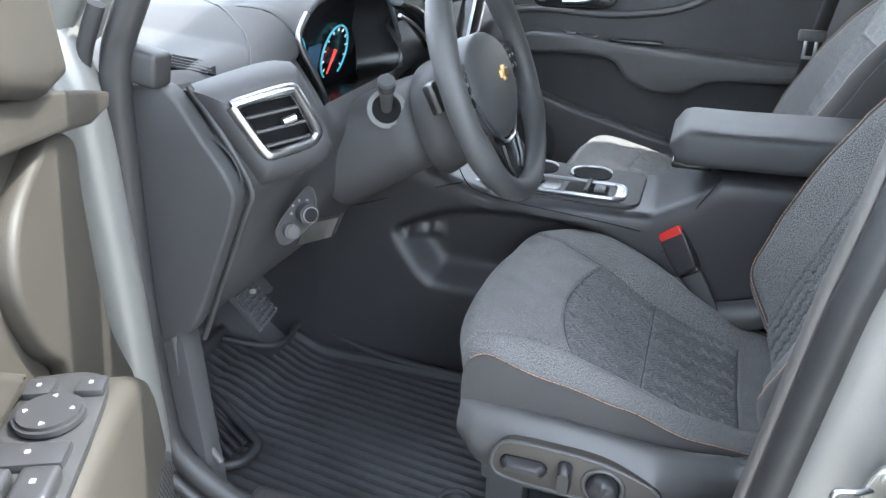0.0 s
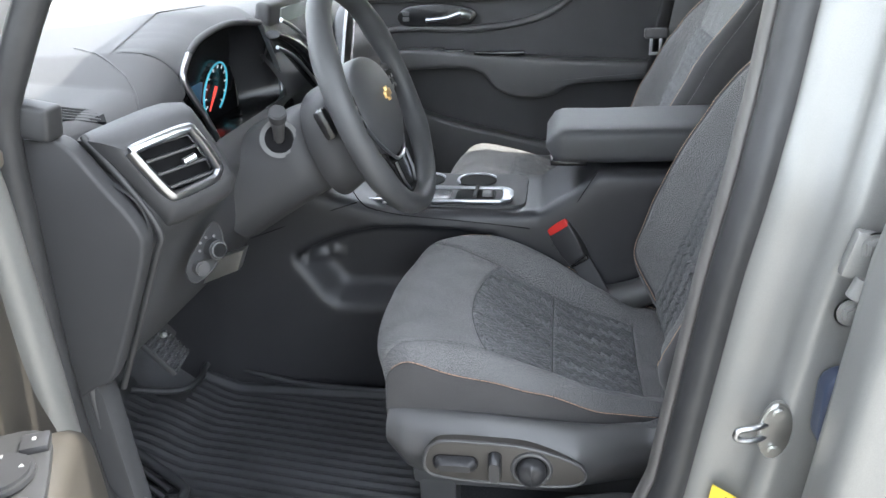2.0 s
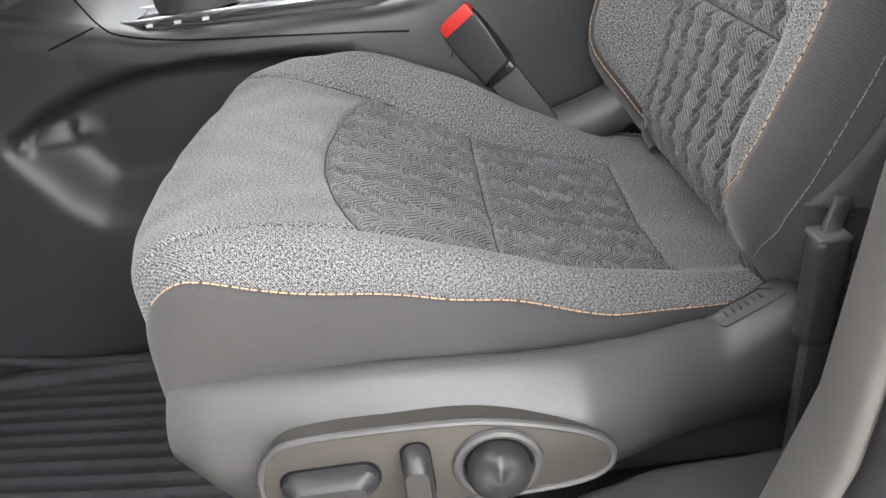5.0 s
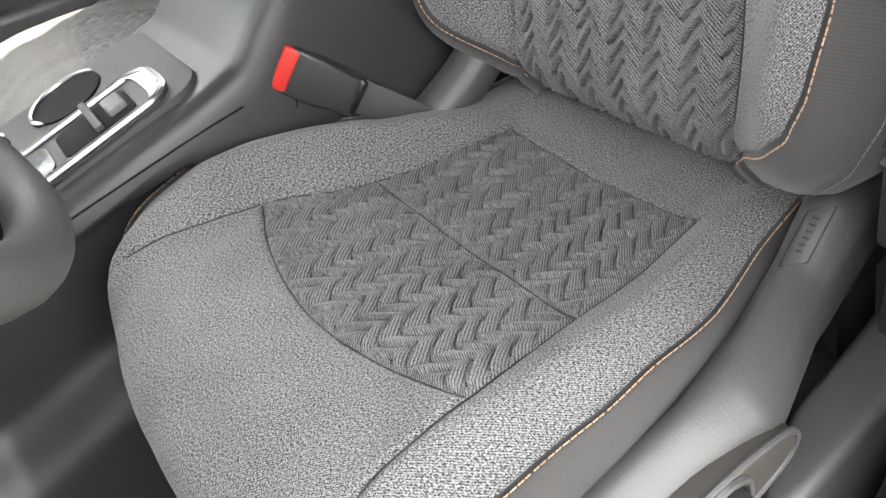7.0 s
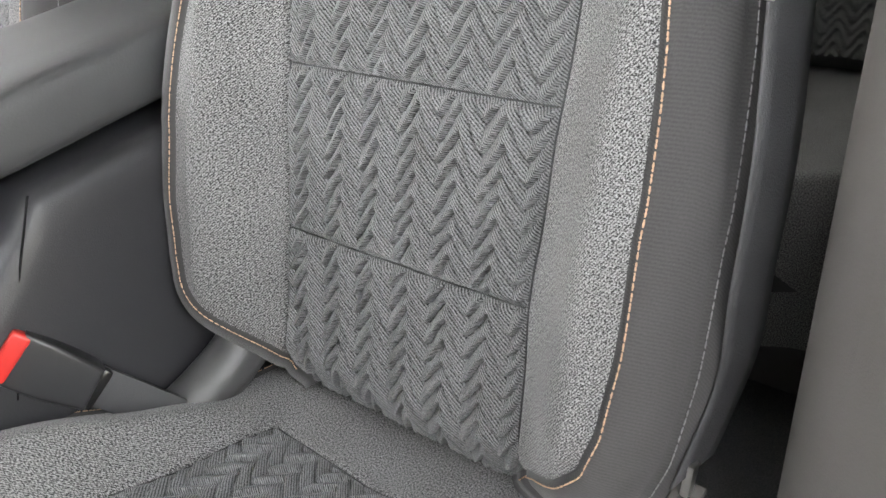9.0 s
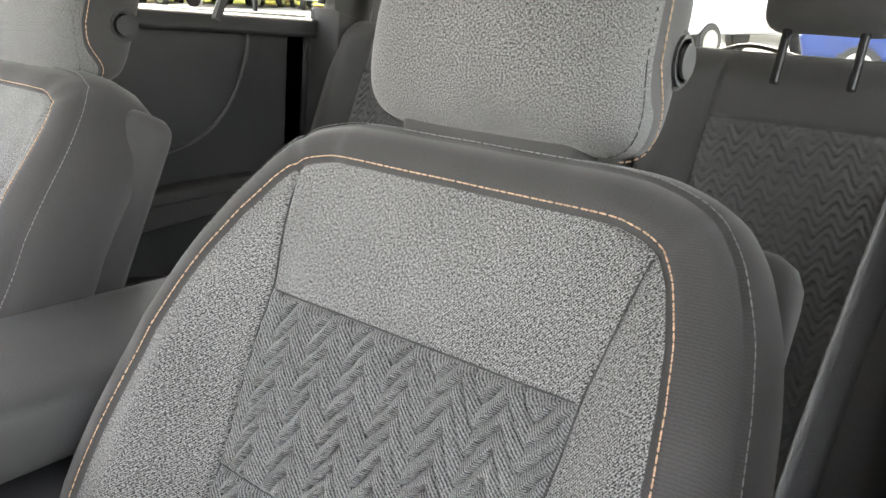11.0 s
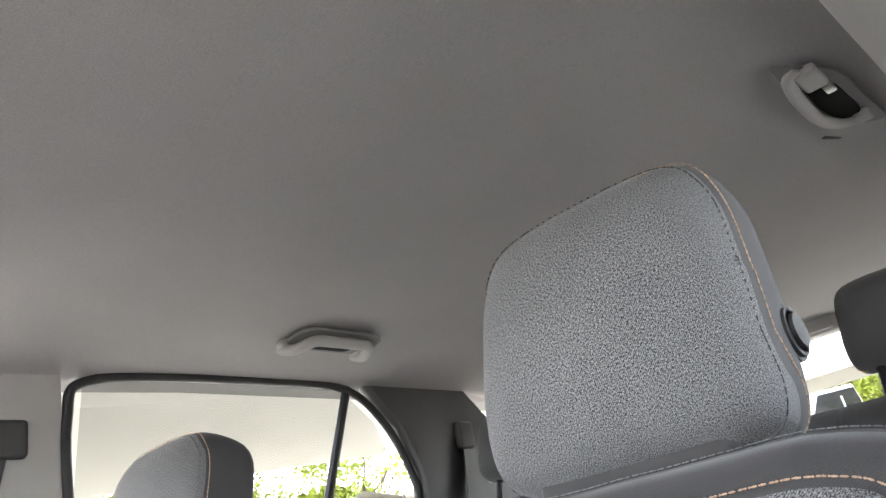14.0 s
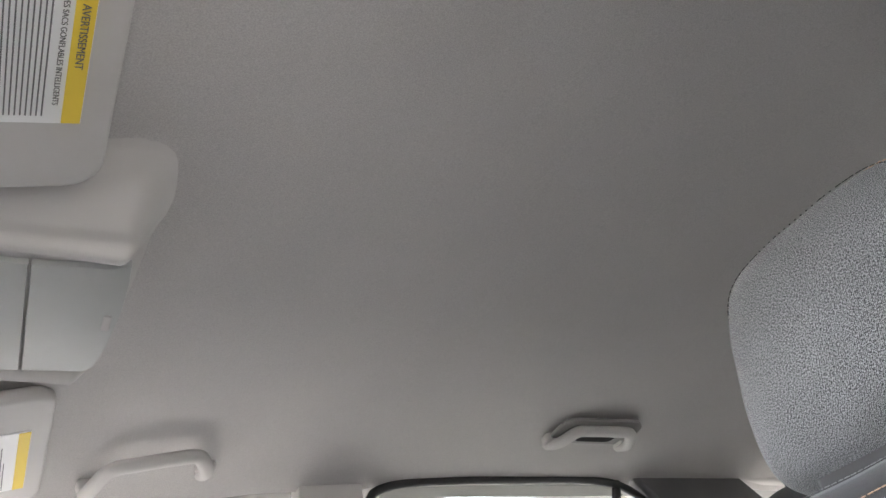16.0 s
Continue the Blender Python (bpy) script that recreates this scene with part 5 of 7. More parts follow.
def make_steering_wheel():
    w = thing("steering_wheel", "black leather steering wheel with gold emblem", "steering wheel", at=(-0.47, -0.362, 1.19))
    tilt = radians(21.5)
    n = Vector((math.cos(tilt), 0, math.sin(tilt)))
    up = Vector((-math.sin(tilt), 0, math.cos(tilt)))
    c = Vector((-0.4624, -0.353, 1.1993))
    side = Vector((0, 1, 0))
    at = lambda r, a, d=0.0: c + (side * math.cos(a) + up * math.sin(a)) * r + n * d
    R = 0.1715
    pts = [at(R, math.tau * k / 96) for k in range(97)]
    bm = bmesh.new()
    rings = []
    for k in range(96):
        a = math.tau * k / 96
        r_out = side * math.cos(a) + up * math.sin(a)
        fat = 0.0165 + 0.0022 * math.exp(-((math.cos(a) ** 2 - 0.75) / 0.15) ** 2)
        rings.append([bm.verts.new(c + r_out * (R + fat * math.cos(b)) + n * fat * 1.08 * math.sin(b)) for b in [math.tau * j / 18 for j in range(18)]])
    for k in range(96):
        for j in range(18):
            bm.faces.new((rings[k][j], rings[k][(j + 1) % 18], rings[(k + 1) % 96][(j + 1) % 18], rings[(k + 1) % 96][j]))
    bmesh.ops.recalc_face_normals(bm, faces=bm.faces)
    part("rim", bm, LEATHER, w, "black leather rim")
    # hub pad: a soft rounded shield
    rows = []
    for u in np.linspace(0, 1, 14):
        ring = []
        for k in range(60):
            a = math.tau * k / 60
            up_a = math.sin(a)
            rad = 1 / math.sqrt((math.cos(a) / 0.102) ** 2 + (up_a / (0.066 if up_a > 0 else 0.092)) ** 2)
            ring.append(tuple(at(rad * math.sin(u * math.pi / 2) ** 0.8, a, 0.026 * math.cos(u * math.pi / 2) - 0.010 - 0.03 * (u > 0.95))))
        rows.append(ring + ring[:1])
    pad = sheet("hub_pad", np.array(rows), LEATHER, w, None, "black hub cover")
    bm = merge(*[rbox((0, 0, 0), (a, b, 0.006), 0.0015) for a, b in ((0.034, 0.0105), (0.012, 0.022))])
    M = Matrix((side, up, n)).transposed().to_4x4()
    bmesh.ops.transform(bm, matrix=Matrix.Translation(at(0.000, math.pi / 2, 0.0165)) @ M, verts=bm.verts)
    part("emblem", bm, GOLD, pad, "small gold emblem")
    # spokes left, right and a split lower one
    def flat_on(outline, lo, hi, bevel=0.004):
        bm = plate(outline, "z", lo, hi, bevel, 3)
        bmesh.ops.transform(bm, matrix=Matrix.Translation(c) @ M, verts=bm.verts)
        return bm
    for k in (-1, 1):
        sp = part("spoke", flat_on([(k * a, b) for a, b in ((0.070, 0.040), (0.110, 0.034), (0.166, 0.030), (0.168, -0.012), (0.125, -0.022), (0.075, -0.070))], -0.022, -0.006, 0.006), PLASTIC_SOFT, w, "black side spoke")
        part("button_panel", flat_on([(k * a, b) for a, b in ((0.100, 0.026), (0.146, 0.020), (0.142, -0.006), (0.104, -0.024))], -0.008, -0.001, 0.003), PLASTIC_GLOSS, sp, "glossy button panel")
        for q in range(4):
            part("mark", disc(c + side * (k * (0.113 + 0.018 * (q % 2))) + up * (0.010 if q > 1 else -0.006) + n * -0.0005, n, 0.0032, 0.001, 0), GREY_THREAD, sp)
        part("spoke_trim", tube([c + side * (k * p.x) + up * p.y + n * p.z for p in bend([(0.112, 0.012, -0.004), (0.100, -0.024, -0.003), (0.072, -0.060, -0.003), (0.030, -0.092, -0.003), (0.0, -0.097, -0.003)], 6)], 0.0028, 6), CHROME, w, "satin chrome accent")
    low_sp = part("lower_spoke", flat_on([(-0.062, -0.070), (0.062, -0.070), (0.040, -0.165), (-0.040, -0.165)], -0.024, -0.008, 0.006), PLASTIC_GLOSS, w, "black lower spoke")
    for k in (-1, 1):
        part("spoke_edge", tube([c + side * (k * 0.040) + up * -0.097 + n * -0.004, c + side * (k * 0.036) + up * -0.130 + n * -0.005, c + side * (k * 0.022) + up * -0.148 + n * -0.006], 0.0022, 6), CHROME, low_sp)
    # column with its shroud and stalks
    def ring_at(back, hw, hu, drop):
        return [tuple(c - n * back + side * hw * math.copysign(abs(math.cos(a)) ** 0.8, math.cos(a)) + up * (hu * math.copysign(abs(math.sin(a)) ** 0.8, math.sin(a)) - drop)) for a in np.linspace(0, math.tau, 49)]
    col = sheet("column_shroud", np.array([ring_at(*q) for q in ((0.030, 0.060, 0.045, 0.02), (0.040, 0.092, 0.066, 0.025), (0.060, 0.108, 0.078, 0.03), (0.092, 0.114, 0.084, 0.035), (0.096, 0.106, 0.078, 0.035))]), PLASTIC_SOFT, w, None, "dark grey column shroud")
    pod = sheet("column_base", np.array([ring_at(*q) for q in ((0.098, 0.084, 0.056, 0.032), (0.100, 0.100, 0.066, 0.032), (0.14, 0.104, 0.070, 0.034), (0.20, 0.108, 0.074, 0.040), (0.27, 0.112, 0.078, 0.050))]), PLASTIC_SOFT, w, None, "dark grey column cover")
    part("paddle", rbox(at(0.118, math.pi - 0.06, -0.050), (0.016, 0.034, 0.044), 0.006, 2, (0, -25, 8)), PLASTIC_GLOSS, col, "black multifunction switch")
    f0, out = Vector((-0.590, -0.452, 1.160)), Vector((0.35, -0.88, 0.25)).normalized()
    part("stalk_bezel", disc(f0 - out * 0.004, out, 0.028, 0.012, 0.003), PLASTIC, pod, "recessed stalk surround")
    part("stalk_well", disc(f0 + out * 0.0015, out, 0.021, 0.004, 0.001), DARK, pod)
    tip = Vector((-0.574, -0.490, 1.204))
    part("stalk", tube([f0, f0 + (tip - f0) * 0.5, tip - (tip - f0) * 0.1], [0.008, 0.009, 0.0105], 14), PLASTIC, pod, "black wiper stalk")
    part("stalk_tip", disc(tip, tip - f0, 0.0125, 0.018), PLASTIC_SOFT, pod, "grey stalk end")
    return w


make_steering_wheel()


# ---- centre console ----
def make_console():
    k = thing("centre_console", "black centre console with chrome shifter trim and armrest", "console", at=(-0.3, 0, 0.6))
    # its driver side carries a long pocket pressed into the wall
    pocket = [(-0.712, 0.832), (-0.690, 0.849), (-0.650, 0.870), (-0.600, 0.887), (-0.540, 0.899), (-0.470, 0.902), (-0.380, 0.896), (-0.30, 0.885), (-0.30, 0.722), (-0.58, 0.718), (-0.628, 0.722), (-0.655, 0.745), (-0.695, 0.802)]
    Q = np.array(pocket)

    def press(x, z):
        """How deep the pocket lies at a place on the side wall."""
        A, B = Q, np.roll(Q, -1, axis=0)
        p = np.array([x, z])
        e = B - A
        t = np.clip(((p - A) * e).sum(1) / (e * e).sum(1), 0, 1)
        dist = np.linalg.norm(A + e * t[:, None] - p, axis=1).min()
        cross = ((A[:, 1] > z) != (B[:, 1] > z)) & (x < e[:, 0] * (z - A[:, 1]) / np.where(e[:, 1] == 0, 1e-9, e[:, 1]) + A[:, 0])
        wide = 0.060 if z < 0.835 else 0.018
        return 0.040 * float(step(0.0, wide, dist)) if cross.sum() % 2 else 0.0
    rows = []
    for x in np.linspace(-1.26, 0.30, 240):
        top = float(np.interp(x, [-0.86, -0.70, -0.60, -0.52, -0.27, -0.22, -0.16, -0.11, 0.30], [1.02, 0.985, 0.955, 0.930, 0.925, 0.928, 0.965, 1.008, 1.012]))
        hw = float(np.interp(x, [-0.86, -0.6, -0.3, 0.30], [0.165, 0.135, 0.122, 0.115]))
        wall = []
        for z in np.linspace(0.50, top - 0.03, 44):
            y = float(np.interp(z, [0.50, 0.62, 0.70, 0.78, 0.845, top - 0.03], [-hw - 0.035, -hw - 0.030, -hw - 0.024, -hw - 0.016, -hw - 0.010, -hw - 0.006]))
            wall.append((x, y + press(x, z), z))
        sec = [(-hw - 0.006, top - 0.03), (-hw - 0.002, top - 0.012), (-hw + 0.008, top - 0.003), (-hw + 0.03, top), (0, top), (hw - 0.03, top), (hw - 0.008, top - 0.004), (hw + 0.006, top - 0.03), (hw + 0.02, 0.75), (hw + 0.03, 0.50)]
        rows.append(wall + [(x, p.x, p.y) for p in bend([(a, b, 0) for a, b in sec], 4)[1:]])
    sheet("console_body", np.array(rows), CONSOLE, k, None, "black grained console body", flip=True)
    side_y = lambda x: -float(np.interp(x, [-0.86, -0.6, -0.3, 0.30], [0.165, 0.135, 0.122, 0.115])) - 0.0085
    for run in ([(-0.90, 0.838), (-0.757, 0.887), (-0.661, 0.919), (-0.568, 0.948)], [(-0.585, 0.995), (-0.572, 0.968), (-0.562, 0.951), (-0.543, 0.936), (-0.481, 0.922), (-0.385, 0.912), (-0.289, 0.902), (-0.235, 0.897)], [(-0.192, 0.862), (-0.160, 0.928), (-0.113, 1.010)]):
        part("console_seam", tube(bend([(x, side_y(x) + (0.004 if z > 0.9 else 0.0), z) for x, z in run], 6), 0.0011, 6), DARK, k, "dark panel joint")
    part("cup_tray", plate(rounded(-0.61, -0.100, -0.245, 0.100, 0.03), "z", 0.915, 0.932, 0.004), PLASTIC_SOFT, k, "grey green console top")
    ring = lambda x0, y0, x1, y1, r, z: [(a, b, z) for a, b in rounded(x0, y0, x1, y1, r)]
    def hoop(pts, rr, nm, mat, parent, label=""):
        return part(nm, tube(pts + pts[:2], rr, 8, caps=False), mat, parent, label)
    trim = part("shifter_trim", plate(rounded(-0.60, -0.094, -0.272, -0.004, 0.026), "z", 0.931, 0.936, 0.002), PLASTIC_SOFT, k, "grey shifter surround")
    hoop([(a, b, 0.9375) for a, b in rounded(-0.598, -0.092, -0.276, -0.012, 0.024, 7)], 0.0042, "shifter_hoop", CHROME, trim, "bright chrome hoop")
    part("hoop_end", plate(smooth_outline([(-0.300, -0.092), (-0.282, -0.088), (-0.272, -0.074), (-0.272, -0.030), (-0.284, -0.014), (-0.302, -0.012), (-0.293, -0.026), (-0.292, -0.076)], 4), "z", 0.934, 0.9395, 0.0015), CHROME, trim, "chrome end of the hoop")
    part("shifter_plate", plate(rounded(-0.590, -0.084, -0.395, -0.020, 0.016), "z", 0.934, 0.938, 0.002), PLASTIC_GLOSS, trim)
    # flat plate on the trim, the slot's shade put into its colour
    part("tray_well", plate(rounded(-0.385, -0.080, -0.306, -0.024, 0.010), "z", 0.9345, 0.9375, 0.001), DARK, trim, "flat dark plate as storage slot shade")
    part("tray_plug", rbox((-0.322, -0.052, 0.940), (0.020, 0.030, 0.010), 0.004, 3), GREY_THREAD, trim, "pale grey plug")
    for cx in (-0.352, -0.462):
        # flat disc on the tray, coloured as the shade inside a cup holder
        part("cup_holder_well", disc((cx, 0.050, 0.9325), (0, 0, 1), 0.040, 0.003, 0.0), DARK, k, "flat dark disc as cup holder shade")
        part("cup_holder_ring", tube([(cx + 0.041 * math.cos(a), 0.050 + 0.041 * math.sin(a), 0.9345) for a in np.linspace(radians(20), radians(215), 24)], [0.0008] + [0.0030] * 22 + [0.0008], 8), CHROME, k, "chrome cup holder edge")
    for j in range(4):
        part("gear_mark", rbox((-0.555 + 0.032 * j, -0.097, 0.934), (0.007, 0.005, 0.003), 0.0), WHITE if j else glow("amber gear light", (1.0, 0.25, 0.05), 1.2), trim, "lit gear mark" if j == 0 else "")
    boot = []
    for u in np.linspace(0, 1, 12):
        hx, hy = 0.034 * (1 - u) ** 0.7 + 0.012, 0.022 * (1 - u) ** 0.8 + 0.010
        boot.append([(-0.475 - 0.035 * u + hx * math.cos(a) * (1 + 0.08 * math.sin(9 * u + 2 * a)), -0.048 + hy * math.sin(a), 0.940 + 0.088 * u) for a in np.linspace(0, math.tau, 25)])
    part("slot_divider", rbox((-0.345, -0.050, 0.943), (0.008, 0.070, 0.006), 0.002), PLASTIC_SOFT, trim)
    sh = part("shifter_stem", tube([(-0.512, -0.048, 1.02), (-0.520, -0.048, 1.05)], 0.011), CHROME, k, "chrome shifter stem")
    sheet("shifter_boot", np.array(boot), LEATHER, sh, None, "black leather gaiter", flip=True)
    knob = []
    for u in np.linspace(0.02, math.pi - 0.02, 16):
        knob.append([(-0.524 + 0.036 * math.sin(u) * math.cos(a) - 0.008 * math.cos(u), -0.048 + 0.027 * math.sin(u) * math.sin(a), 1.085 - 0.040 * math.cos(u)) for a in np.linspace(0, math.tau, 25)])
    sheet("shifter_knob", np.array(knob), LEATHER, sh, None, "black leather shifter knob", flip=True)
    rows = []
    for x in np.linspace(-0.208, 0.30, 34):
        t = min(1, (x + 0.208) / 0.035)
        f = math.sqrt(max(0.02, 1 - (1 - t) ** 2))
        zc, hz = 1.048 + 0.03 * max(0, x + 0.1), 0.035 * f
        hw = 0.100 * (0.80 + 0.20 * f)
        rows.append([(x, hw * math.copysign(abs(math.cos(a)) ** 0.28, math.cos(a)), zc + hz * math.copysign(abs(math.sin(a)) ** 0.45, math.sin(a))) for a in np.linspace(0, math.tau, 49)])
    arm = sheet("armrest", np.array(rows), LEATHER, k, None, "padded black armrest lid")
    part("armrest_front", plate([(y, z) for y, z in [(0.080 * math.copysign(abs(math.cos(a)) ** 0.28, math.cos(a)), 1.048 + 0.005 * math.copysign(abs(math.sin(a)) ** 0.45, math.sin(a))) for a in np.linspace(0, math.tau, 33)[:-1]]], "x", -0.2075, -0.200, 0.001), LEATHER, arm)
    part("latch", rbox((-0.165, -0.02, 1.012), (0.07, 0.12, 0.012), 0.005), PLASTIC_GLOSS, arm, "dark latch recess")
    return k


make_console()


# ---- floor mat and pedals ----
def make_mat():
    m = thing("floor_mat", "black ribbed rubber floor mat in the driver's footwell", "floor mat", at=(-0.7, -0.4, FLOOR))
    xs, ys = np.linspace(-1.02, -0.34, 240)[:, None], np.linspace(-0.655, -0.200, 150)[None, :]
    base = 0.552 + 0.040 * step(-0.82, -0.95, xs) + 0.5 * np.clip(-0.955 - xs, 0, 1) + 0 * ys
    k = (ys + 0.030 * np.sin((xs + 0.65) * 4.5) + 0.25 * np.clip(-0.80 - xs, 0, 1) * 0) / 0.0215
    rib = 0.0045 * step(0.55, 0.75, np.abs((k % 1.0) * 2 - 1))
    edge = np.minimum(np.minimum(ys + 0.655, -0.200 - ys), np.minimum(xs + 1.02, -0.34 - xs)) + 0 * xs
    z = base + rib * step(0.02, 0.03, edge) + 0.012 * step(0.018, 0.010, edge)
    X, Y = xs + 0 * ys, ys + 0 * xs
    notch = (X < -0.905) & (Y > -0.30)
    cell = (notch[:-1, :-1] | notch[1:, 1:])
    sheet("mat_body", np.stack([X, Y, z], -1), RUBBER, m, ~cell, flip=True)
    rail("raised_rim", [(-1.00, -0.33, 0.622), (-0.945, -0.305, 0.604), (-0.910, -0.285, 0.600), (-0.898, -0.245, 0.599), (-0.906, -0.200, 0.600), (-0.885, -0.176, 0.597), (-0.82, -0.188, 0.585), (-0.70, -0.198, 0.566), (-0.55, -0.205, 0.563), (-0.36, -0.205, 0.562)], 0.0065, RUBBER, m)
    rail("foot_rest_rim", [(-0.995, -0.440, 0.604), (-0.90, -0.484, 0.588), (-0.822, -0.522, 0.574), (-0.798, -0.542, 0.570), (-0.800, -0.582, 0.570), (-0.820, -0.606, 0.572), (-0.86, -0.620, 0.578)], 0.0085, RUBBER, m, label="raised rim round the foot rest")
    for q in range(4):
        rail("foot_rest_rib", [(-0.985 + 0.018 * q, -0.470 - 0.030 * q, 0.600 - 0.002 * q), (-0.90 + 0.010 * q, -0.508 - 0.026 * q, 0.588 - 0.001 * q), (-0.822, -0.545 - 0.018 * q, 0.572)], 0.0050, RUBBER, m)
    ring = [(-0.44 + 0.028 * math.cos(math.tau * j / 30), -0.545 + 0.028 * math.sin(math.tau * j / 30), 0.560) for j in range(32)]
    part("retainer_ring", tube(ring, 0.005, 8, caps=False), RUBBER, m)


make_mat()
pedal = thing("brake_pedal", "ribbed black rubber brake pedal under the dashboard", "pedal", at=(-0.78, -0.54, 0.86))
q = Euler((0, radians(-38), radians(8)))
bm = rbox((0, 0, 0), (0.012, 0.070, 0.080), 0.006, 2)
bmesh.ops.transform(bm, matrix=Matrix.Translation((-0.800, -0.515, 0.835)) @ q.to_matrix().to_4x4(), verts=bm.verts)
pad = part("pad", bm, RUBBER, pedal, "dimpled rubber pad")
nub = rbox((0, 0, 0), (0.006, 0.009, 0.006), 0.002, 1)
nubs = []
for a in range(6):
    for b in range(8):
        o = rbox((0.007, -0.0275 + 0.011 * a, -0.033 + 0.0095 * b), (0.006, 0.007, 0.005), 0.0015, 1)
        nubs.append(o)
nub.free()
bm = merge(*nubs)
bmesh.ops.transform(bm, matrix=Matrix.Translation((-0.800, -0.515, 0.835)) @ q.to_matrix().to_4x4(), verts=bm.verts)
tagged(part("pad_studs", bm, RUBBER, pad), kind="stuff")
part("arm", tube([(-0.815, -0.50, 0.86), (-0.88, -0.47, 1.0)], 0.010), STEEL, pedal)
part("bolt_end", disc((-0.775, -0.548, 0.878), (1, -0.3, 0.4), 0.004, 0.01), PRINT, pedal)
gas = thing("accelerator_pedal", "flat black accelerator pedal hanging in the footwell", "pedal", at=(-0.87, -0.4, 0.8))
part("pad", rbox((-0.885, -0.405, 0.80), (0.012, 0.045, 0.13), 0.006, 2, (0, -35, 0)), PLASTIC, gas)
part("arm", tube([(-0.91, -0.40, 0.84), (-0.95, -0.39, 0.98)], 0.009), PLASTIC, gas)
cap = thing("carpet_plug", "round black plug in the footwell carpet", "plug", at=(-1.0, -0.25, 0.7))
part("plug", disc((-0.985, -0.20, 0.690), (0.7, -0.1, 0.7), 0.030, 0.006), PLASTIC, cap)


# ---- open driver door ----
HINGE, ALONG, INWARD = Vector((-0.87, -0.82, 0)), Vector((0.45, -0.893, 0)), Vector((0.893, 0.45, 0))


def door_place(bm):
    """From the door's own axes (along, inward, up) to the place where it stands open."""
    M = Matrix((ALONG, INWARD, Vector((0, 0, 1)))).transposed().to_4x4()
    bmesh.ops.transform(bm, matrix=Matrix.Translation(HINGE) @ M, verts=bm.verts)
    return bm


def make_driver_door():
    d = thing("hinged_door", "open silver driver door with dark grey trim and window switches", "car door", at=(-0.6, -1.1, 0.6))
    part("outer_skin", door_place(plate([(-0.03, 0.42), (1.02, 0.42), (1.02, 1.34), (-0.03, 1.22)], "y", -0.045, 0.03, 0.02, 3)), PAINT, d, "silver painted skin")
    front = [(-0.054, 0.50), (0.95, 0.50), (0.98, 1.30), (0.60, 1.315), (0.37, 1.312), (0.20, 1.285), (0.10, 1.262), (0.110, 1.238), (0.126, 1.223), (0.137, 1.176), (0.137, 1.084), (0.121, 1.008), (0.078, 0.929), (0.040, 0.831), (-0.030, 0.713), (-0.054, 0.635)]
    panel = part("trim_panel", door_place(plate(front, "y", 0.028, 0.082, 0.012, 3)), DOOR_TRIM, d, "dark grey door trim")
    ledge = [(p[0], p[1]) for p in [(0.045, 1.246), (0.10, 1.260), (0.20, 1.283), (0.37, 1.310), (0.60, 1.313), (0.98, 1.30), (0.98, 1.265), (0.60, 1.275), (0.37, 1.272), (0.22, 1.25), (0.12, 1.232), (0.055, 1.232)]]
    part("window_ledge", door_place(plate(ledge, "y", 0.078, 0.112, 0.005, 3)), DOOR_TRIM, panel, "soft dark grey ledge")
    low = [(0.086, 0.935), (0.128, 1.010), (0.143, 1.084), (0.143, 1.170), (0.140, 1.222), (0.190, 1.243), (0.232, 1.236), (0.293, 1.210), (0.319, 1.175), (0.319, 1.135), (0.295, 1.085), (0.262, 1.048), (0.262, 1.00), (0.24, 0.96), (0.21, 0.88), (0.22, 0.78), (0.20, 0.55), (-0.045, 0.55), (-0.045, 0.64), (-0.020, 0.713), (0.048, 0.831)]
    part("front_panel", door_place(plate(smooth_outline(low), "y", 0.078, 0.100, 0.008, 3)), DOOR_TRIM, panel, "dark grey raised panel")
    arm = [(0.225, 0.93), (0.240, 1.01), (0.275, 1.046), (0.33, 1.062), (0.45, 1.068), (0.80, 1.075), (0.86, 1.05), (0.84, 0.96), (0.60, 0.93), (0.35, 0.90)]
    rest = part("armrest", door_place(plate(smooth_outline(arm), "y", 0.078, 0.165, 0.020, 4)), DOOR_TRIM, d, "padded dark grey armrest")
    part("pull_recess", door_place(plate(smooth_outline([(0.33, 1.09), (0.40, 1.135), (0.50, 1.165), (0.62, 1.18), (0.80, 1.185), (0.86, 1.10), (0.60, 1.075)]), "y", 0.078, 0.098, 0.008, 3)), DOOR_TRIM, panel, "padded dark grey insert")
    part("lower_pocket", door_place(plate(smooth_outline([(0.225, 0.60), (0.225, 0.84), (0.30, 0.875), (0.86, 0.90), (0.90, 0.60)]), "y", 0.078, 0.120, 0.012, 3)), DOOR_TRIM, d, "dark grey map pocket")
    bez = part("switch_bezel", door_place(plate(smooth_outline([(0.31, 0.092), (0.36, 0.088), (0.56, 0.092), (0.56, 0.150), (0.36, 0.155), (0.31, 0.140)]), "z", 1.066, 1.0745, 0.003)), SEAL, d, "black switch panel")
    part("mirror_switch", door_place(disc((0.372, 0.122, 1.079), (0, 0, 1), 0.0255, 0.010, 0.003)), SWITCH, bez, "round mirror switch")
    for a in (0, 90, 180, 270):
        u = Vector((math.cos(radians(a)), math.sin(radians(a)), 0)) * 0.017
        bm = bmesh.new()
        bmesh.ops.create_cone(bm, cap_ends=True, segments=3, radius1=0.0024, radius2=0.0024, depth=0.001)
        bmesh.ops.rotate(bm, cent=(0, 0, 0), matrix=Matrix.Rotation(radians(a), 3, "Z"), verts=bm.verts)
        bmesh.ops.translate(bm, vec=(0.372 + u.x, 0.122 + u.y, 1.0846), verts=bm.verts)
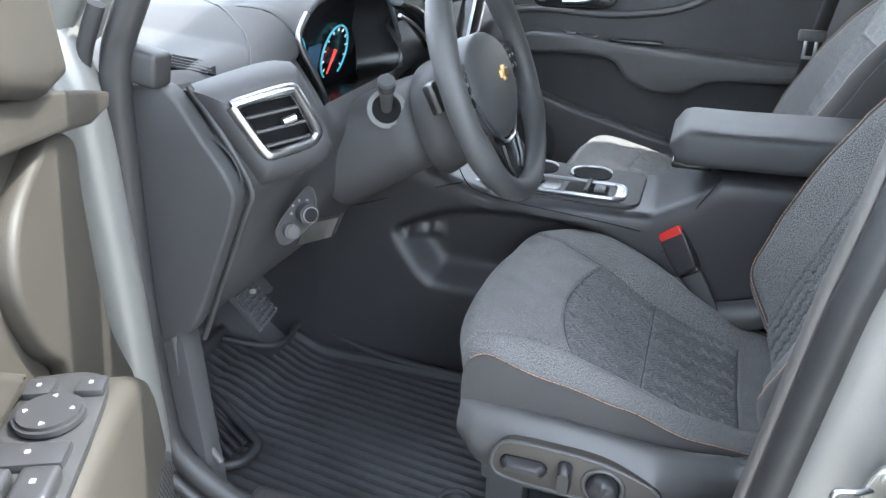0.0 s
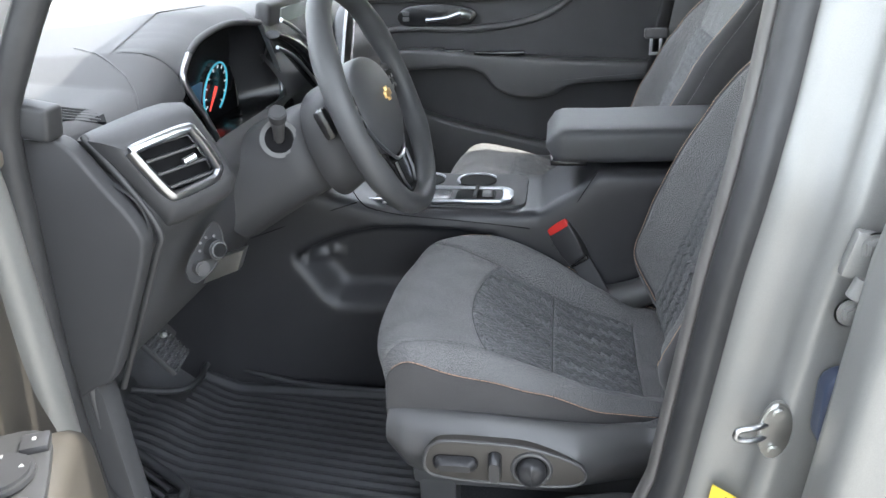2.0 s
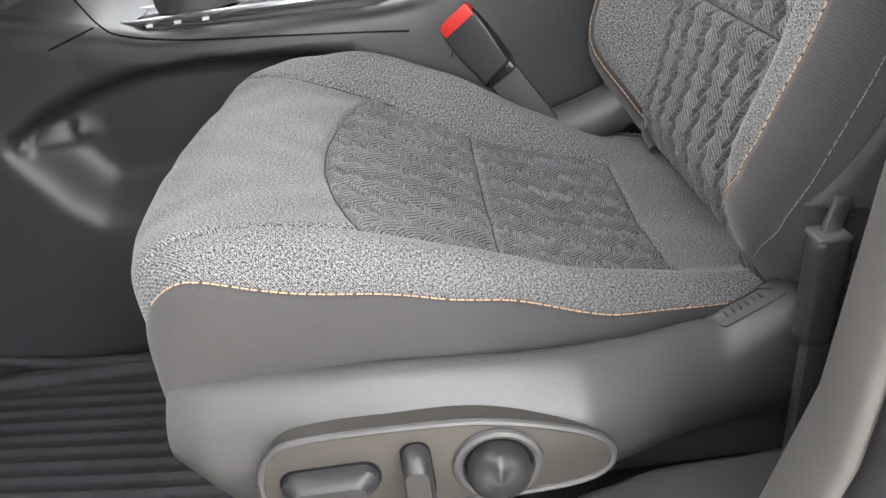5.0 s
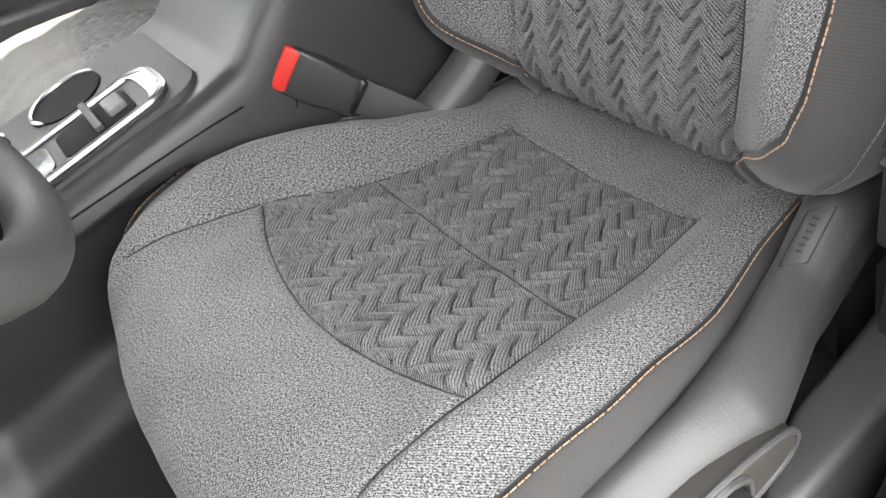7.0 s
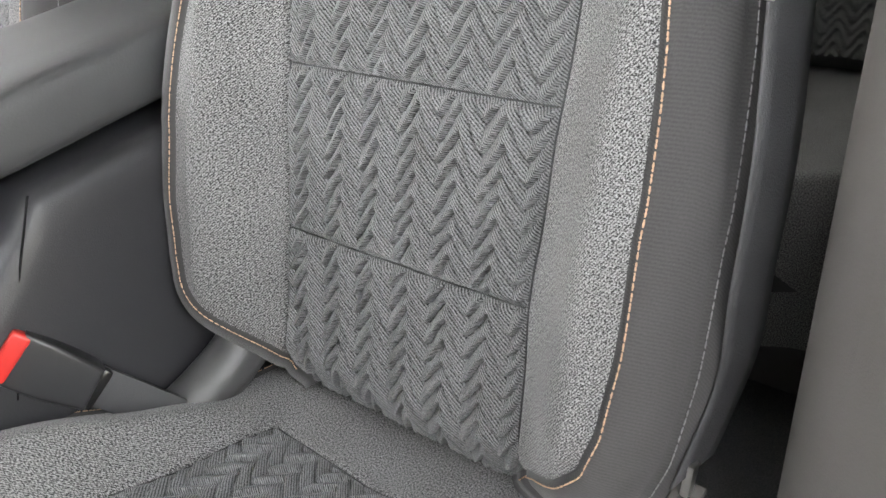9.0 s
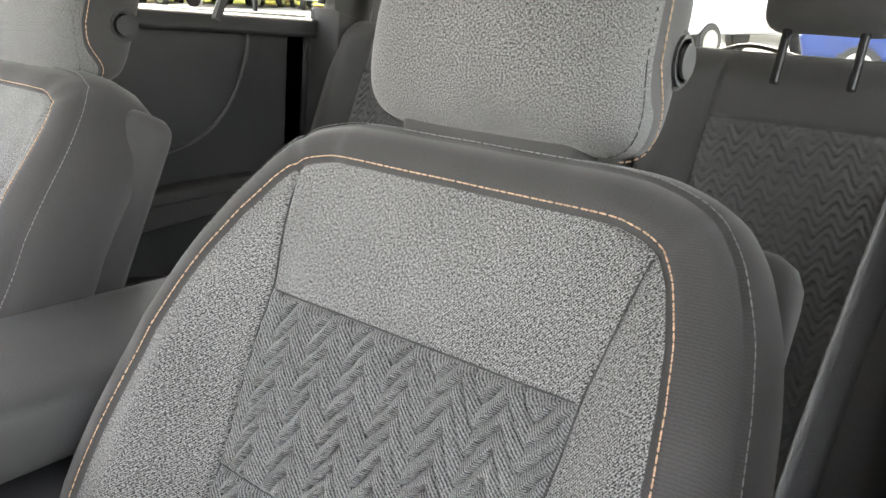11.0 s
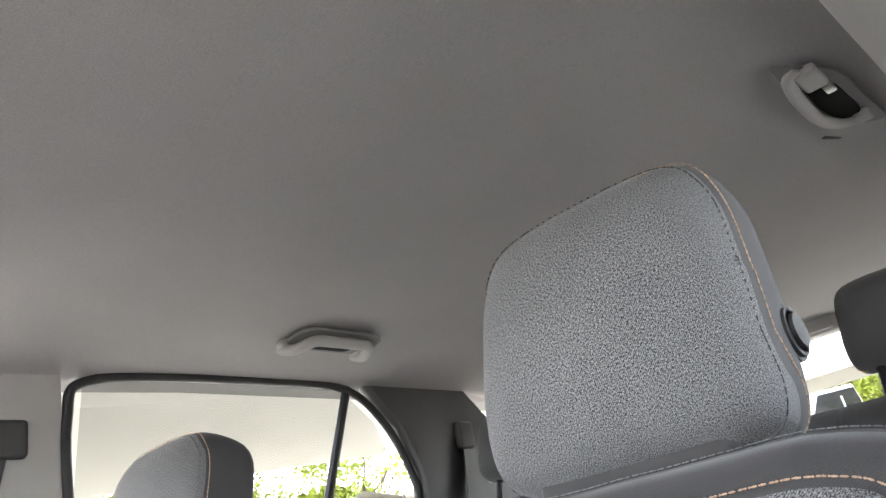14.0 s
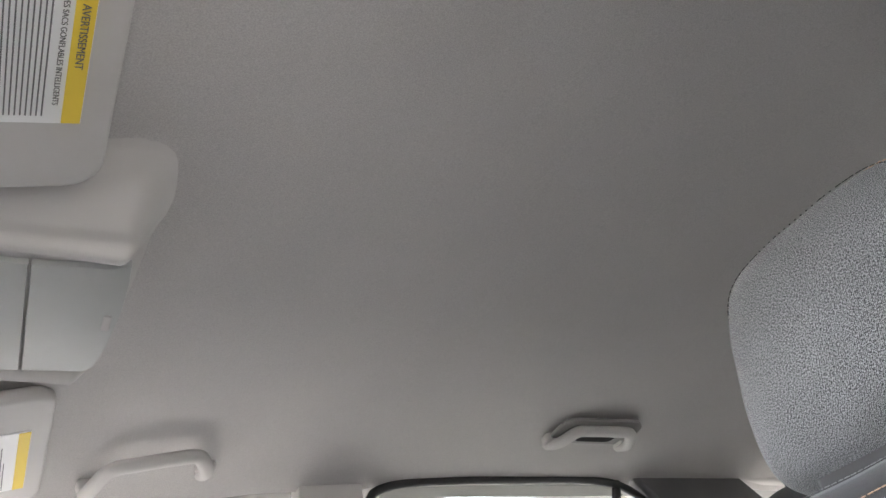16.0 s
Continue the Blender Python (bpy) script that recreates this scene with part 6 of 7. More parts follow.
        part("arrow_mark", door_place(bm), PRINT, bez)
    for k, (a, b) in enumerate(((0.340, 0.142), (0.340, 0.103))):
        part("fold_button", door_place(rbox((a - 0.006, b, 1.077), (0.022, 0.022, 0.008), 0.003, 2)), SWITCH, bez)
        part("mark", door_place(rbox((a - 0.006, b, 1.0815), (0.0035, 0.003, 0.001), 0.0)), PRINT, bez)
    part("lock_button", door_place(rbox((0.418, 0.122, 1.077), (0.026, 0.052, 0.010), 0.004, 2)), SWITCH, bez)
    part("mark", door_place(rbox((0.418, 0.122, 1.0825), (0.0035, 0.0035, 0.001), 0.0)), PRINT, bez)
    for a in (0.455, 0.500):
        for b in (0.106, 0.138):
            part("window_switch", door_place(rbox((a, b, 1.080), (0.036, 0.026, 0.014), 0.005, 3)), SWITCH, bez)
            part("mark", door_place(rbox((a, b, 1.0875), (0.004, 0.0035, 0.001), 0.0)), PRINT, bez)
    lock = part("handle_bezel", door_place(plate(smooth_outline([(0.385, 1.175), (0.37, 1.215), (0.395, 1.245), (0.60, 1.255), (0.62, 1.20), (0.50, 1.185)]), "y", 0.080, 0.092, 0.004, 2)), PLASTIC_SOFT, panel, "black handle surround")
    for z in (1.222, 1.198):
        part("door_lock_button", door_place(rbox((0.402, 0.094, z), (0.016, 0.006, 0.018), 0.003, 2)), PLASTIC_GLOSS, lock)
        part("mark", door_place(rbox((0.402, 0.0975, z), (0.005, 0.001, 0.007), 0.0)), WHITE, lock)
    part("inner_handle", door_place(tube(bend([(0.45, 0.085, 1.22), (0.47, 0.108, 1.222), (0.56, 0.110, 1.225), (0.585, 0.095, 1.225)]), 0.009)), CHROME, panel, "chrome door handle")
    part("speaker_grille", door_place(disc((0.075, 0.100, 0.70), (0, 1, 0), 0.085, 0.012, 0.004, 40)), PLASTIC, d, "round black speaker grille")
    dots = []
    for a in range(-9, 10):
        for b in range(-9, 10):
            if a * a + b * b < 82:
                dots.append((0.075 + a * 0.0082 + (b % 2) * 0.004, 0.70 + b * 0.0075))
    vs, fs = [], []
    for a, b in dots:
        n0 = len(vs)
        vs += [tuple(HINGE + ALONG * (a + 0.0022 * math.cos(j * math.tau / 6)) + INWARD * 0.1065 + Vector((0, 0, b + 0.0022 * math.sin(j * math.tau / 6)))) for j in range(6)]
        fs.append(tuple(range(n0, n0 + 6)))
    tagged(part("grille_holes", mesh_of("grille_holes", vs, fs, PLASTIC_GLOSS, False), PLASTIC_GLOSS, d), kind="stuff")
    sail = [(0.205, 1.296), (0.217, 1.358), (0.25, 1.45), (0.30, 1.55), (0.38, 1.55), (0.38, 1.325), (0.333, 1.308), (0.265, 1.290)]
    part("mirror_cover", door_place(plate(sail, "y", 0.075, 0.130, 0.022, 4)), DOOR_TRIM, d, "dark grey mirror cover")
    part("window_frame", door_place(tube(bend([(0.02, 0.03, 1.25), (0.14, 0.03, 1.42), (0.40, 0.03, 1.62), (0.70, 0.03, 1.68), (1.0, 0.03, 1.66)]), 0.022)), SEAL, d, "black window frame")
    pane = part("pane", door_place(plate([(0.15, 1.25), (1.0, 1.28), (1.0, 1.66), (0.70, 1.68), (0.40, 1.62)], "y", 0.026, 0.030, 0)), GLASS, d, "clear window glass")
    pane.visible_shadow = False
    part("check_strap", rbox((-0.82, -0.80, 0.955), (0.02, 0.05, 0.018), 0.004), STEEL, d)
    return d


make_driver_door()


# ---- passenger side doors ----
def make_side_door(x0, x1, front):
    d = thing("hinged_door", "closed passenger door with dark blue grey trim" if front else "closed rear door with dark trim and sunlit sill", "car door", at=((x0 + x1) / 2, 0.72, 0.8))
    sill = 1.27 if front else 1.385
    base = part("trim_panel", plate([(x0, 0.50), (x1, 0.50), (x1, sill + (0.0 if front else 0.02)), (x0, sill - 0.03 * front)], "y", 0.700, 0.770, 0.012, 3), PLASTIC_SOFT, d, "black door trim")
    part("window_ledge", plate([(x0, sill - 0.035), (x1, sill - 0.03), (x1, sill + 0.012), (x0, sill - 0.015 * front)], "y", 0.665, 0.772, 0.014, 4), PLASTIC_SOFT, base, "soft black ledge")
    if front:
        arm = [(-0.74, 1.03), (-0.66, 1.095), (-0.58, 1.112), (-0.30, 1.092), (-0.02, 1.075), (0.06, 1.07), (0.06, 1.03), (-0.14, 1.015), (-0.20, 0.985), (-0.28, 0.975), (-0.36, 1.0), (-0.42, 1.055), (-0.60, 1.055)]
        rest = part("armrest", plate(smooth_outline(arm), "y", 0.645, 0.705, 0.014, 4), PLASTIC, d, "black armrest")
        part("switch_well", rbox((-0.50, 0.668, 1.106), (0.10, 0.030, 0.006), 0.002), PLASTIC_GLOSS, rest)
        part("window_switch", rbox((-0.52, 0.664, 1.110), (0.028, 0.018, 0.008), 0.003), PLASTIC, rest)
        part("pull_slot", rbox((-0.35, 0.660, 1.100), (0.14, 0.026, 0.010), 0.004), PLASTIC_GLOSS, rest, "dark pull slot")
        swoop = [(-0.76, 1.14), (-0.70, 1.155), (-0.60, 1.165), (-0.45, 1.16), (-0.30, 1.175), (-0.20, 1.21), (-0.12, 1.27), (-0.05, 1.30)]
        rail("trim_swoop", [(x, 0.698, z) for x, z in swoop], 0.010, PLASTIC, base)
        bez = [(-0.635, 1.205), (-0.60, 1.225), (-0.50, 1.228), (-0.43, 1.215), (-0.415, 1.195), (-0.45, 1.172), (-0.60, 1.168), (-0.635, 1.185)]
        hb = part("handle_bezel", plate(smooth_outline(bez), "y", 0.688, 0.702, 0.005, 2), PLASTIC_GLOSS, base, "dark handle recess")
        part("inner_handle", tube(bend([(-0.555, 0.684, 1.187), (-0.50, 0.676, 1.192), (-0.455, 0.672, 1.205), (-0.432, 0.680, 1.198)]), [0.006] * 8 + [0.007] * 8 + [0.012] * 9), CHROME, base, "chrome door handle")
        for z in (1.205, 1.190):
            part("lock_button", rbox((-0.612, 0.686, z), (0.018, 0.006, 0.011), 0.002), PLASTIC, hb)
        pocket = [(-0.78, 0.60), (-0.10, 0.60), (-0.14, 0.80), (-0.30, 0.86), (-0.50, 0.91), (-0.70, 0.98), (-0.78, 0.98)]
        part("map_pocket", plate(smooth_outline(pocket), "y", 0.655, 0.705, 0.014, 4), PLASTIC, d, "black map pocket")
        part("speaker_grille", disc((-0.62, 0.652, 0.80), (0, -1, 0), 0.085, 0.010, 0.003, 36), PLASTIC_SOFT, d, "round speaker grille")
    else:
        rail("grab_strip", [(0.60, 0.695, 1.10), (0.72, 0.690, 1.135), (0.80, 0.690, 1.20), (0.845, 0.690, 1.30), (0.85, 0.690, 1.36)], 0.004, PLASTIC, base, label="black trim line")
        part("armrest", plate(smooth_outline([(0.30, 1.02), (0.90, 1.06), (0.95, 1.02), (0.60, 0.97), (0.30, 0.96)]), "y", 0.645, 0.705, 0.014, 4), PLASTIC, d, "black armrest")
        part("lock_pin", tube([(0.87, 0.690, 1.40), (0.87, 0.690, 1.425)], 0.005), PLASTIC, base)
        part("map_pocket", plate(smooth_outline([(0.30, 0.60), (0.85, 0.60), (0.80, 0.82), (0.30, 0.86)]), "y", 0.655, 0.705, 0.014, 4), PLASTIC, d, "black map pocket")
    return d


make_side_door(-0.84, 0.10, True)
make_side_door(0.20, 1.03, False)


# ---- rear bench ----
def make_rear_bench():
    b = thing("rear_bench", "black and grey cloth rear bench seat with zigzag inserts", "rear seat", at=(0.95, 0, 0.6))
    ys = np.linspace(-0.625, 0.625, 400)[None, :]
    hs = np.linspace(0, 0.64, 240)[:, None]
    lean = 0.34
    loc = lambda c: np.abs(ys - c)
    a = np.minimum(loc(-0.385), loc(0.385))
    out = 0.030 * np.exp(-((a - 0.20) / 0.045) ** 2) + 0 * hs
    seam_y = np.minimum(np.abs(a - 0.145), np.abs(np.abs(ys) - 0.125))
    ins = (a < 0.145) & (hs < 0.525)
    out = out + np.where(ins, herringbone(ys + 0 * hs, hs + 0 * ys, high=0.010, steep=1.4), 0) - 0.006 * np.exp(-(seam_y / 0.005) ** 2) - 0.006 * np.exp(-((hs - 0.525) / 0.005) ** 2) * (a < 0.145)
    gap = -0.02 * np.exp(-((ys + 0.135) / 0.006) ** 2)
    out = out + gap
    top = np.clip((hs - 0.59) / 0.05, 0, 1)
    X = 0.865 + hs * lean - out + 0.06 * (1 - np.sqrt(np.clip(1 - top ** 2, 0, 1)))
    Z = 0.80 + hs * 0.94 + 0 * ys
    P = np.stack([X, ys + 0 * hs, Z], -1)
    cell = ins[:-1, :-1] & ins[1:, 1:]
    bk = sheet("backrest", P, CLOTH_BLACK, b, ~cell, "black cloth backrest", flip=True)
    for half in (ys[0, :-1] < 0, ys[0, :-1] >= 0):
        sheet("backrest_insert", P, CLOTH_REAR, bk, cell & half[None, :], "dark zigzag cloth insert", flip=True)
    part("back_panel", plate([(0.90, 0.60), (1.02, 0.60), (1.21, 1.395), (1.12, 1.400)], "y", -0.62, 0.62, 0.012), CARPET, b)
    xs = np.linspace(0.40, 0.92, 70)[:, None]
    ys = np.linspace(-0.64, 0.64, 160)[None, :]
    a = np.minimum(np.abs(ys + 0.385), np.abs(ys - 0.385))
    z = 0.825 - 0.07 * np.clip((xs - 0.45) / 0.5, 0, 1) - 0.20 * np.clip((0.45 - xs) / 0.05, 0, 1) ** 2 + 0.022 * np.exp(-((a - 0.2) / 0.05) ** 2) + 0 * xs
    sheet("cushion", np.stack([xs + 0 * ys, ys + 0 * xs, z], -1), CLOTH, b, None, "grey cloth cushion", flip=True)
    part("cushion_base", rbox((0.66, 0, 0.65), (0.50, 1.26, 0.19), 0.03), CLOTH_BLACK, b)
    for y in (-0.388, 0.388):
        make_headrest(b, Vector((1.075, y, 1.508)), 0.30, 1, 0.092, 0.072, CLOTH_BLACK, 50)
    return b


make_rear_bench()


# ---- belts ----
def webbing(pts, w, way, parent, name="webbing", mat=None):
    rows = []
    L = bend(pts, 6)
    for p in L:
        rows.append([tuple(p + Vector(way) * (w * (k - 0.5))) for k in np.linspace(0, 1, 5)])
    ob = sheet(name, np.array(rows), mat or BELT, parent)
    sol = ob.modifiers.new("thick", "SOLIDIFY")
    sol.thickness = 0.0016
    return ob


def make_driver_belt():
    b = thing("seat_belt", "black driver seat belt with chrome latch plate", "seat belt", at=(0.02, -0.63, 1.2))
    webbing([(0.145, -0.655, 1.58), (0.115, -0.640, 1.42), (0.085, -0.618, 1.20), (0.050, -0.626, 1.07), (0.038, -0.625, 1.00), (0.038, -0.622, 0.940), (0.016, -0.616, 0.896), (0.000, -0.613, 0.878)], 0.042, (0.97, -0.22, -0.1), b)
    part("stopper", rbox((0.056, -0.619, 1.190), (0.019, 0.024, 0.028), 0.008, 3, (0, -8, 20)), PLASTIC, b, "black plastic latch grip")
    part("stopper_rear", tube([(0.060, -0.623, 1.202), (0.069, -0.634, 1.208)], 0.0090), PLASTIC, b)
    part("latch_plate", rbox((0.054, -0.615, 1.160), (0.014, 0.003, 0.034), 0.001, 2, (10, 14, 30)), STEEL, b, "chrome latch plate")
    part("anchor", rbox((-0.007, -0.613, 0.824), (0.021, 0.019, 0.076), 0.006, 3, (2, 1, 0)), SEAL, b, "black lower anchor sleeve")
    part("anchor_stem", rbox((-0.008, -0.614, 0.735), (0.015, 0.012, 0.110), 0.004, 2, (3, 0, 0)), SEAL, b)
    part("anchor_collar", rbox((-0.006, -0.612, 0.862), (0.020, 0.018, 0.004), 0.001, 1), PILLAR_TRIM, b)
    part("anchor_neck", rbox((-0.003, -0.612, 0.874), (0.010, 0.006, 0.024), 0.002, 2, (3, 12, 0)), STEEL, b)
    part("guide_ring", rbox((0.115, -0.668, 1.59), (0.05, 0.02, 0.06), 0.012, 3), PLASTIC, b)
    webbing([(0.115, -0.672, 1.58), (0.105, -0.678, 1.2), (0.10, -0.682, 0.80)], 0.046, (1, 0, 0), b)
    # loops of slack under the grip
    rail("slack", [(0.056, -0.622, 1.178), (0.058, -0.628, 1.162), (0.056, -0.630, 1.148), (0.052, -0.626, 1.166)], 0.0025, BELT, b)


make_driver_belt()


def make_passenger_belt():
    b = thing("seat_belt", "black passenger seat belt with chrome latch plate", "seat belt", at=(0.1, 0.62, 1.1))
    webbing([(0.17, 0.640, 1.58), (0.11, 0.628, 1.35), (0.075, 0.618, 1.16), (0.04, 0.625, 0.90), (0.03, 0.630, 0.75)], 0.045, (0.8, 0.6, 0), b)
    part("grip", rbox((0.060, 0.600, 1.155), (0.062, 0.022, 0.026), 0.008, 3), PLASTIC, b, "black plastic latch grip")
    part("latch_plate", merge(rbox((0.048, 0.596, 1.122), (0.008, 0.004, 0.042), 0.002), rbox((0.072, 0.596, 1.122), (0.008, 0.004, 0.042), 0.002), rbox((0.060, 0.596, 1.104), (0.032, 0.004, 0.008), 0.002)), CHROME, b, "chrome latch plate")
    part("guide_ring", rbox((0.175, 0.640, 1.59), (0.05, 0.02, 0.06), 0.012, 3), PLASTIC, b)


make_passenger_belt()
rb = thing("seat_belt", "grey rear seat belt hanging from the pillar guide", "seat belt", at=(1.15, 0.6, 1.4))
webbing([(1.175, 0.615, 1.585), (1.14, 0.600, 1.45), (1.08, 0.590, 1.25), (1.00, 0.585, 1.0), (0.96, 0.58, 0.85)], 0.046, (0.75, 0.6, -0.2), rb)
part("guide_ring", rbox((1.178, 0.612, 1.575), (0.055, 0.02, 0.065), 0.014, 3), PLASTIC, rb, "black belt guide")


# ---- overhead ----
# grey trim darkened by colour, for the shade in the handle recesses
RECESS_SHADE = material("grey trim with painted recess shade", (0.26, 0.252, 0.245), 0.7, bump=0.15, bump_scale=600)


def make_grab_handle(p, q, reach, inward, label, cup=True):
    """p, q: its outer ends at the headliner; its bar runs at a reach inward of them."""
    h = thing("grab_handle", label, "grab handle", "grab handles", at=tuple((Vector(p) + Vector(q)) / 2))
    p, q = Vector(p), Vector(q)
    iv = Vector((0, inward * reach, 0))
    d = q - p
    low = Vector((0, 0, -0.006))
    arc = bend([p, p + iv * 0.45 + d * 0.02 + low * 2, p + iv * 0.93 + d * 0.14 + low, p + iv + d * 0.35 + low, p + iv + d * 0.65 + low, q + iv * 0.93 - d * 0.14 + low, q + iv * 0.45 - d * 0.02 + low * 2, q], 6)
    part("grip", tube(arc, 0.0125, 12, flat=0.85), GREY_TRIM, h, "light grey grip")
    for e in (p, q):
        part("mount", rbox(tuple(e + iv * 0.22 + Vector((0, 0, 0.004))), (0.034, 0.028, 0.020), 0.010, 3), GREY_TRIM, h)
    if not cup:
        return h
    x0, x1 = min(p.x, q.x), max(p.x, q.x)
    ya, yb = sorted((p.y + iv.y * 0.15, p.y + iv.y * 1.22))
    hi = max(p.z, q.z)
    bm = plate(rounded(x0 - 0.010, ya, x1 + 0.010, yb, min(0.03, (yb - ya) * 0.45)), "z", -0.003, 0.003, 0.001)
    for vert in bm.verts:
        vert.co.z += p.z + (q.z - p.z) * (vert.co.x - p.x) / (q.x - p.x) + abs(vert.co.y - p.y) * 0.10 + 0.001
    # a flat plate; its darker grey stands in for the recess shade
    part("recess", bm, RECESS_SHADE, h, "flat plate coloured as recess shade")
    hollow = plate(rounded(x0 + 0.045, p.y + iv.y * 0.55 - 0.016, x1 - 0.045, p.y + iv.y * 0.55 + 0.016, 0.012), "z", -0.004, 0.0, 0.001)
    for vert in hollow.verts:
        vert.co.z += p.z + (q.z - p.z) * (vert.co.x - p.x) / (q.x - p.x)
    # flat near-black plate painted as the shade behind the grip
    part("hollow", hollow, DARK, h, "flat dark plate as shade under the grip")
    return h


make_grab_handle((0.610, 0.530, 1.725), (0.790, 0.530, 1.723), 0.078, -1, "grey fold down grab handle above the rear door")


def make_folded_handle():
    """A handle folded into its moulded pocket above the driver side rear door."""
    h = thing("grab_handle", "grey grab handle folded into a pocket with painted shade", "grab handle", "grab handles", at=(0.75, -0.47, 1.73))
    cup = smooth_outline([(0.606, -0.450), (0.640, -0.480), (0.690, -0.500), (0.790, -0.503), (0.882, -0.503), (0.870, -0.478), (0.835, -0.460), (0.780, -0.448), (0.690, -0.447), (0.640, -0.447)], 5)
    # pocket and hollow are flat plates, their shade put into the colour
    part("pocket", plate(cup, "z", 1.7300, 1.7350, 0.001), RECESS_SHADE, h, "flat pocket plate with shade in its colour")
    part("hollow", plate(smooth_outline([(0.690, -0.458), (0.770, -0.455), (0.822, -0.466), (0.820, -0.488), (0.760, -0.490), (0.705, -0.486)], 5), "z", 1.7275, 1.7310, 0.001), DARK, h, "flat dark plate as shade under the grip")
    run = bend([(0.632, -0.470, 1.732), (0.642, -0.456, 1.728), (0.680, -0.449, 1.724), (0.735, -0.446, 1.722), (0.785, -0.447, 1.723), (0.828, -0.459, 1.726), (0.846, -0.478, 1.731)], 8)
    part("grip", tube(run, 0.0085, 12, flat=0.8), GREY_TRIM, h, "light grey grip")
    part("mount", rbox((0.664, -0.474, 1.728), (0.056, 0.028, 0.012), 0.005, 3), GREY_TRIM, h)
    part("mount", rbox((0.838, -0.486, 1.728), (0.030, 0.022, 0.012), 0.005, 3), GREY_TRIM, h)
    # pale steel plate added to give the white gleam in the pocket
    part("coat_hook", rbox((0.708, -0.482, 1.726), (0.024, 0.012, 0.006), 0.002, 2), STEEL, h, "pale plate for the gleam")


make_folded_handle()
make_grab_handle((-0.222, 0.610, 1.672), (-0.048, 0.600, 1.698), 0.100, -1, "grey grab handle above the passenger door", False)
slit = thing("coat_hook_slot", "small slot in the grey headliner", "slot", at=(0.8, -0.45, 1.72))
part("slot", rbox((0.900, -0.430, 1.7460), (0.034, 0.007, 0.010), 0.0015, 2, (0, 0, -28)), SEAL, slit)


def make_visor(y0, y1, sticker_y0, sticker_y1, label):
    v = thing("sun_visor", label, "sun visor", "sun visors", at=(-0.36, (y0 + y1) / 2, 1.66))
    tilt = Matrix.Rotation(radians(-14), 4, "Y")

    def place(bm):
        bmesh.ops.transform(bm, matrix=Matrix.Translation((-0.370, 0, 1.653)) @ tilt, verts=bm.verts)
        return bm
    body = part("panel", place(plate(rounded(-0.085, y0, 0.085, y1, 0.030), "z", -0.010, 0.010, 0.008, 3)), GREY_TRIM, v, "grey cloth visor panel")
    s = part("warning_label", place(plate([(-0.050, sticker_y0), (0.060, sticker_y0), (0.060, sticker_y1), (-0.050, sticker_y1)], "z", -0.0115, -0.0098, 0)), WHITE, v, "white warning label with yellow heading")
    part("heading_band", place(plate([(0.046, sticker_y0 + 0.001), (0.0595, sticker_y0 + 0.001), (0.0595, sticker_y1 - 0.001), (0.046, sticker_y1 - 0.001)], "z", -0.0125, -0.0108, 0)), YELLOW, s, "yellow heading")
    ink = material("dark grey print", (0.13, 0.13, 0.13), 0.7, mottle=0.0)
    for k in range(22):
        wide = (sticker_y1 - sticker_y0 - 0.02) * (0.55 + 0.43 * ((k * 37) % 10) / 10)
        x = 0.0315 - 0.0036 * k
        part("text_bar", place(plate([(x, sticker_y1 - 0.008 - wide), (x + 0.0010, sticker_y1 - 0.008 - wide), (x + 0.0010, sticker_y1 - 0.008), (x, sticker_y1 - 0.008)], "z", -0.0122, -0.0112, 0)), ink, s)
    return v, place, s, ink


_, place1, s1, ink = make_visor(-0.56, -0.105, -0.46, -0.185, "grey driver sun visor with white and yellow label")


def lettering(text, x, y, size, mat, parent, place):
    """Raised print that reads across the car, seen from below."""
    cu = bpy.data.curves.new("print", "FONT")
    cu.body, cu.size, cu.extrude = text, size, 0.0002
    tmp = bpy.data.objects.new("print", cu)
    scene.collection.objects.link(tmp)
    bpy.context.view_layer.update()
    me = bpy.data.meshes.new_from_object(tmp)
    bpy.data.objects.remove(tmp)
    me.materials.clear()
    me.materials.append(mat)
    bm = bmesh.new()
    bm.from_mesh(me)
    bpy.data.meshes.remove(me)
    bmesh.ops.transform(bm, matrix=Matrix(((0, 1, 0, x), (1, 0, 0, y), (0, 0, -1, -0.0130), (0, 0, 0, 1))), verts=bm.verts)
    return part("print", place(bm), mat, parent, "printed heading")


lettering("AVERTISSEMENT", 0.0502, -0.300, 0.0080, ink, s1, place1)
lettering("M\u00caME AVEC DES SACS GONFLABLES INTELLIGENTS", 0.0382, -0.338, 0.0058, ink, s1, place1)
make_visor(0.275, 0.60, 0.36, 0.54, "grey passenger sun visor with white label")


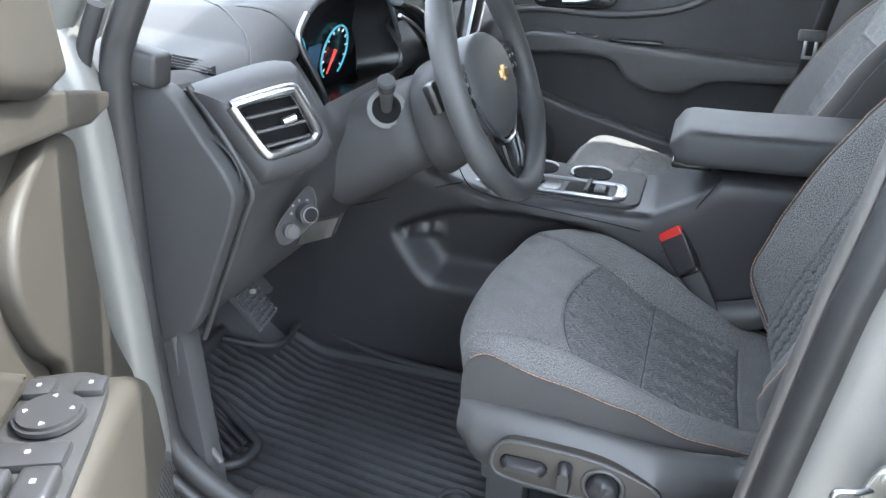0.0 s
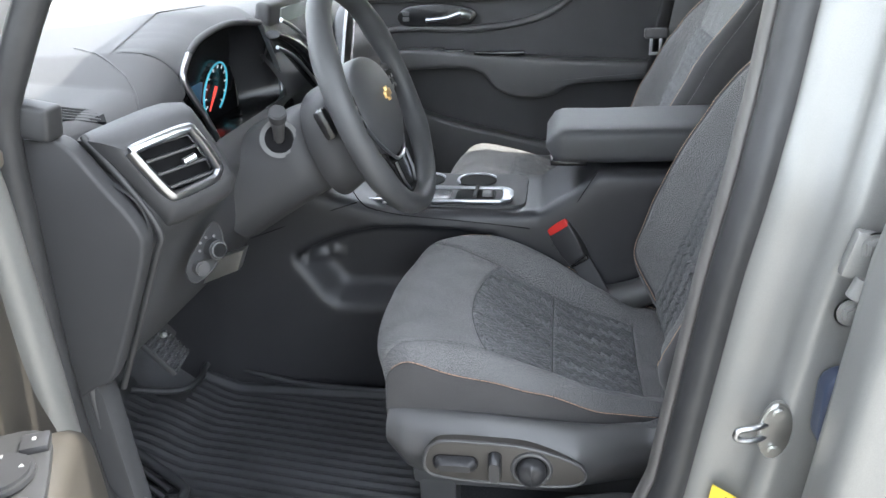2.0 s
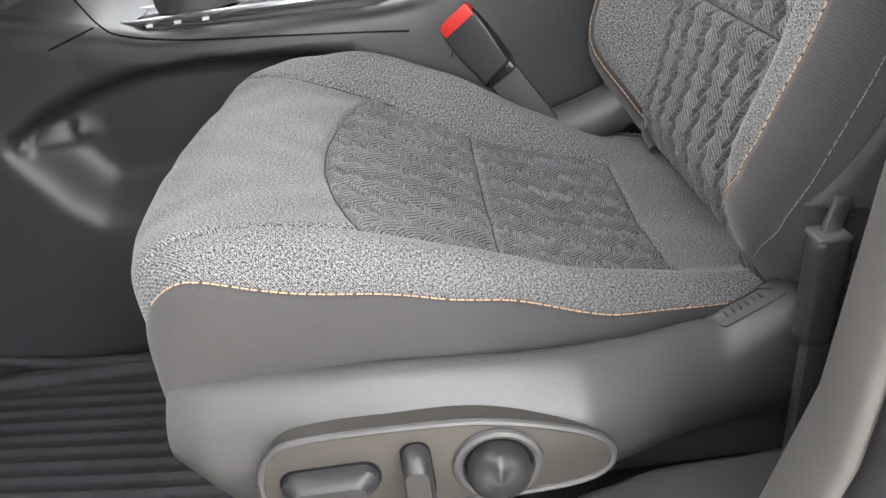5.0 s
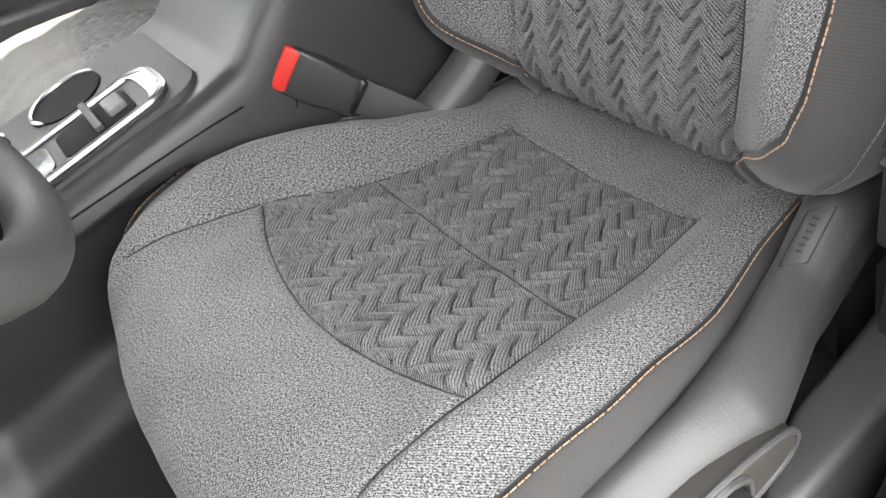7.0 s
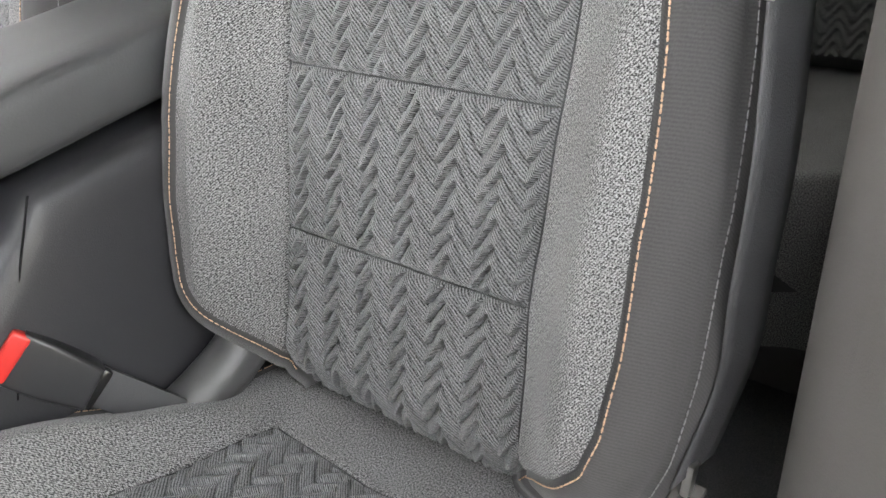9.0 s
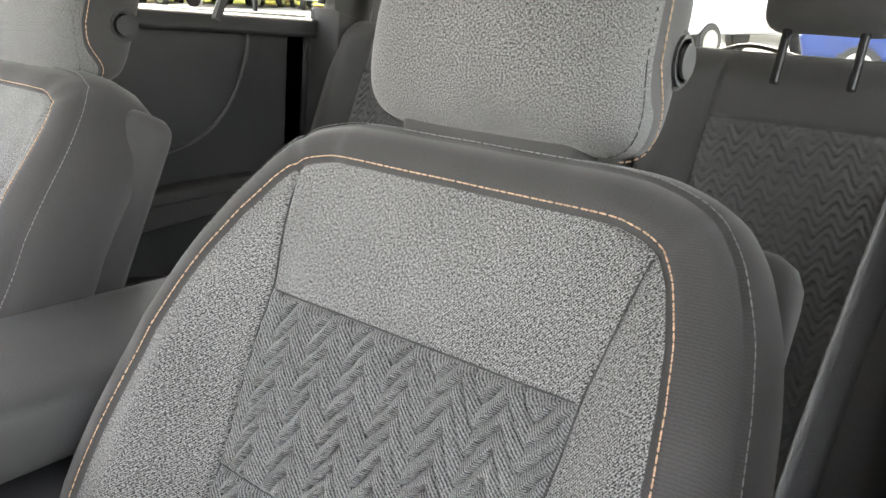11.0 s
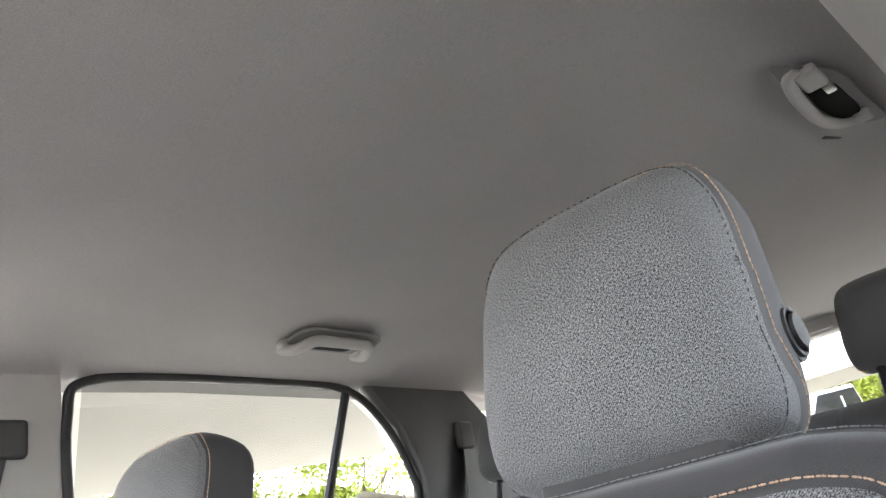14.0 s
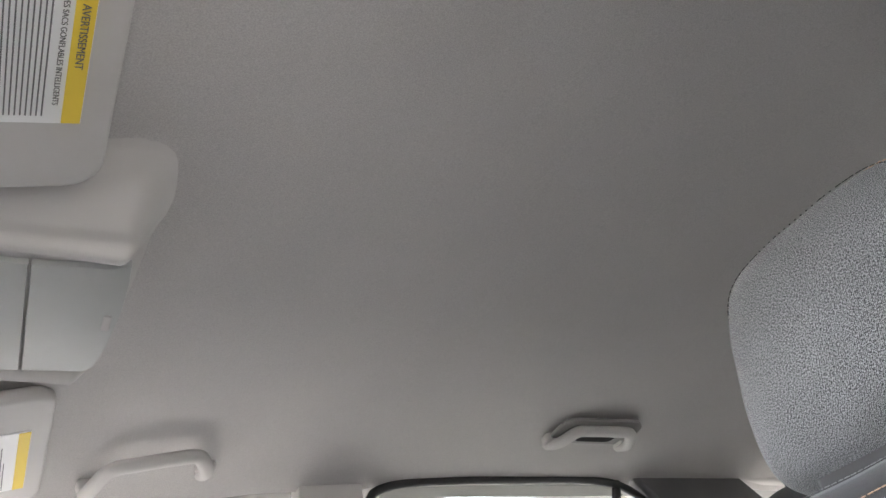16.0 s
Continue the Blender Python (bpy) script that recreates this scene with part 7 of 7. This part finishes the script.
def make_overhead_console():
    c = thing("overhead_console", "light grey overhead console with map lamp lenses", "overhead console", at=(-0.33, 0.07, 1.68))
    # a broad cove falls from the headliner to a rolled ridge round the lenses
    xs, ys = np.linspace(-0.50, -0.195, 70)[:, None], np.linspace(-0.150, 0.262, 150)[None, :]
    roof = np.interp(xs, [-0.62, -0.45, -0.25, 0.05], [1.60, 1.655, 1.705, 1.742])
    flank = np.interp(ys, [-0.150, -0.125, -0.100, -0.075, -0.055, -0.043, -0.034, -0.024, -0.015, -0.006, 0.195, 0.205, 0.214, 0.224, 0.236, 0.262], [0, 0.10, 0.34, 0.66, 0.90, 0.96, 1.18, 1.18, 0.96, 0.90, 0.90, 1.12, 1.16, 0.95, 0.25, 0])
    nose_x = -0.247 - 0.016 * np.clip(ys / 0.2, 0, 1) ** 1.5 + 0.012 * step(0.02, -0.06, ys)
    end = step(0.026, -0.018, xs - nose_x)
    floor_z = np.minimum(1.6515, roof - 0.010)
    zz = roof + 0.003 - (roof + 0.003 - floor_z) * flank * end
    sheet("housing", np.stack([xs + 0 * ys, ys + 0 * xs, zz], -1), GREY_TRIM, c, None, "light grey moulded housing", flip=True)
    lens = material("pale lamp lens", (0.40, 0.41, 0.40), 0.3, bump=0.1, bump_scale=200)
    part("lamp_lens", plate([(-0.3310, -0.004), (-0.262, -0.009), (-0.250, -0.016), (-0.2455, -0.014), (-0.2435, 0.010), (-0.2440, 0.061), (-0.250, 0.135), (-0.2585, 0.180), (-0.268, 0.190), (-0.3290, 0.194)], "z", 1.6480, 1.660, 0.0025, 2), lens, c, "frosted map lamp lens")
    part("lamp_lens", plate([(-0.450, -0.002), (-0.3335, -0.004), (-0.3315, 0.194), (-0.450, 0.196)], "z", 1.6480, 1.660, 0.0025, 2), lens, c, "frosted map lamp lens")
    part("push_tab", rbox((-0.256, 0.085, 1.6475), (0.008, 0.026, 0.003), 0.0015, 2), GREY_TRIM, c)
    return c


make_overhead_console()


# ---- outside ----
GROUND = 0.13
ground = thing("ground", "pale sunlit asphalt parking lot", "ground", kind="structure")
part("lot", plate([(-900, -900), (900, -900), (900, 900), (-900, 900)], "z", GROUND - 0.2, GROUND, 0), ASPHALT, ground)
CANOPY = material("white shade cloth", (0.60, 0.585, 0.54), 0.8, grain=0.03, grain_scale=40, mottle=0.06, mottle_scale=0.6)
POST = material("white steel post", (0.7, 0.7, 0.68), 0.5)
BARK = material("tree bark", (0.12, 0.09, 0.06), 0.9, bump=0.6, bump_scale=20, mottle=0.3)
LEAF = material("sunlit leaves", (0.20, 0.24, 0.03), 0.7, mottle=0.5, mottle_scale=1.2)


def make_canopy(cx, cy, w, d, low, high, turn=0.0):
    """A stretched shade sail: four posts, low eaves, a raised ridge."""
    c = thing("shade_canopy", "white stretched shade canopy on steel posts over parked cars", "canopy", "shade canopies", at=(cx, cy, GROUND))
    R = Matrix.Translation((cx, cy, 0)) @ Matrix.Rotation(radians(turn), 4, "Z")
    us, vs = np.linspace(-1, 1, 17), np.linspace(-1, 1, 17)
    rows = []
    for u in us:
        rows.append([tuple(R @ Vector((u * w / 2, v * d / 2, GROUND + low + (high - low) * (1 - abs(v)) ** 1.25 - 0.35 * (1 - u * u) * (1 - abs(v)) * 0.6))) for v in vs])
    sheet("cloth", np.array(rows), CANOPY, c, None, "white shade cloth")
    for u in (-1, 1):
        for v in (-1, 1):
            p = R @ Vector((u * w / 2 * 0.96, v * d / 2 * 0.96, 0))
            part("post", tube([(p.x, p.y, GROUND - 0.05), (p.x, p.y, GROUND + low + 0.1)], 0.07, 10), POST, c)
    part("edge_cable", tube([R @ Vector((u * w / 2, -d / 2, GROUND + low)) for u in (-1, 0, 1)], 0.04, 6), POST, c)
    return c


make_canopy(1.0, 8.6, 26.0, 7.0, 2.95, 3.7, 0)
make_canopy(11.5, 33.0, 22.0, 9.0, 2.7, 4.0, 0)
make_canopy(29.0, 31.0, 11.0, 8.0, 2.4, 3.6, 40)
make_canopy(30.0, 9.0, 13.0, 9.0, 2.6, 4.3, 80)
make_canopy(24.0, -6.0, 16.0, 9.0, 2.8, 4.2, 85)


def make_parked_car(x, y, turn, paint, kind, label):
    """A parked vehicle: body with cabin, glazing, wheels and lamps."""
    c = thing("parked_car", label, "truck" if kind == "pickup" else "car", at=(x, y, GROUND))
    R = Matrix.Translation((x, y, GROUND)) @ Matrix.Rotation(radians(turn), 4, "Z")

    def put(bm):
        bmesh.ops.transform(bm, matrix=R, verts=bm.verts)
        return bm
    if kind == "pickup":
        side = [(-2.9, 0.55), (2.8, 0.55), (2.85, 1.0), (2.6, 1.18), (1.35, 1.25), (0.75, 1.85), (-0.75, 1.88), (-0.95, 1.28), (-2.9, 1.25)]
        glass_o = [(1.22, 1.28), (0.72, 1.78), (-0.70, 1.80), (-0.84, 1.30)]
        wheels, tall = (1.95, -1.85), 0.40
    else:
        side = [(-2.25, 0.45), (2.2, 0.42), (2.3, 0.75), (2.1, 1.0), (1.15, 1.10), (0.45, 1.60), (-1.55, 1.64), (-2.15, 1.15), (-2.3, 0.9)]
        glass_o = [(1.0, 1.14), (0.42, 1.54), (-1.45, 1.57), (-1.95, 1.17)]
        wheels, tall = (1.40, -1.38), 0.34
    body = part("body", put(plate(side, "y", -0.92, 0.92, 0.10, 3)), paint, c, "painted body")
    dark = PLASTIC_GLOSS
    for s in (-1, 1):
        part("side_window", put(plate(glass_o, "y", s * 0.915 - 0.008, s * 0.915 + 0.008, 0.003)), dark, body, "dark side glass")
        part("window_bar", put(rbox((-0.1, s * 0.925, 1.42), (0.07, 0.02, 0.5), 0.005)), paint, body)
        for wx in wheels:
            t = part("wheel", put(disc((wx, s * 0.84, tall), (0, s, 0), tall, 0.22, 0.03)), SEAL, c, "black tyre")
            part("rim", put(disc((wx, s * 0.955, tall), (0, s, 0), tall * 0.62, 0.02, 0.006)), STEEL, t)
    part("front_lamp", put(rbox((side[2][0] - 0.06, 0.62, 0.80), (0.12, 0.36, 0.16), 0.03)), WHITE, c)
    part("front_lamp", put(rbox((side[2][0] - 0.06, -0.62, 0.80), (0.12, 0.36, 0.16), 0.03)), WHITE, c)
    part("tail_lamp", put(rbox((side[0][0] + 0.02, 0.76, 0.98), (0.10, 0.20, 0.28), 0.03)), RED, c)
    part("tail_lamp", put(rbox((side[0][0] + 0.02, -0.76, 0.98), (0.10, 0.20, 0.28), 0.03)), RED, c)
    return c


P_BLUE = material("pale blue car paint", (0.30, 0.38, 0.50), 0.3, 0.3, coat=0.5)
P_NAVY = material("navy car paint", (0.02, 0.05, 0.20), 0.3, 0.2, coat=0.5)
P_WHITE = material("white car paint", (0.75, 0.76, 0.77), 0.35, coat=0.5)
P_RED = material("red truck paint", (0.36, 0.07, 0.06), 0.4, coat=0.3)
make_parked_car(25.0, 30.0, 25, P_BLUE, "suv", "pale blue suv parked on the sunlit lot")
make_parked_car(28.5, 31.6, 30, P_RED, "suv", "red car parked on the sunlit lot")
make_parked_car(25.6, 34.5, 70, P_WHITE, "suv", "white suv parked under a canopy")
make_parked_car(23.2, 34.8, 60, P_NAVY, "suv", "dark blue car parked under a canopy")
make_parked_car(27.2, 27.4, 40, P_WHITE, "suv", "white car parked on the sunlit lot")
make_parked_car(18.0, 5.2, 165, P_WHITE, "pickup", "white pickup truck parked behind the car")
make_parked_car(14.5, 0.4, 100, P_NAVY, "suv", "blue car parked behind the car")
make_parked_car(20.5, 31.5, 95, P_RED, "pickup", "red truck parked beyond the lot")
make_parked_car(5.0, 33.0, 85, P_WHITE, "suv", "white suv parked under the far canopy")


def make_tree(x, y, high, seed):
    rnd = random.Random(seed)
    t = thing("tree", "broad green leafy tree at the edge of the lot", "tree", "trees", at=(x, y, GROUND))
    base = Vector((x, y, GROUND - 0.1))
    part("trunk", tube(bend([base, base + Vector((rnd.uniform(-.2, .2), rnd.uniform(-.2, .2), high * 0.3)), base + Vector((rnd.uniform(-.4, .4), rnd.uniform(-.4, .4), high * 0.65))]), [0.22 - 0.14 * k / 16 for k in range(17)], 8), BARK, t)
    for k in range(5):
        a = rnd.uniform(0, math.tau)
        s = base + Vector((0, 0, high * rnd.uniform(0.3, 0.55)))
        part("limb", tube([s, s + Vector((math.cos(a) * high * 0.15, math.sin(a) * high * 0.15, high * 0.12)), s + Vector((math.cos(a) * high * 0.28, math.sin(a) * high * 0.28, high * 0.30))], [0.09, 0.06, 0.025], 6), BARK, t)
    vs, fs = [], []
    clumps = [(rnd.uniform(-1, 1) * high * 0.34, rnd.uniform(-1, 1) * high * 0.34, high * rnd.uniform(0.22, 0.92), high * rnd.uniform(0.09, 0.18)) for _ in range(26)]
    for cx, cy, cz, r in clumps:
        for _ in range(110):
            d = Vector((rnd.gauss(0, 1), rnd.gauss(0, 1), rnd.gauss(0, 1))).normalized() * r * rnd.uniform(0.55, 1.1)
            p = base + Vector((cx, cy, cz)) + d
            u = Vector((rnd.gauss(0, 1), rnd.gauss(0, 1), rnd.gauss(0, 1))).normalized()
            w = u.cross(Vector((rnd.gauss(0, 1), rnd.gauss(0, 1), rnd.gauss(0, 1)))).normalized()
            s = rnd.uniform(0.09, 0.2)
            n0 = len(vs)
            vs += [p - u * s, p + w * s * 0.55, p + u * s, p - w * s * 0.55]
            fs.append((n0, n0 + 1, n0 + 2, n0 + 3))
    tagged(part("crown", mesh_of("crown", vs, fs, LEAF, False), LEAF, t), kind="stuff")
    return t


rows_of_trees = []
k = 0
for ang in range(-30, 96, 6):
    r = 52 + 5 * math.sin(k * 2.3)
    rows_of_trees.append((r * math.cos(radians(ang)), r * math.sin(radians(ang)), 7.5 + 1.8 * math.sin(k * 1.7)))
    k += 1
first = [make_tree(0, 0, 8.0, s) for s in (3, 5)]
for j, (x, y, high) in enumerate(rows_of_trees):
    if j < 2:
        first[j].matrix_basis = Matrix.Translation((x, y, GROUND)) @ Matrix.Rotation(j, 4, "Z")
    else:
        copy_thing(first[j % 2], Matrix.Translation((x, y, GROUND)) @ Matrix.Rotation(j * 1.9, 4, "Z"))
hedge = thing("hedge", "long green hedge behind the parked cars", "hedge", kind="stuff")
rnd = random.Random(11)
vs, fs = [], []
for _ in range(16000):
    a = radians(rnd.uniform(-35, 100))
    r = 54 + rnd.uniform(-3, 3)
    p = Vector((r * math.cos(a), r * math.sin(a), GROUND + rnd.uniform(0, 1) ** 0.8 * (4.2 + 1.2 * math.sin(a * 23))))
    u = Vector((rnd.gauss(0, 1), rnd.gauss(0, 1), rnd.gauss(0, 1))).normalized()
    w = u.cross(Vector((0.3, 0.2, 1))).normalized()
    s = rnd.uniform(0.3, 0.75)
    n0 = len(vs)
    vs += [p - u * s, p + w * s * 0.6, p + u * s, p - w * s * 0.6]
    fs.append((n0, n0 + 1, n0 + 2, n0 + 3))
tagged(part("foliage", mesh_of("foliage", vs, fs, LEAF, False), LEAF, hedge), kind="stuff")
verge = thing("grass_verge", "yellow green grass strip along the lot", "grass", kind="structure")
bm = bmesh.new()
inner = [bm.verts.new((43 * math.cos(radians(a)), 43 * math.sin(radians(a)), GROUND + 0.02)) for a in range(-40, 106, 5)]
outer = [bm.verts.new((62 * math.cos(radians(a)), 62 * math.sin(radians(a)), GROUND + 0.06)) for a in range(-40, 106, 5)]
for i in range(len(inner) - 1):
    bm.faces.new((inner[i], outer[i], outer[i + 1], inner[i + 1]))
part("turf", bm, material("dry grass", (0.36, 0.34, 0.05), 0.9, grain=0.4, grain_scale=3, mottle=0.3, mottle_scale=0.5), verge)

# the lot rises gently towards the rear of the car
SLOPE = Matrix.Translation((0, 0, GROUND)) @ Matrix.Rotation(radians(-4.2), 4, "Y") @ Matrix.Translation((0, 0, -GROUND))
for ob in scene.objects:
    if ob.parent is None and ob.name.split(".")[0] in ("ground", "shade_canopy", "parked_car", "tree", "hedge", "grass_verge"):
        ob.matrix_basis = SLOPE @ ob.matrix_basis
